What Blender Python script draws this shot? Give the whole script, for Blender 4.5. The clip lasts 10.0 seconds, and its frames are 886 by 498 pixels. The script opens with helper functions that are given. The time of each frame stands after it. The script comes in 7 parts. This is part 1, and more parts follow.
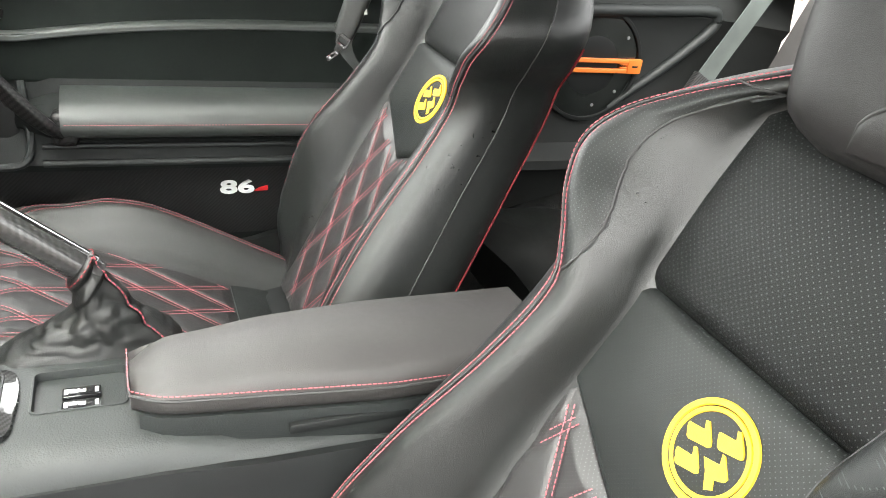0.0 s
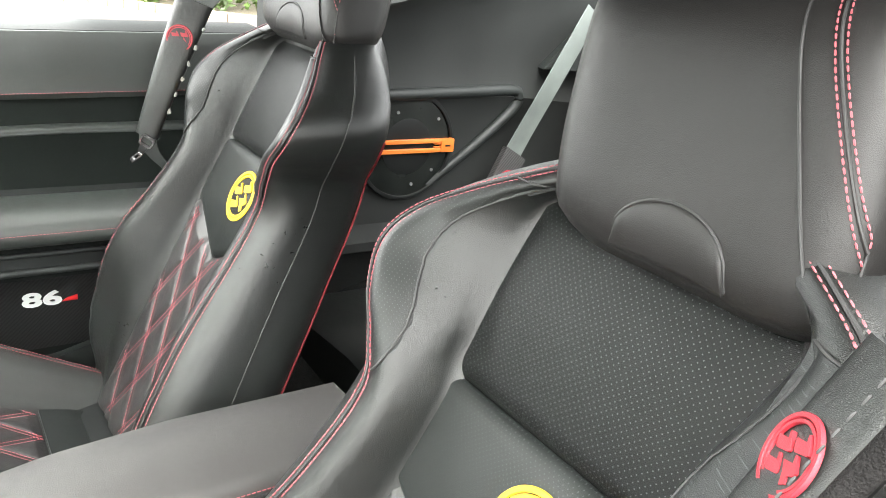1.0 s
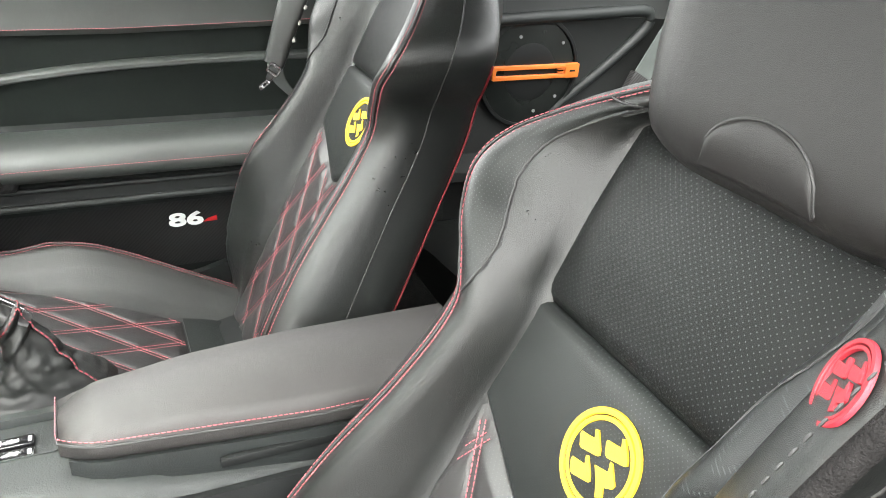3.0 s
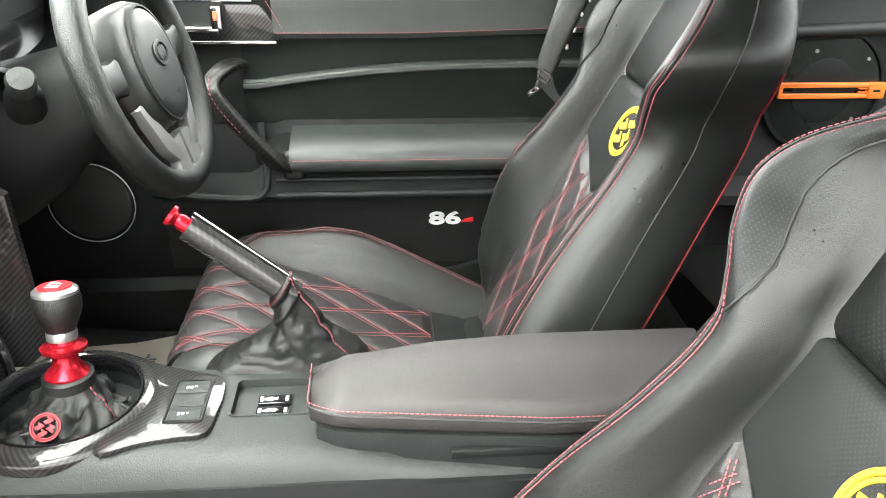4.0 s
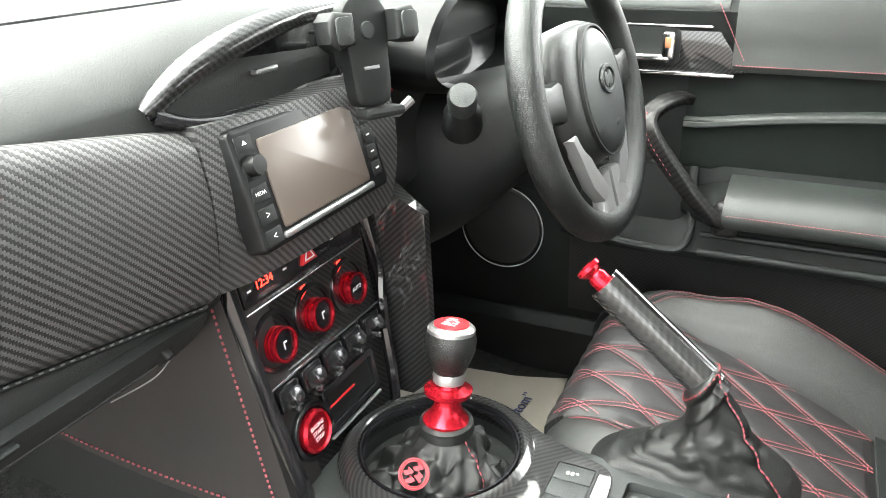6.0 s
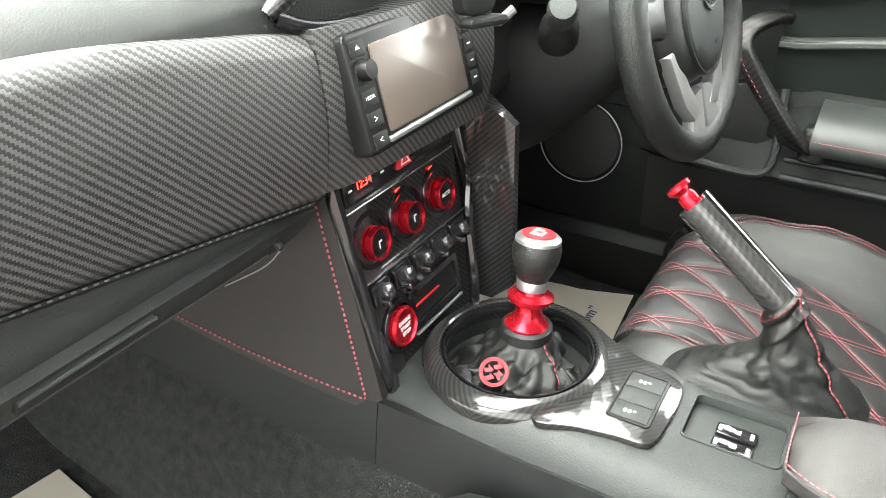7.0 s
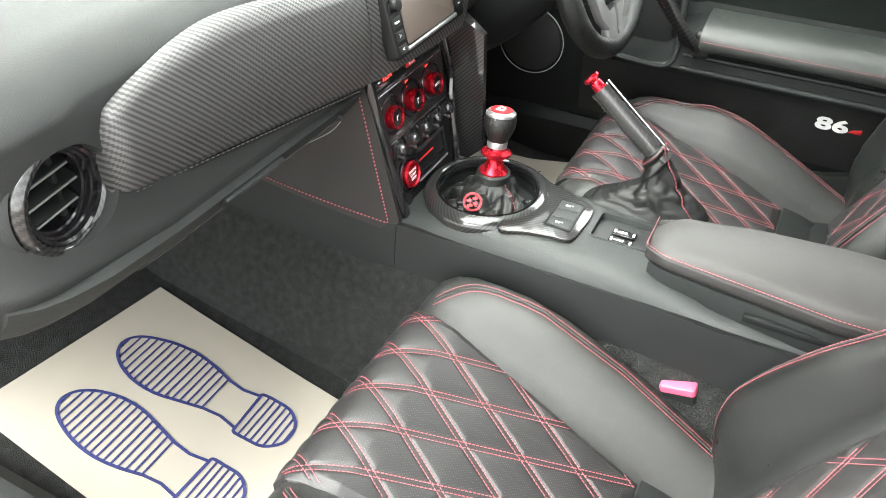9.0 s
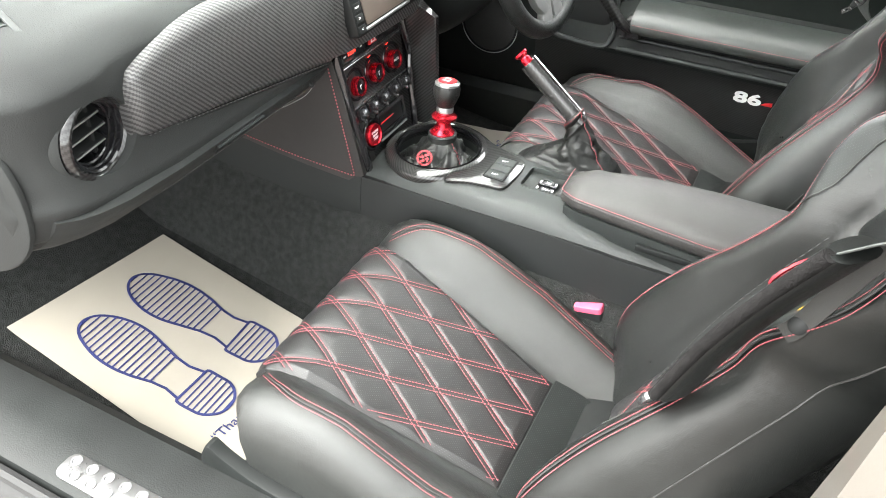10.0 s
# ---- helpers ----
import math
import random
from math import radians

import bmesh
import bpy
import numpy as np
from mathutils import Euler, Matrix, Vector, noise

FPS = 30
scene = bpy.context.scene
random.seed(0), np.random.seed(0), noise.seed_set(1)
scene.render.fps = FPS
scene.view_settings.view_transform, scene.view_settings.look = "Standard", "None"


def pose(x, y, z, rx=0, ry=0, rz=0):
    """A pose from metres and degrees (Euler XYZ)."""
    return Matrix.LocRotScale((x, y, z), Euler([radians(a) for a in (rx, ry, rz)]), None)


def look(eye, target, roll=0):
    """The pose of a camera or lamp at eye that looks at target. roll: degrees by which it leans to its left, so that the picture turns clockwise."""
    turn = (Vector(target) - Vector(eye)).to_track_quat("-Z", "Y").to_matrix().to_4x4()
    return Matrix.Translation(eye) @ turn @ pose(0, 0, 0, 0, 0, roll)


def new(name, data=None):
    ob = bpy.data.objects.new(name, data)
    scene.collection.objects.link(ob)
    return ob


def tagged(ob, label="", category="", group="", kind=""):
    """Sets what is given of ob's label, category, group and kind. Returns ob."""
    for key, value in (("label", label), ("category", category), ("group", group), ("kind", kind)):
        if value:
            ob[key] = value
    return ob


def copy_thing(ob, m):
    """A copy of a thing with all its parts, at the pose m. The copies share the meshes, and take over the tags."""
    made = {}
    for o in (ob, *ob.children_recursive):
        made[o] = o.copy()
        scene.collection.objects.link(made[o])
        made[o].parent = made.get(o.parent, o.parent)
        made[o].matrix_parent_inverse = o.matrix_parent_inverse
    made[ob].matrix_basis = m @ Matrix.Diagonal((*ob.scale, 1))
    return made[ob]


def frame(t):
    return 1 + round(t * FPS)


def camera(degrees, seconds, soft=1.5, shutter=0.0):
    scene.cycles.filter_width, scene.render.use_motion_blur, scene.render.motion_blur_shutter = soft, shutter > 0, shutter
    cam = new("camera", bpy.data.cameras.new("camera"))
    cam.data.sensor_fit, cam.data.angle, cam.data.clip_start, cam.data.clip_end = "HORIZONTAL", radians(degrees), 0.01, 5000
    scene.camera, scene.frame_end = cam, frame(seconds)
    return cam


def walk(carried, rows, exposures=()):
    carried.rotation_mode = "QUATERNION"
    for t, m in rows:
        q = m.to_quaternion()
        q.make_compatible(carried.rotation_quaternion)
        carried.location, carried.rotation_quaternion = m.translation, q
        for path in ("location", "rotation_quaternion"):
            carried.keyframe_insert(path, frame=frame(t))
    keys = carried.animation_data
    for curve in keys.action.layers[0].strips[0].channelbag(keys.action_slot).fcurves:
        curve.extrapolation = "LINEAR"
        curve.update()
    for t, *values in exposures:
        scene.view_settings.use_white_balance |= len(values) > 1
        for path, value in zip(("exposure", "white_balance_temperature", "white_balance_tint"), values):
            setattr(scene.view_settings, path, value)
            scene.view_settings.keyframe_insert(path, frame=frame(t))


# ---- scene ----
cam = camera(60.3, 10.0, soft=0.55)
PATH = [
    (0, (-0.7074, -0.3285, 0.8535), (0.9051, -1.0832, -0.0576), 7.92),
    (0.5, (-0.7080, -0.3514, 0.8678), (0.8260, -1.3527, 0.0651), 8.23),
    (1, (-0.7148, -0.3659, 0.8879), (0.7889, -1.4804, 0.1830), 7.04),
    (1.5, (-0.7120, -0.3718, 0.8944), (0.7694, -1.5345, 0.2210), 5.86),
    (2, (-0.7103, -0.3757, 0.9020), (0.7819, -1.4899, 0.1726), 5.02),
    (2.2, (-0.7092, -0.3813, 0.8983), (0.7929, -1.4584, 0.1343), 5.01),
    (3.3, (-0.7607, -0.4042, 0.8796), (0.9076, -1.0126, -0.0406), 2.77),
    (3.5, (-0.7665, -0.4074, 0.8730), (0.9438, -0.8915, -0.0440), 2.02),
    (4, (-0.7289, -0.3988, 0.8602), (1.0615, -0.5581, -0.0166), 0.86),
    (4.5, (-0.6811, -0.3792, 0.8401), (1.1306, -0.2226, 0.0076), -0.53),
    (5, (-0.6248, -0.3554, 0.8349), (1.1577, 0.0694, 0.0335), -1.32),
    (5.5, (-0.5803, -0.3357, 0.8218), (1.1510, 0.3015, 0.0492), -1.48),
    (5.7, (-0.5672, -0.3294, 0.8200), (1.1344, 0.3912, 0.0550), -1.65),
    (6.8, (-0.5845, -0.3117, 0.8316), (0.9361, 0.5738, -0.1191), -0.44),
    (7, (-0.6065, -0.3057, 0.8326), (0.8813, 0.5750, -0.1728), -0.12),
    (7.5, (-0.6515, -0.3195, 0.8293), (0.7826, 0.5339, -0.2730), 0.42),
    (8, (-0.7144, -0.3433, 0.8514), (0.7073, 0.4399, -0.3170), 1.30),
    (8.5, (-0.8385, -0.3818, 0.9351), (0.5796, 0.3422, -0.2752), 1.54),
    (9, (-0.9586, -0.4410, 1.0153), (0.4455, 0.2619, -0.2234), 1.07),
    (9.5, (-1.0553, -0.5344, 1.0781), (0.3374, 0.1534, -0.1819), 0.95),
    (10, (-1.1358, -0.6159, 1.1106), (0.2532, 0.0686, -0.1552), 1.42),
]
walk(cam, [(t, look(eye, target, roll)) for t, eye, target, roll in PATH],
     exposures=[(0.0, 3.60, 6700, 8), (2.0, 3.88, 6600, 6), (3.4, 3.64, 6650, 8), (5.7, 3.72, 6600, 7), (7.0, 3.85, 6700, 6), (8.5, 3.62, 6620, 6), (10.0, 3.60, 6580, 7)])

# ---- light ----
world = bpy.data.worlds.new("overcast_sky")
scene.world = world
world.use_nodes = True
wn = world.node_tree.nodes
sky = wn.new("ShaderNodeTexSky")
sky.sky_type = "NISHITA"
sky.sun_disc = False
sky.sun_elevation = radians(62)
sky.sun_rotation = radians(305)
sky.air_density, sky.dust_density, sky.ozone_density = 1.0, 1.5, 1.0
wn["Background"].inputs["Strength"].default_value = 0.12
grey = wn.new("ShaderNodeHueSaturation")
grey.inputs["Saturation"].default_value = 0.08
world.node_tree.links.new(sky.outputs[0], grey.inputs["Color"])
world.node_tree.links.new(grey.outputs[0], wn["Background"].inputs[0])
sun = new("sun", bpy.data.lights.new("sun", "SUN"))
sun.data.energy, sun.data.angle, sun.data.color = 1.75, radians(90), (1.0, 0.985, 0.955)
sun.matrix_world = look((-1.2, 3.0, 5.0), (0, 0, 0))
# added fill lamp at the driver's window, over and above the sky's own light
fill_lamp = new("window_light", bpy.data.lights.new("window_light", "AREA"))
fill_lamp.data.shape, fill_lamp.data.size, fill_lamp.data.size_y = "RECTANGLE", 0.95, 0.34
fill_lamp.data.energy, fill_lamp.data.color = 1.15, (0.97, 1.0, 1.0)
fill_lamp.matrix_world = look((0.80, -0.15, 0.92), (0.0, -0.1, 0.45))


# ---- materials ----
def nodes_of(name):
    m = bpy.data.materials.new(name)
    m.use_nodes = True
    t = m.node_tree
    return m, t.nodes, t.links, t.nodes["Principled BSDF"]


def math_node(n, l, op, a, b=None):
    k = n.new("ShaderNodeMath")
    k.operation = op
    for i, v in enumerate((a, b)):
        if v is None:
            continue
        if isinstance(v, (int, float)):
            k.inputs[i].default_value = v
        else:
            l.new(v, k.inputs[i])
    return k.outputs[0]


def noise_tex(n, l, scale, detail=4.0, vec=None):
    k = n.new("ShaderNodeTexNoise")
    k.inputs["Scale"].default_value, k.inputs["Detail"].default_value = scale, detail
    if vec is not None:
        l.new(vec, k.inputs["Vector"])
    return k.outputs[0]


def ramp(n, l, fac, a, b, lo=0.3, hi=0.7):
    k = n.new("ShaderNodeValToRGB")
    k.color_ramp.elements[0].position, k.color_ramp.elements[1].position = lo, hi
    k.color_ramp.elements[0].color, k.color_ramp.elements[1].color = (*a, 1), (*b, 1)
    l.new(fac, k.inputs[0])
    return k.outputs[0]


def to_range(n, l, v, a, b):
    k = n.new("ShaderNodeMapRange")
    k.inputs["To Min"].default_value, k.inputs["To Max"].default_value = a, b
    l.new(v, k.inputs[0])
    return k.outputs[0]


def bump(n, l, p, height, strength, dist):
    k = n.new("ShaderNodeBump")
    k.inputs["Strength"].default_value, k.inputs["Distance"].default_value = strength, dist
    l.new(height, k.inputs["Height"])
    l.new(k.outputs[0], p.inputs["Normal"])


def surface(name, col, rough, metal=0.0, grain=400.0, relief=0.2, depth=0.0006, vary=0.25, wear=9.0, coat=0.0, spec=0.5):
    """A plain stuff with variation in colour and gloss at two scales and a fine relief."""
    m, n, l, p = nodes_of(name)
    co = n.new("ShaderNodeTexCoord").outputs["Object"]
    big, fine = noise_tex(n, l, wear, 5, co), noise_tex(n, l, grain, 3, co)
    l.new(ramp(n, l, big, [c * (1 - vary) for c in col], [min(1, c * (1 + vary)) for c in col]), p.inputs["Base Color"])
    mixed = math_node(n, l, "ADD", math_node(n, l, "MULTIPLY", big, 0.6), math_node(n, l, "MULTIPLY", fine, 0.4))
    l.new(to_range(n, l, mixed, max(0.02, rough - (0.12 if vary >= 0.15 else 0.03)), min(1, rough + (0.12 if vary >= 0.15 else 0.03))), p.inputs["Roughness"])
    p.inputs["Metallic"].default_value, p.inputs["Coat Weight"].default_value = metal, coat
    p.inputs["Coat Roughness"].default_value = 0.06
    p.inputs["Specular IOR Level"].default_value = spec
    bump(n, l, p, fine, relief, depth)
    return m


def leather(name, col, rough=0.42, cell=700.0, relief=0.35, holes=0.0, hole_col=(0.20, 0.21, 0.21), spec=0.4):
    """Grained leather; holes: the pitch in metres of its perforation, if it has one."""
    m, n, l, p = nodes_of(name)
    tc = n.new("ShaderNodeTexCoord")
    co = tc.outputs["Object"]
    big, fine = noise_tex(n, l, 7.0, 6, co), noise_tex(n, l, 160.0, 4, co)
    v = n.new("ShaderNodeTexVoronoi")
    v.feature = "DISTANCE_TO_EDGE"
    v.inputs["Scale"].default_value = cell
    l.new(co, v.inputs["Vector"])
    grain = math_node(n, l, "ADD", math_node(n, l, "MINIMUM", math_node(n, l, "MULTIPLY", v.outputs[0], 1.6), 0.4), math_node(n, l, "MULTIPLY", fine, 0.9))
    # long soft creases, bent by a slow noise
    warp = n.new("ShaderNodeVectorMath")
    warp.operation = "MULTIPLY"
    warp.inputs[1].default_value = (1.0, 2.2, 0.55)
    l.new(co, warp.inputs[0])
    wr = n.new("ShaderNodeTexNoise")
    wr.inputs["Scale"].default_value, wr.inputs["Detail"].default_value, wr.inputs["Distortion"].default_value = 34.0, 5.0, 1.6
    l.new(warp.outputs[0], wr.inputs["Vector"])
    fold = math_node(n, l, "ABSOLUTE", math_node(n, l, "SUBTRACT", wr.outputs[0], 0.5))
    fold = math_node(n, l, "MINIMUM", math_node(n, l, "MULTIPLY", fold, 14.0), 1.0)
    crease = noise_tex(n, l, 18.0, 5, co)
    grain = math_node(n, l, "ADD", grain, math_node(n, l, "ADD", math_node(n, l, "MULTIPLY", crease, 3.5), math_node(n, l, "MULTIPLY", fold, 0.22)))
    colour = ramp(n, l, big, [c * 0.8 for c in col], [c * 1.25 for c in col])
    height = grain
    if holes:
        sep = n.new("ShaderNodeSeparateXYZ")
        l.new(tc.outputs["UV"], sep.inputs[0])
        a = math_node(n, l, "ADD", sep.outputs[0], sep.outputs[1])
        b = math_node(n, l, "SUBTRACT", sep.outputs[0], sep.outputs[1])
        sq = []
        for w in (a, b):
            f = math_node(n, l, "SUBTRACT", math_node(n, l, "FRACT", math_node(n, l, "DIVIDE", w, holes)), 0.5)
            sq.append(math_node(n, l, "MULTIPLY", f, f))
        hole = math_node(n, l, "LESS_THAN", math_node(n, l, "ADD", sq[0], sq[1]), 0.014)
        mix = n.new("ShaderNodeMix")
        mix.data_type = "RGBA"
        l.new(hole, mix.inputs["Factor"])
        l.new(colour, mix.inputs["A"])
        mix.inputs["B"].default_value = (*hole_col, 1)
        colour = mix.outputs["Result"]
        height = math_node(n, l, "SUBTRACT", grain, math_node(n, l, "MULTIPLY", hole, 1.5))
    l.new(colour, p.inputs["Base Color"])
    l.new(to_range(n, l, math_node(n, l, "MULTIPLY", math_node(n, l, "ADD", big, fine), 0.5), rough - 0.14, rough + 0.14), p.inputs["Roughness"])
    p.inputs["Specular IOR Level"].default_value = spec
    bump(n, l, p, height, relief, 0.0010)
    return m


def carbon(name, cell=0.0032, rough=0.3, coat=0.0, light=0.05, dark=0.012, relief=0.5, spec=0.5):
    """Two-by-two twill weave laid out by the mesh's flat coordinates in metres."""
    m, n, l, p = nodes_of(name)
    tc = n.new("ShaderNodeTexCoord")
    sep = n.new("ShaderNodeSeparateXYZ")
    l.new(tc.outputs["UV"], sep.inputs[0])
    u, v = (math_node(n, l, "DIVIDE", sep.outputs[i], cell) for i in (0, 1))
    s = math_node(n, l, "ADD", math_node(n, l, "FLOOR", u), math_node(n, l, "FLOOR", v))
    over = math_node(n, l, "LESS_THAN", math_node(n, l, "FLOORED_MODULO", s, 4.0), 1.5)
    big = noise_tex(n, l, 12.0, 4, tc.outputs["Object"])
    shade = math_node(n, l, "MULTIPLY", math_node(n, l, "ADD", over, 0.25), math_node(n, l, "ADD", big, 0.5))
    l.new(ramp(n, l, shade, (dark,) * 3, (light,) * 3, 0.1, 1.2), p.inputs["Base Color"])
    l.new(to_range(n, l, over, rough + 0.12, rough - 0.05), p.inputs["Roughness"])
    p.inputs["Coat Weight"].default_value, p.inputs["Coat Roughness"].default_value = coat, 0.04
    p.inputs["Specular IOR Level"].default_value = spec
    fu = math_node(n, l, "PINGPONG", u, 0.5)
    fv = math_node(n, l, "PINGPONG", v, 0.5)
    h = math_node(n, l, "ADD", math_node(n, l, "MULTIPLY", over, 0.6), math_node(n, l, "MULTIPLY", math_node(n, l, "ADD", fu, fv), 0.35))
    bump(n, l, p, h, relief, 0.0005)
    return m


def glow(name, col, power):
    m, n, l, p = nodes_of(name)
    p.inputs["Base Color"].default_value = (*col, 1)
    p.inputs["Emission Color"].default_value, p.inputs["Emission Strength"].default_value = (*col, 1), power
    return m


LEATHER = leather("black_leather", (0.0092, 0.0101, 0.0096), 0.32, 900, 0.32, spec=0.48)
LEATHER_SOFT = leather("soft_black_leather", (0.0175, 0.0188, 0.0177), 0.42, 800, 0.42, spec=0.62)
LEATHER_GREY = leather("charcoal_leather", (0.029, 0.0276, 0.0266), 0.56, 800, 0.3, spec=0.5)
HEAD_LEATHER = leather("head_restraint_leather", (0.0092, 0.0087, 0.0085), 0.46, 1000, 0.22, spec=0.38)
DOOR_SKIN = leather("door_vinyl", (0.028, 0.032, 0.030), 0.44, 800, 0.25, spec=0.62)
# the middle panel's vinyl, also the shade painted in the door's gaps
DOOR_DARK = leather("dark_vinyl_and_shade", (0.006, 0.008, 0.007), 0.68, 800, 0.2, spec=0.14)
KNEE = leather("knee_leather", (0.0185, 0.0172, 0.0168), 0.48, 800, 0.25, spec=0.36)
RIM_LEATHER = leather("pebbled_leather", (0.0075, 0.0086, 0.0082), 0.34, 560, 0.55, spec=0.5)
PERF = leather("perforated_leather", (0.0045, 0.005, 0.0048), 0.32, 800, 0.3, 0.0062, (0.055, 0.058, 0.058), spec=0.18)
KNOB = leather("pebbled_knob_leather", (0.006, 0.0065, 0.0062), 0.34, 420, 0.6, spec=0.5)
PERF_FINE = leather("finely_perforated_leather", (0.0095, 0.0108, 0.0104), 0.38, 800, 0.25, 0.0052, (0.045, 0.05, 0.05), spec=0.3)
QUILT = leather("quilted_leather", (0.0165, 0.0163, 0.0165), 0.42, 800, 0.2, 0.0045, (0.075, 0.075, 0.075), spec=0.5)
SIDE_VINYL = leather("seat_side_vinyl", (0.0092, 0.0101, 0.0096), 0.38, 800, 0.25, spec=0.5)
BOOT = leather("gaiter_leather", (0.0055, 0.0062, 0.0059), 0.40, 600, 0.45, spec=0.46)
THREAD = surface("red_thread", (0.36, 0.085, 0.10), 0.7, grain=900, vary=0.2)
THREAD_DEEP = surface("deep_red_thread", (0.20, 0.028, 0.04), 0.7, grain=900, vary=0.2)
THREAD_DARK = surface("black_thread", (0.02, 0.02, 0.02), 0.6, grain=900)
THREAD_GREY = surface("grey_thread", (0.09, 0.09, 0.088), 0.7, grain=900)
PIPING = surface("red_piping", (0.15, 0.007, 0.012), 0.6)
SPOKE = surface("satin_silver_plastic", (0.24, 0.24, 0.24), 0.42, metal=0.4, vary=0.1)
CARBON = carbon("satin_carbon_wrap", 0.0019, 0.38, 0.0, 0.072, 0.006, 0.9)
CARBON_GLOSS = carbon("lacquered_carbon", 0.0019, 0.34, 1.0, 0.020, 0.0015, 0.10, spec=0.15)
PAD_CARBON = carbon("pad_carbon_weave", 0.0020, 0.42, 0.0, 0.05, 0.014, 0.6)
CARBON_GRIP = carbon("handle_carbon_wrap", 0.0030, 0.38, 0.1, 0.015, 0.002, 0.6, spec=0.25)
CARBON_LEVER = carbon("lever_carbon", 0.0030, 0.30, 0.7, 0.032, 0.0015, 0.25, spec=0.25)
CARBON_DARK = carbon("dark_carbon_wrap", 0.0020, 0.45, 0.0, 0.010, 0.003, 0.5)
DASH = surface("soft_dash_plastic", (0.0235, 0.0252, 0.0247), 0.62, grain=600, relief=0.6, depth=0.0008, vary=0.16, spec=0.22)
PLASTIC = surface("grained_black_plastic", (0.0175, 0.0202, 0.0198), 0.52, grain=520, relief=0.7, vary=0.15, spec=0.42)
SILL = surface("sill_plastic", (0.011, 0.0125, 0.012), 0.6, grain=420, relief=0.8, vary=0.25, wear=14, spec=0.3)
DOOR_PLASTIC = surface("door_plastic", (0.0068, 0.0082, 0.0078), 0.58, grain=520, relief=0.5, vary=0.15, spec=0.26)
PLASTIC_DARK = surface("matt_black_plastic", (0.007, 0.008, 0.008), 0.55, grain=900, relief=0.3, spec=0.3)
GLOSS = surface("piano_black", (0.008, 0.008, 0.009), 0.14, grain=60, relief=0.02, vary=0.2, coat=0.6)
TRIM = surface("pale_satin_trim", (0.42, 0.43, 0.43), 0.4, metal=0.3, vary=0.08, relief=0.04)
BEZEL = surface("satin_black_bezel", (0.004, 0.0044, 0.0046), 0.36, grain=500, relief=0.1, vary=0.15, spec=0.3)
RUBBER = surface("black_rubber", (0.018, 0.018, 0.018), 0.7)
SILVER = surface("silver_plastic", (0.34, 0.345, 0.345), 0.32, metal=0.85, vary=0.1, relief=0.04)
CHROME = surface("chrome", (0.75, 0.75, 0.75), 0.14, metal=1.0, vary=0.05, relief=0.02)
STEEL = surface("brushed_steel", (0.42, 0.42, 0.42), 0.3, metal=0.9, relief=0.05)
DARK_CHROME = surface("dark_chrome", (0.16, 0.16, 0.165), 0.2, metal=0.9, vary=0.1, relief=0.02)
RED_METAL = surface("red_anodised_metal", (0.42, 0.010, 0.022), 0.25, metal=0.75, vary=0.12, relief=0.02)
RED_PLASTIC = surface("red_plastic", (0.50, 0.015, 0.02), 0.35, vary=0.1)
YELLOW = surface("yellow_embroidery", (0.58, 0.37, 0.015), 0.55, grain=1200, relief=0.7, vary=0.12)
RED_EMB = surface("red_embroidery", (0.30, 0.015, 0.026), 0.55, grain=1200, relief=0.7)
ORANGE = surface("orange_plastic", (0.72, 0.18, 0.03), 0.35, vary=0.1)
PINK = surface("faded_red_plastic", (0.52, 0.07, 0.13), 0.45, vary=0.1)
WHITE = surface("white_print", (0.75, 0.75, 0.75), 0.5, vary=0.05)
BLUE = surface("blue_ink", (0.016, 0.022, 0.10), 0.6, vary=0.15)
PAPER = surface("cream_paper", (0.31, 0.284, 0.24), 0.75, grain=250, relief=0.15, vary=0.05, wear=5)
CARPET = surface("dark_carpet", (0.021, 0.0222, 0.0215), 0.95, grain=420, relief=1.0, depth=0.006, vary=0.38, wear=75, spec=0.2)
FLEECE = surface("dark_fleece", (0.009, 0.0085, 0.0085), 0.95, grain=500, relief=1.0, depth=0.003, vary=0.4, wear=90, spec=0.15)
CLOTH_GREY = surface("grey_webbing", (0.10, 0.115, 0.108), 0.7, grain=1500, relief=0.5)
CLOTH_PALE = surface("pale_lace", (0.22, 0.215, 0.20), 0.6, grain=1500, relief=0.5)
CLOTH = surface("belt_webbing", (0.04, 0.044, 0.042), 0.7, grain=1500, relief=0.5)
SHELF = surface("grey_shelf_carpet", (0.06, 0.07, 0.065), 0.9, grain=700, relief=0.6)
FELT = surface("headlining", (0.035, 0.035, 0.035), 0.9, grain=700, relief=0.6)
PAINT_PALE = surface("pale_body_paint", (0.085, 0.078, 0.068), 0.4, vary=0.05, coat=1.0)
PAINT = surface("dark_body_paint", (0.03, 0.03, 0.032), 0.2, vary=0.05, coat=1.0)
LENS = surface("smoked_speaker_cover", (0.012, 0.014, 0.013), 0.22, grain=300, relief=0.05, vary=0.3, wear=14)
MESH = surface("speaker_mesh", (0.012, 0.012, 0.012), 0.5, grain=1400, relief=1.0, depth=0.001)
RED_GLOW = glow("red_display", (1.0, 0.03, 0.02), 0.6)
AMBER_GLOW = glow("amber_display", (1.0, 0.2, 0.02), 0.4)
# warm grey base holds the sky's hazy reflection on the screen
SCREEN = surface("screen_glass_with_haze", (0.085, 0.068, 0.058), 0.3, grain=30, relief=0.0, coat=0.12, vary=0.03)
TARMAC = surface("pale_tarmac", (0.15, 0.125, 0.115), 0.9, grain=60, relief=0.8, depth=0.01, vary=0.25, wear=1.5)
KERB = surface("kerb_stone", (0.24, 0.19, 0.14), 0.85, grain=40, relief=0.6, depth=0.01, vary=0.25)
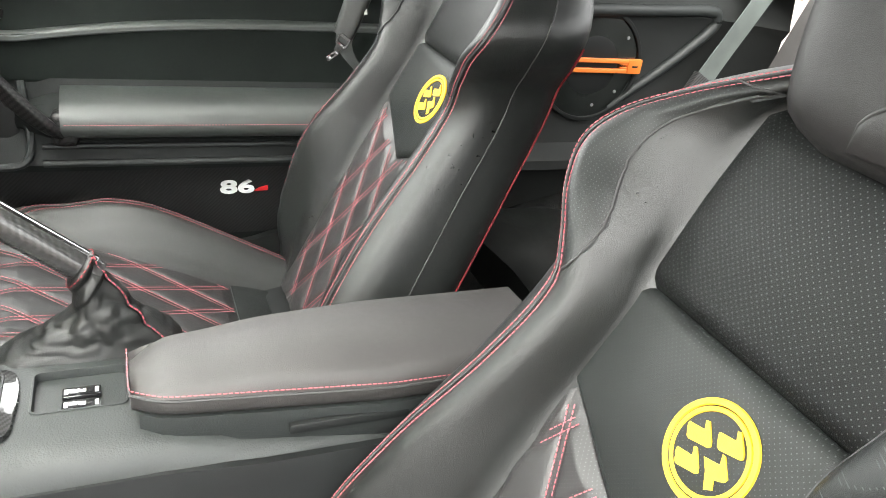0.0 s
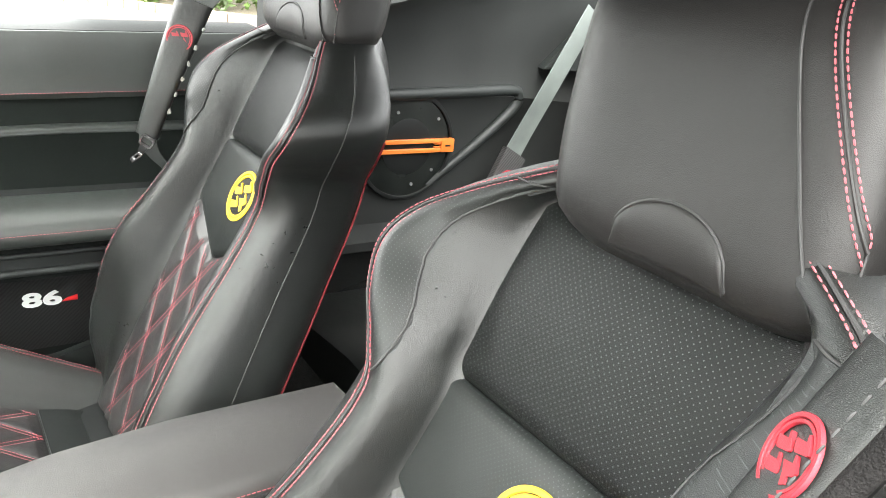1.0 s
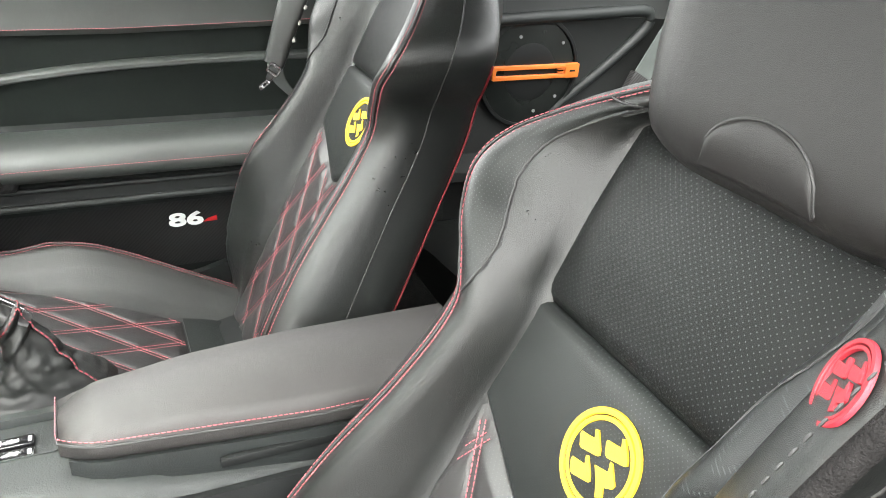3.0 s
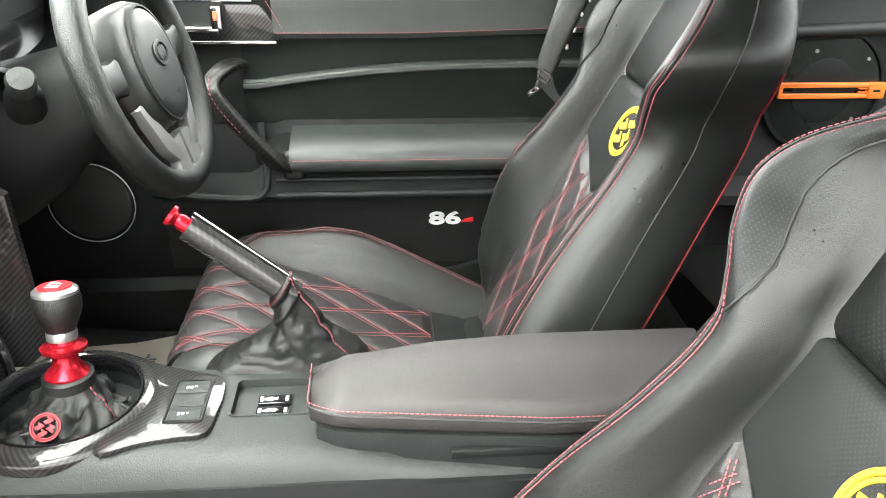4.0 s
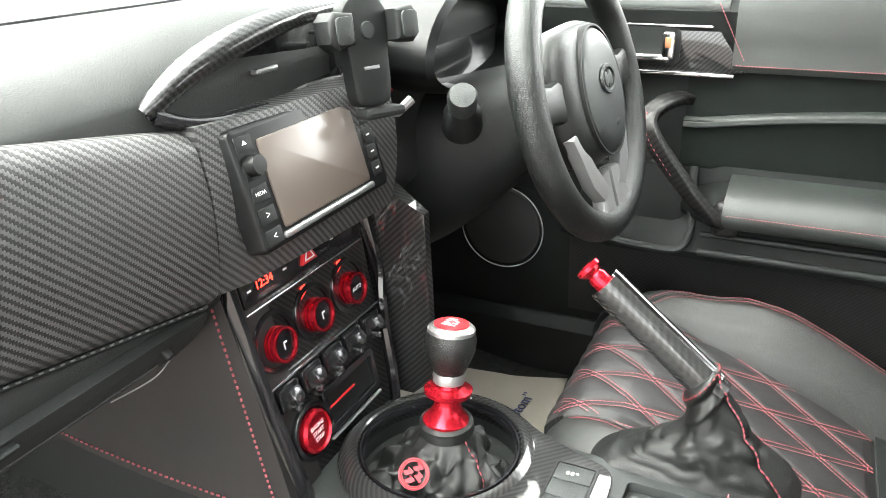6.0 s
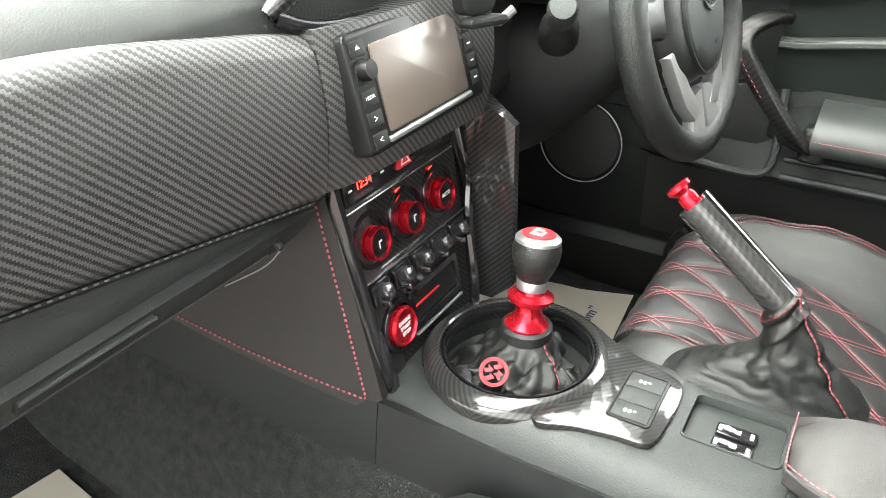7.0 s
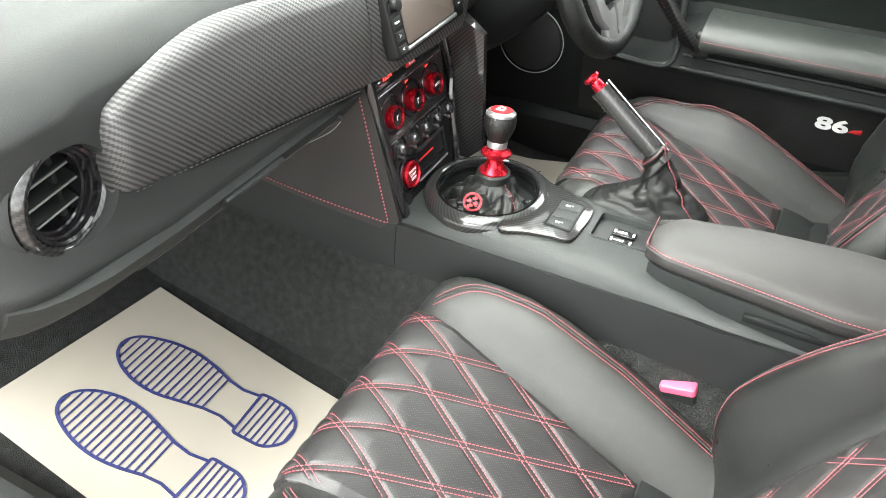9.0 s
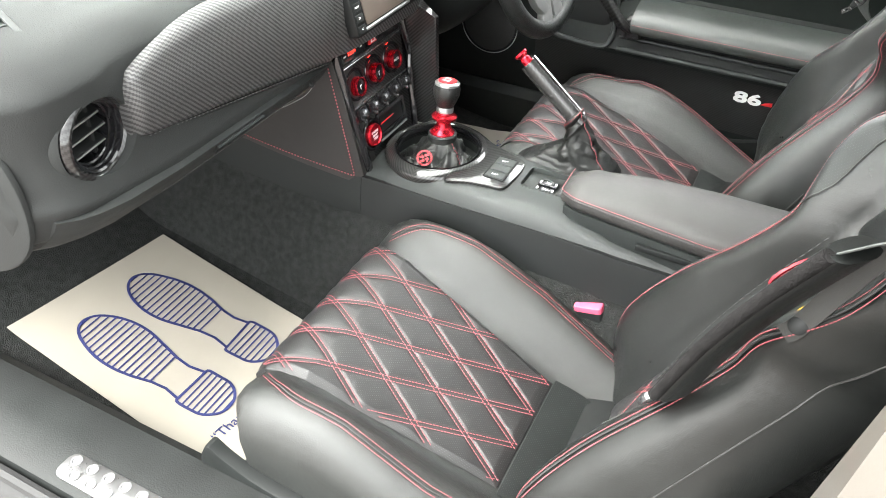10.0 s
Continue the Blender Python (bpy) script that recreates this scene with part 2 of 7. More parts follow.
LEAF = surface("hedge_leaves", (0.055, 0.095, 0.018), 0.5, vary=0.6, wear=3, grain=30)
LEAF_RED = surface("rusty_leaves", (0.22, 0.09, 0.04), 0.6, vary=0.5, wear=3)
EARTH = surface("verge_earth", (0.06, 0.05, 0.03), 0.9, grain=40, relief=0.8, depth=0.02)
GLASS, gn, gl, gp = nodes_of("window_glass")
gp.inputs["Transmission Weight"].default_value, gp.inputs["Roughness"].default_value, gp.inputs["IOR"].default_value = 1.0, 0.0, 1.02
gp.inputs["Base Color"].default_value = (0.93, 0.97, 0.95, 1)


# ---- building helpers ----
def make(name, verts, faces, mat, parent=None, label="", smooth=True, uvs=None, sharp=38):
    """One mesh object. Flat coordinates are laid by the faces' main directions, in metres, unless given per vertex."""
    me = bpy.data.meshes.new(name)
    me.from_pydata([tuple(v) for v in verts], [], [tuple(f) for f in faces])
    me.validate()
    bm = bmesh.new()
    bm.from_mesh(me)
    bmesh.ops.recalc_face_normals(bm, faces=bm.faces)
    uv = bm.loops.layers.uv.new("flat")
    for f in bm.faces:
        ax = max(range(3), key=lambda i: abs(f.normal[i]))
        i, j = ((1, 2), (0, 2), (0, 1))[ax]
        for lp in f.loops:
            lp[uv].uv = uvs[lp.vert.index] if uvs else (lp.vert.co[i], lp.vert.co[j])
    bm.to_mesh(me)
    bm.free()
    if smooth:
        me.shade_smooth()
        me.set_sharp_from_angle(angle=radians(sharp))
    me.materials.append(mat)
    ob = new(name, me)
    if parent is not None:
        ob.parent = parent
        ob.matrix_parent_inverse = Matrix.Translation(parent.location).inverted() if parent.type == "EMPTY" else Matrix()
    if label:
        ob["label"] = label
    return ob


def thing(name, at, label, category, group="", kind=""):
    e = new(name)
    e.location = at
    e.empty_display_size = 0.05
    return tagged(e, label, category, group, kind)


def join(*parts):
    """Several (verts, faces) lists as one."""
    vs, fs = [], []
    for v, f in parts:
        k = len(vs)
        vs += list(v)
        fs += [tuple(i + k for i in q) for q in f]
    return vs, fs


def moved(part, m):
    return [m @ Vector(v) for v in part[0]], part[1]


def loft(rings, closed=True, caps=True):
    """Skin over rings of equal length."""
    k = len(rings[0])
    vs = [Vector(p) for r in rings for p in r]
    fs = []
    for i in range(len(rings) - 1):
        for j in range(k if closed else k - 1):
            a, b = i * k + j, i * k + (j + 1) % k
            fs.append((a, b, b + k, a + k))
    if caps and closed:
        fs.append(tuple(range(k - 1, -1, -1)))
        fs.append(tuple(range((len(rings) - 1) * k, len(rings) * k)))
    return vs, fs


def curve(pts, n, closed=False):
    """Smooth line through points, n samples."""
    p = [Vector(q) for q in pts]
    k = len(p)
    out = []
    spans = k if closed else k - 1
    for s in range(n):
        t = s / n * spans if closed else s / (n - 1) * spans
        i = min(int(t), spans - 1)
        f = t - i
        g = (lambda q: p[q % k]) if closed else (lambda q: p[max(0, min(k - 1, q))])
        a, b, c, d = g(i - 1), g(i), g(i + 1), g(i + 2)
        out.append(0.5 * ((2 * b) + (c - a) * f + (2 * a - 5 * b + 4 * c - d) * f * f + (3 * b - a - 3 * c + d) * f ** 3))
    return out


def frames(path, up=(0, 0, 1)):
    res = []
    for i, p in enumerate(path):
        t = (path[min(i + 1, len(path) - 1)] - path[max(i - 1, 0)]).normalized()
        side = t.cross(Vector(up))
        if side.length < 1e-4:
            side = t.cross(Vector((1, 0, 0)))
        side.normalize()
        res.append((p, side, side.cross(t).normalized()))
    return res


def tube(path, r, n=8, up=(0, 0, 1), flat=1.0, closed=False):
    """A round (or flattened) rod along points; r: a radius or a function of 0..1."""
    path = [Vector(p) for p in path]
    rings = []
    if closed:
        path = path + [path[0]]
    fr = frames(path, up)
    if closed:
        t = (path[1] - path[-2]).normalized()
        s = t.cross(Vector(up)).normalized()
        fr[0] = fr[-1] = (path[0], s, s.cross(t).normalized())
    for i, (p, s, u) in enumerate(fr):
        rr = r(i / (len(path) - 1)) if callable(r) else r
        rings.append([p + s * rr * math.cos(a) + u * rr * flat * math.sin(a) for a in [2 * math.pi * k / n for k in range(n)]])
    return loft(rings, True, not closed)


def strap(path, width, thick, side):
    """A flat band along points; side: its width's direction or one for each point."""
    path = [Vector(p) for p in path]
    rings = []
    for i, p in enumerate(path):
        t = (path[min(i + 1, len(path) - 1)] - path[max(i - 1, 0)]).normalized()
        s = Vector(side[i] if isinstance(side, list) else side)
        s = (s - t * s.dot(t)).normalized()
        u = t.cross(s)
        w, h = width / 2, thick / 2
        rings.append([p + s * a + u * b for a, b in ((-w, 0), (-w * 0.96, -h), (w * 0.96, -h), (w, 0), (w * 0.96, h), (-w * 0.96, h))])
    return loft(rings)


def disc(profile, n=32):
    """Turned body about z from (radius, height) pairs."""
    rings = [[(r * math.cos(a), r * math.sin(a), z) for a in [2 * math.pi * k / n for k in range(n)]] for r, z in profile]
    return loft(rings)


def slab(outline, depth, bevel=0.0, seg=2):
    """A plate in the xy plane from an outline, from z=0 up to depth, its upper edge rounded."""
    o = [Vector((p[0], p[1], 0)) for p in outline]

    def inset(d):
        res = []
        k = len(o)
        for i in range(k):
            a, b = (o[i] - o[i - 1]).normalized(), (o[(i + 1) % k] - o[i]).normalized()
            na, nb = Vector((-a.y, a.x, 0)), Vector((-b.y, b.x, 0))
            q = na + nb
            q = q / max(0.3, q.length_squared / 2) if q.length > 1e-5 else na
            res.append(o[i] + q * d)
        return res
    area = sum(o[i - 1].x * o[i].y - o[i].x * o[i - 1].y for i in range(len(o)))
    sg = 1 if area > 0 else -1
    rings = [[(p.x, p.y, 0) for p in o]]
    if bevel:
        for k in range(seg + 1):
            a = math.pi / 2 * k / seg
            rings.append([(p.x, p.y, depth - bevel + bevel * math.sin(a)) for p in inset(sg * bevel * (1 - math.cos(a)))])
    else:
        rings.append([(p.x, p.y, depth) for p in o])
    return loft(rings)


def round_rect(w, h, r, n=4):
    pts = []
    for cx, cy, a0 in ((w / 2 - r, h / 2 - r, 0), (-w / 2 + r, h / 2 - r, 90), (-w / 2 + r, -h / 2 + r, 180), (w / 2 - r, -h / 2 + r, 270)):
        for k in range(n + 1):
            a = radians(a0 + 90 * k / n)
            pts.append((cx + r * math.cos(a), cy + r * math.sin(a)))
    return pts


def ellipse(w, h, n=32):
    return [(w / 2 * math.cos(2 * math.pi * k / n), h / 2 * math.sin(2 * math.pi * k / n)) for k in range(n)]


def block(w, d, h, r=0.003):
    """A box with rounded upright and upper edges, base at z=0."""
    return slab(round_rect(w, d, min(r * 1.5, w / 2.1, d / 2.1), 3), h, min(r, h / 2.1))


def ring_plate(outer, inner, depth, bevel=0.001):
    """A flat frame between two outlines of equal length, rounded on top."""
    k = len(outer)
    lerp = lambda f: [Vector((a[0], a[1], 0)).lerp(Vector((b[0], b[1], 0)), f) for a, b in zip(outer, inner)]
    rows = [(0, 0), (0, depth - bevel), (0.12, depth), (0.88, depth), (1, depth - bevel), (1, 0)]
    rings = [[(p.x, p.y, z) for p in lerp(f)] for f, z in rows]
    v, f = loft(rings, True, False)
    n = len(rings)
    for j in range(k):
        f.append(((n - 1) * k + j, (n - 1) * k + (j + 1) % k, (j + 1) % k, j))
    return v, f


def basis(at, normal, up=(0, 0, 1)):
    """Local z along normal, local y towards up."""
    z = Vector(normal).normalized()
    x = Vector(up).cross(z).normalized()
    y = z.cross(x)
    m = Matrix((x, y, z)).transposed().to_4x4()
    m.translation = Vector(at)
    return m


STITCH_FACES = [(0, 1 + (i + 1) % 4, 1 + i) for i in range(4)] + [(1 + i, 1 + (i + 1) % 4, 5 + (i + 1) % 4, 5 + i) for i in range(4)] + [(9, 5 + i, 5 + (i + 1) % 4) for i in range(4)]


def stitches(path, length=0.0046, gap=0.0009, r=0.00066):
    """Short threads along a line."""
    path = [Vector(p) for p in path]
    dist = [0.0]
    for a, b in zip(path, path[1:]):
        dist.append(dist[-1] + (b - a).length)

    def at(s):
        for i in range(len(path) - 1):
            if dist[i + 1] >= s or i == len(path) - 2:
                f = (s - dist[i]) / max(1e-9, dist[i + 1] - dist[i])
                return path[i].lerp(path[i + 1], min(1, f))
    out = []
    s = 0.0
    while s + length < dist[-1]:
        a, b = at(s), at(s + length)
        t = (b - a).normalized()
        u = t.orthogonal().normalized()
        w = t.cross(u)
        p, q = a.lerp(b, 0.18), a.lerp(b, 0.82)
        ring = [d * r for d in (u, w, -u, -w)]
        out.append(([a] + [p + d for d in ring] + [q + d for d in ring] + [b], STITCH_FACES))
        s += length + gap
    return join(*out)


def written(text, size, m, mat, name, parent, label, depth=0.0004, bold=0.0):
    cu = bpy.data.curves.new(name, "FONT")
    cu.body, cu.size, cu.extrude, cu.align_x, cu.align_y = text, size, depth, "CENTER", "CENTER"
    cu.resolution_u, cu.offset = 3, bold
    tmp = new("tmp", cu)
    me = bpy.data.meshes.new_from_object(tmp)
    bpy.data.objects.remove(tmp)
    vs, fs = [m @ v.co for v in me.vertices], [tuple(p.vertices) for p in me.polygons]
    return make(name, vs, fs, mat, parent, label, smooth=False)


def cut(ob, part):
    """Takes a closed body out of a mesh object for good."""
    tool = make("tool", *part, PLASTIC_DARK)
    mod = ob.modifiers.new("cut", "BOOLEAN")
    mod.operation, mod.solver, mod.object = "DIFFERENCE", "EXACT", tool
    bpy.context.view_layer.update()
    me = bpy.data.meshes.new_from_object(ob.evaluated_get(bpy.context.evaluated_depsgraph_get()))
    ob.modifiers.clear()
    ob.data = me
    me.shade_smooth()
    me.set_sharp_from_angle(angle=radians(45))
    bpy.data.objects.remove(tool)


def turned_uv(profile, n, radius):
    """Flat coordinates of a turned body: along its rim and along its profile."""
    s, out = 0.0, []
    for i, p in enumerate(profile):
        if i:
            s += math.hypot(p[0] - profile[i - 1][0], p[1] - profile[i - 1][1])
        out += [((k if k <= n / 2 else n - k) * 2 * math.pi * radius / n, s) for k in range(n)]
    return out


# ---- seats ----
SEAT_X = -0.388


def face_y(z):
    return -0.475 - 0.49 * z


def table(rows, z):
    """Smooth value between rows that begin with a height."""
    k = 0
    while k < len(rows) - 2 and z > rows[k + 1][0]:
        k += 1
    p, q = rows[k], rows[k + 1]
    o, r = rows[max(0, k - 1)], rows[min(len(rows) - 1, k + 2)]
    d = q[0] - p[0]
    f = max(0.0, min(1.0, (z - p[0]) / d))
    res = []
    for a, b, c, e in zip(o[1:], p[1:], q[1:], r[1:]):
        m0, m1 = d * (c - a) / (q[0] - o[0]), d * (e - b) / (r[0] - p[0])
        res.append((2 * f ** 3 - 3 * f * f + 1) * b + (f ** 3 - 2 * f * f + f) * m0 + (3 * f * f - 2 * f ** 3) * c + (f ** 3 - f * f) * m1)
    return res


def ease(a, b, v):
    t = max(0.0, min(1.0, (v - a) / (b - a)))
    return t * t * (3 - 2 * t)


# height; ridge half width, ridge height, outer half width, rear depth
BACK = [
    (0.04, 0.195, 0.030, 0.232, 0.072), (0.12, 0.208, 0.050, 0.246, 0.086), (0.19, 0.213, 0.090, 0.254, 0.092), (0.25, 0.214, 0.106, 0.256, 0.094), (0.36, 0.194, 0.100, 0.238, 0.098),
    (0.46, 0.172, 0.077, 0.220, 0.098), (0.535, 0.164, 0.068, 0.212, 0.094), (0.575, 0.180, 0.077, 0.214, 0.091), (0.61, 0.206, 0.083, 0.234, 0.088), (0.645, 0.226, 0.078, 0.247, 0.083),
    (0.675, 0.214, 0.066, 0.238, 0.078), (0.705, 0.172, 0.052, 0.204, 0.070), (0.730, 0.125, 0.042, 0.160, 0.062), (0.750, 0.085, 0.032, 0.118, 0.053), (0.765, 0.055, 0.020, 0.08, 0.040)]


def back_ring(z, grow=0.0):
    xr, hr, xo, rear = table(BACK, z)
    xi = min(0.129, xr * 0.735)
    flare = ease(0.545, 0.60, z) * (1 - ease(0.69, 0.72, z))
    xs, hs = xr - 0.036, hr * 0.9
    inner = Vector((xi + (xr - xi) * 0.30, hr * 0.46)).lerp(Vector((xi + (xs - xi) * 0.55, hs * 0.55)), flare)
    outer = Vector((xr - 0.018, hr * 0.955)).lerp(Vector((xs + 0.018, hs * 1.07)), flare)
    half = [(0, 0), (xi * 0.5, 0), (xi, 0.002), tuple(inner), tuple(outer), (xr + 0.006, hr), (xo - 0.007, hr * 0.72), (xo, hr * 0.1),
            (xo - 0.004, -rear * 0.45), (xo - 0.03, -rear * 0.85), (xo * 0.55, -rear), (0, -rear)]
    pts = half + [(-x, d) for x, d in half[-2:0:-1]]
    y0 = face_y(z)
    return [(SEAT_X + x, y0 + d, z) for x, d in pts]


def pad(fn, nu, nv, back):
    """A cushion skin over a unit square with sides that run back by a vector."""
    b = Vector(back)
    top = [[Vector(fn(i / nu, j / nv)) for i in range(nu + 1)] for j in range(nv + 1)]
    vs = [p for r in top for p in r]
    w = nu + 1
    fs = [(j * w + i, j * w + i + 1, (j + 1) * w + i + 1, (j + 1) * w + i) for j in range(nv) for i in range(nu)]
    rim = [i for i in range(w)] + [j * w + nu for j in range(1, nv + 1)] + [nv * w + i for i in range(nu - 1, -1, -1)] + [j * w for j in range(nv - 1, 0, -1)]
    k = len(vs)
    vs += [vs[i] + b for i in rim]
    m = len(rim)
    fs += [(rim[i], k + i, k + (i + 1) % m, rim[(i + 1) % m]) for i in range(m)]
    fs.append(tuple(k + i for i in range(m)))
    return vs, fs


def emblem(m, size, mat, parent, name="emblem", label="embroidered round emblem"):
    """A double ring with four plain flags in it."""
    put = lambda part: ([m @ Vector(p) for p in part[0]], part[1])
    h = size / 2
    ob = make(name, *put(ring_plate(ellipse(size, size, 44), ellipse(size * 0.865, size * 0.865, 44), 0.0022)), mat, parent, label)
    make("inner_ring", *put(ring_plate(ellipse(size * 0.845, size * 0.845, 44), ellipse(size * 0.745, size * 0.745, 44), 0.0018)), mat, ob)
    flag = ((-0.68, 0.165), (-0.67, 0.10), (-0.55, -0.07), (-0.48, -0.085), (-0.07, 0.05), (-0.03, 0.10), (-0.085, 0.186), (-0.356, 0.43), (-0.42, 0.40), (-0.33, 0.255))
    last = ((-0.017, -0.105), (0.09, -0.20), (0.17, -0.27), (0.36, -0.535), (0.50, -0.42), (0.40, -0.28), (0.58, -0.17), (0.60, -0.087), (0.30, 0.18), (0.237, 0.174), (0.32, 0.0))
    for dx, dy, poly in ((0, 0, flag), (0.614, 0.262, flag), (0.122, -0.506, flag), (0, 0, last)):
        make("flag", *put(slab([((x + dx) * h, (y + dy) * h) for x, y in poly], 0.0022)), mat, ob)
    return ob


def cushion_z(x, y):
    """Height of the seat's skin; x from its middle."""
    base = 0.222 + 0.40 * (y + 0.12)
    if y > -0.10:
        base -= 0.40 * (y + 0.10) * 0.6 + max(0, y + 0.075) ** 2 * 6
    ax = abs(x)
    inner = 0.158 + 0.11 * min(0, y + 0.06)
    ridge = 0.218 - 0.16 * max(0, -0.34 - y)
    t = max(0.0, min(1.0, (ax - inner) / (ridge - inner)))
    lift = 0.080 * max(0.0, min(1.0, (-0.012 - y) / 0.20)) ** 0.75
    lift *= 1 - 0.9 * max(0, -0.19 - y)
    out = max(0.0, ax - ridge)
    return base + lift * (t * t * (3 - 2 * t)) - 14 * out * out


def quilt(a, b, px, py):
    """Depth of quilting below its pillows at flat place a, b."""
    u, v = a / px + b / py, a / px - b / py
    n = 1 / math.hypot(1 / px, 1 / py)
    d = min(abs(u - round(u)), abs(v - round(v))) * n
    return -0.0016 * math.exp(-((d - 0.0036) / 0.0022) ** 2) - 0.0036 * max(0.0, 1 - d / 0.024) ** 2


def quilt_lines(x0, x1, y0, y1, px, py, inside):
    """Pairs of stitch lines of a quilting over a field, as flat points."""
    res = []
    for sg in (1, -1):
        for k in range(-16, 17):
            for off in (-0.0036, 0.0036):
                line = []
                for i in range(121):
                    b = y0 + (y1 - y0) * i / 120
                    a = (k - sg * b / py) * px + off * math.hypot(1, px / py)
                    if x0 <= a <= x1 and inside(a, b):
                        line.append((a, b))
                    elif len(line) > 2:
                        res.append(line)
                        line = []
                    else:
                        line = []
                if len(line) > 2:
                    res.append(line)
    return res


HEAD_LEAN = 0.14


def head_w(t):
    """Half width of the head restraint, from its foot to its crown."""
    w = 0.132 - 0.008 * t ** 2
    if t > 0.80:
        w *= 1 - 0.30 * ((t - 0.80) / 0.20) ** 2.5
    if t < 0.4:
        w *= 1 - 0.07 * ((0.4 - t) / 0.4) ** 1.5
    if t < 0.12:
        w *= 1 - 0.20 * ((0.12 - t) / 0.12) ** 2
    return w


def build_seat():
    seat = thing("car_seat", (SEAT_X, -0.3, 0.02), "black leather sports seat with diamond quilting and red stitching", "car seat", "front seats")
    # cushion body
    rings = []
    ys = [-0.002, -0.007, -0.019, -0.038, -0.06, -0.09, -0.13, -0.18, -0.24, -0.30, -0.36, -0.42, -0.48, -0.55]
    for i, y in enumerate(ys):
        w = 0.246 if i > 3 else (0.185, 0.205, 0.22, 0.236)[i]
        if y < -0.34:
            w = 0.246 - (-0.34 - y) * 0.16
        row = []
        for k in range(25):
            x = -w + 2 * w * k / 24
            row.append((SEAT_X + x, y, cushion_z(x, y) - (0.075, 0.045, 0.018, 0.004)[i] if i < 4 else cushion_z(x, y)))
        right = [(SEAT_X + w + 0.018, y, cushion_z(w, y) - 0.022), (SEAT_X + w + 0.024, y, cushion_z(w, y) - 0.06), (SEAT_X + w + 0.012, y, 0.06)]
        left = [(2 * SEAT_X - p[0], p[1], p[2]) for p in reversed(right)]
        if i < 4:
            right = [(p[0] - 0.012, p[1], max(0.06, p[2] - (0.05, 0.03, 0.012, 0.003)[i])) for p in right]
            left = [(2 * SEAT_X - p[0], p[1], p[2]) for p in reversed(right)]
        rings.append(left + row + right)
    v, f = loft(rings)
    body = make("cushion", v, f, LEATHER_SOFT, seat, sharp=60)
    # quilted field of the cushion
    def half_w(y):
        return 0.168 + 0.14 * min(0, y + 0.03)
    px, py = 0.073, 0.14

    def cq(u, w):
        y = -0.405 + 0.392 * w
        x = (2 * u - 1) * half_w(y)
        edge = min(1, min(u, 1 - u) / 0.04, w / 0.04)
        z = cushion_z(x * 0.98, y) + 0.001 + 0.0085 * edge + quilt(x, y + 0.05, px, py) * edge
        return (SEAT_X + x, y, z - (max(0, y + 0.04) ** 2) * 18)
    v, f = pad(cq, 170, 190, (0, 0, -0.02))
    make("seat_insert", v, f, QUILT, seat, "diamond-quilted insert", uvs=[(p.x, p.y) for p in v], sharp=70)
    out = []
    for line in quilt_lines(-0.17, 0.17, -0.352, 0.03, px, py, lambda a, b: abs(a) < half_w(b - 0.05) - 0.004):
        pts = [(SEAT_X + a, b - 0.05, cushion_z(a * 0.98, b - 0.05) + 0.0058 - (max(0, b - 0.01) ** 2) * 18) for a, b in line]
        out.append(stitches(pts))
    v, f = join(*out)
    make("quilt_stitching", v, f, THREAD, seat, "double red stitching")
    # plain strip behind the quilting
    def rear(u, w):
        y = -0.50 + 0.092 * w
        x = (2 * u - 1) * 0.125
        return (SEAT_X + x, y, cushion_z(x, y) + 0.003 + 0.005 * math.sin(math.pi * w))
    v, f = pad(rear, 20, 12, (0, 0, -0.02))
    make("rear_strip", v, f, PERF_FINE, seat, uvs=[(p.x, p.y) for p in v])
    # seams along the bolsters
    for sg in (1, -1):
        for off, mat, nm in ((0.0, THREAD, "bolster_stitching"), (0.006, THREAD_DARK, "bolster_seam"), (0.012, THREAD, "bolster_stitching")):
            pts = []
            for i in range(60):
                y = -0.050 - 0.48 * i / 59
                x = 0.2135 - 0.035 * max(0, (y + 0.15) / 0.1) ** 2 + off - 0.16 * max(0, -0.34 - y)
                pts.append((SEAT_X + sg * x, y, cushion_z(x, y) + 0.0012))
            v, f = stitches(pts) if mat is THREAD else tube(pts, 0.0014, 6)
            make(nm, v, f, mat, seat)
    # plastic base with its side cover
    v, f = loft([[(SEAT_X + x, y, z) for x, y in [(a * 0.25, -0.03 + b) for a, b in ((-1, 0), (1, 0), (1, -0.5), (-1, -0.5))]] for z in (0.03, 0.09)])
    make("base", v, f, PLASTIC_DARK, seat)
    for sg in (1, -1):
        out = [(0.02, 0.10), (0.0, 0.155), (-0.03, 0.14), (-0.10, 0.115), (-0.25, 0.105), (-0.45, 0.12), (-0.56, 0.14), (-0.58, 0.06), (-0.3, 0.035), (-0.02, 0.04)]
        o = [(p.x, p.y) for p in curve([(a, b, 0) for a, b in out], 40, True)]
        v, f = slab(o, 0.022, 0.006)
        m = Matrix(((0, 0, sg, SEAT_X + sg * 0.262), (1, 0, 0, 0), (0, 1, 0, 0), (0, 0, 0, 1)))
        make("side_cover", [m @ Vector(p) for p in v], f, DOOR_PLASTIC, seat, "grained plastic side cover")
    # backrest
    zs = [0.04 + 0.725 * k / 44 for k in range(45)]
    rings = [[tuple(p) for p in curve(back_ring(z), 66, True)] for z in zs]
    v, f = loft(rings)
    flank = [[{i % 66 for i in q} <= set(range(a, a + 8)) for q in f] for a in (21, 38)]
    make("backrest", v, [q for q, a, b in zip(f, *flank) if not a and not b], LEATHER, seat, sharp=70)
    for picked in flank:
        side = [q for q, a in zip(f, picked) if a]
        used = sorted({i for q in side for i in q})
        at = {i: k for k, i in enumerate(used)}
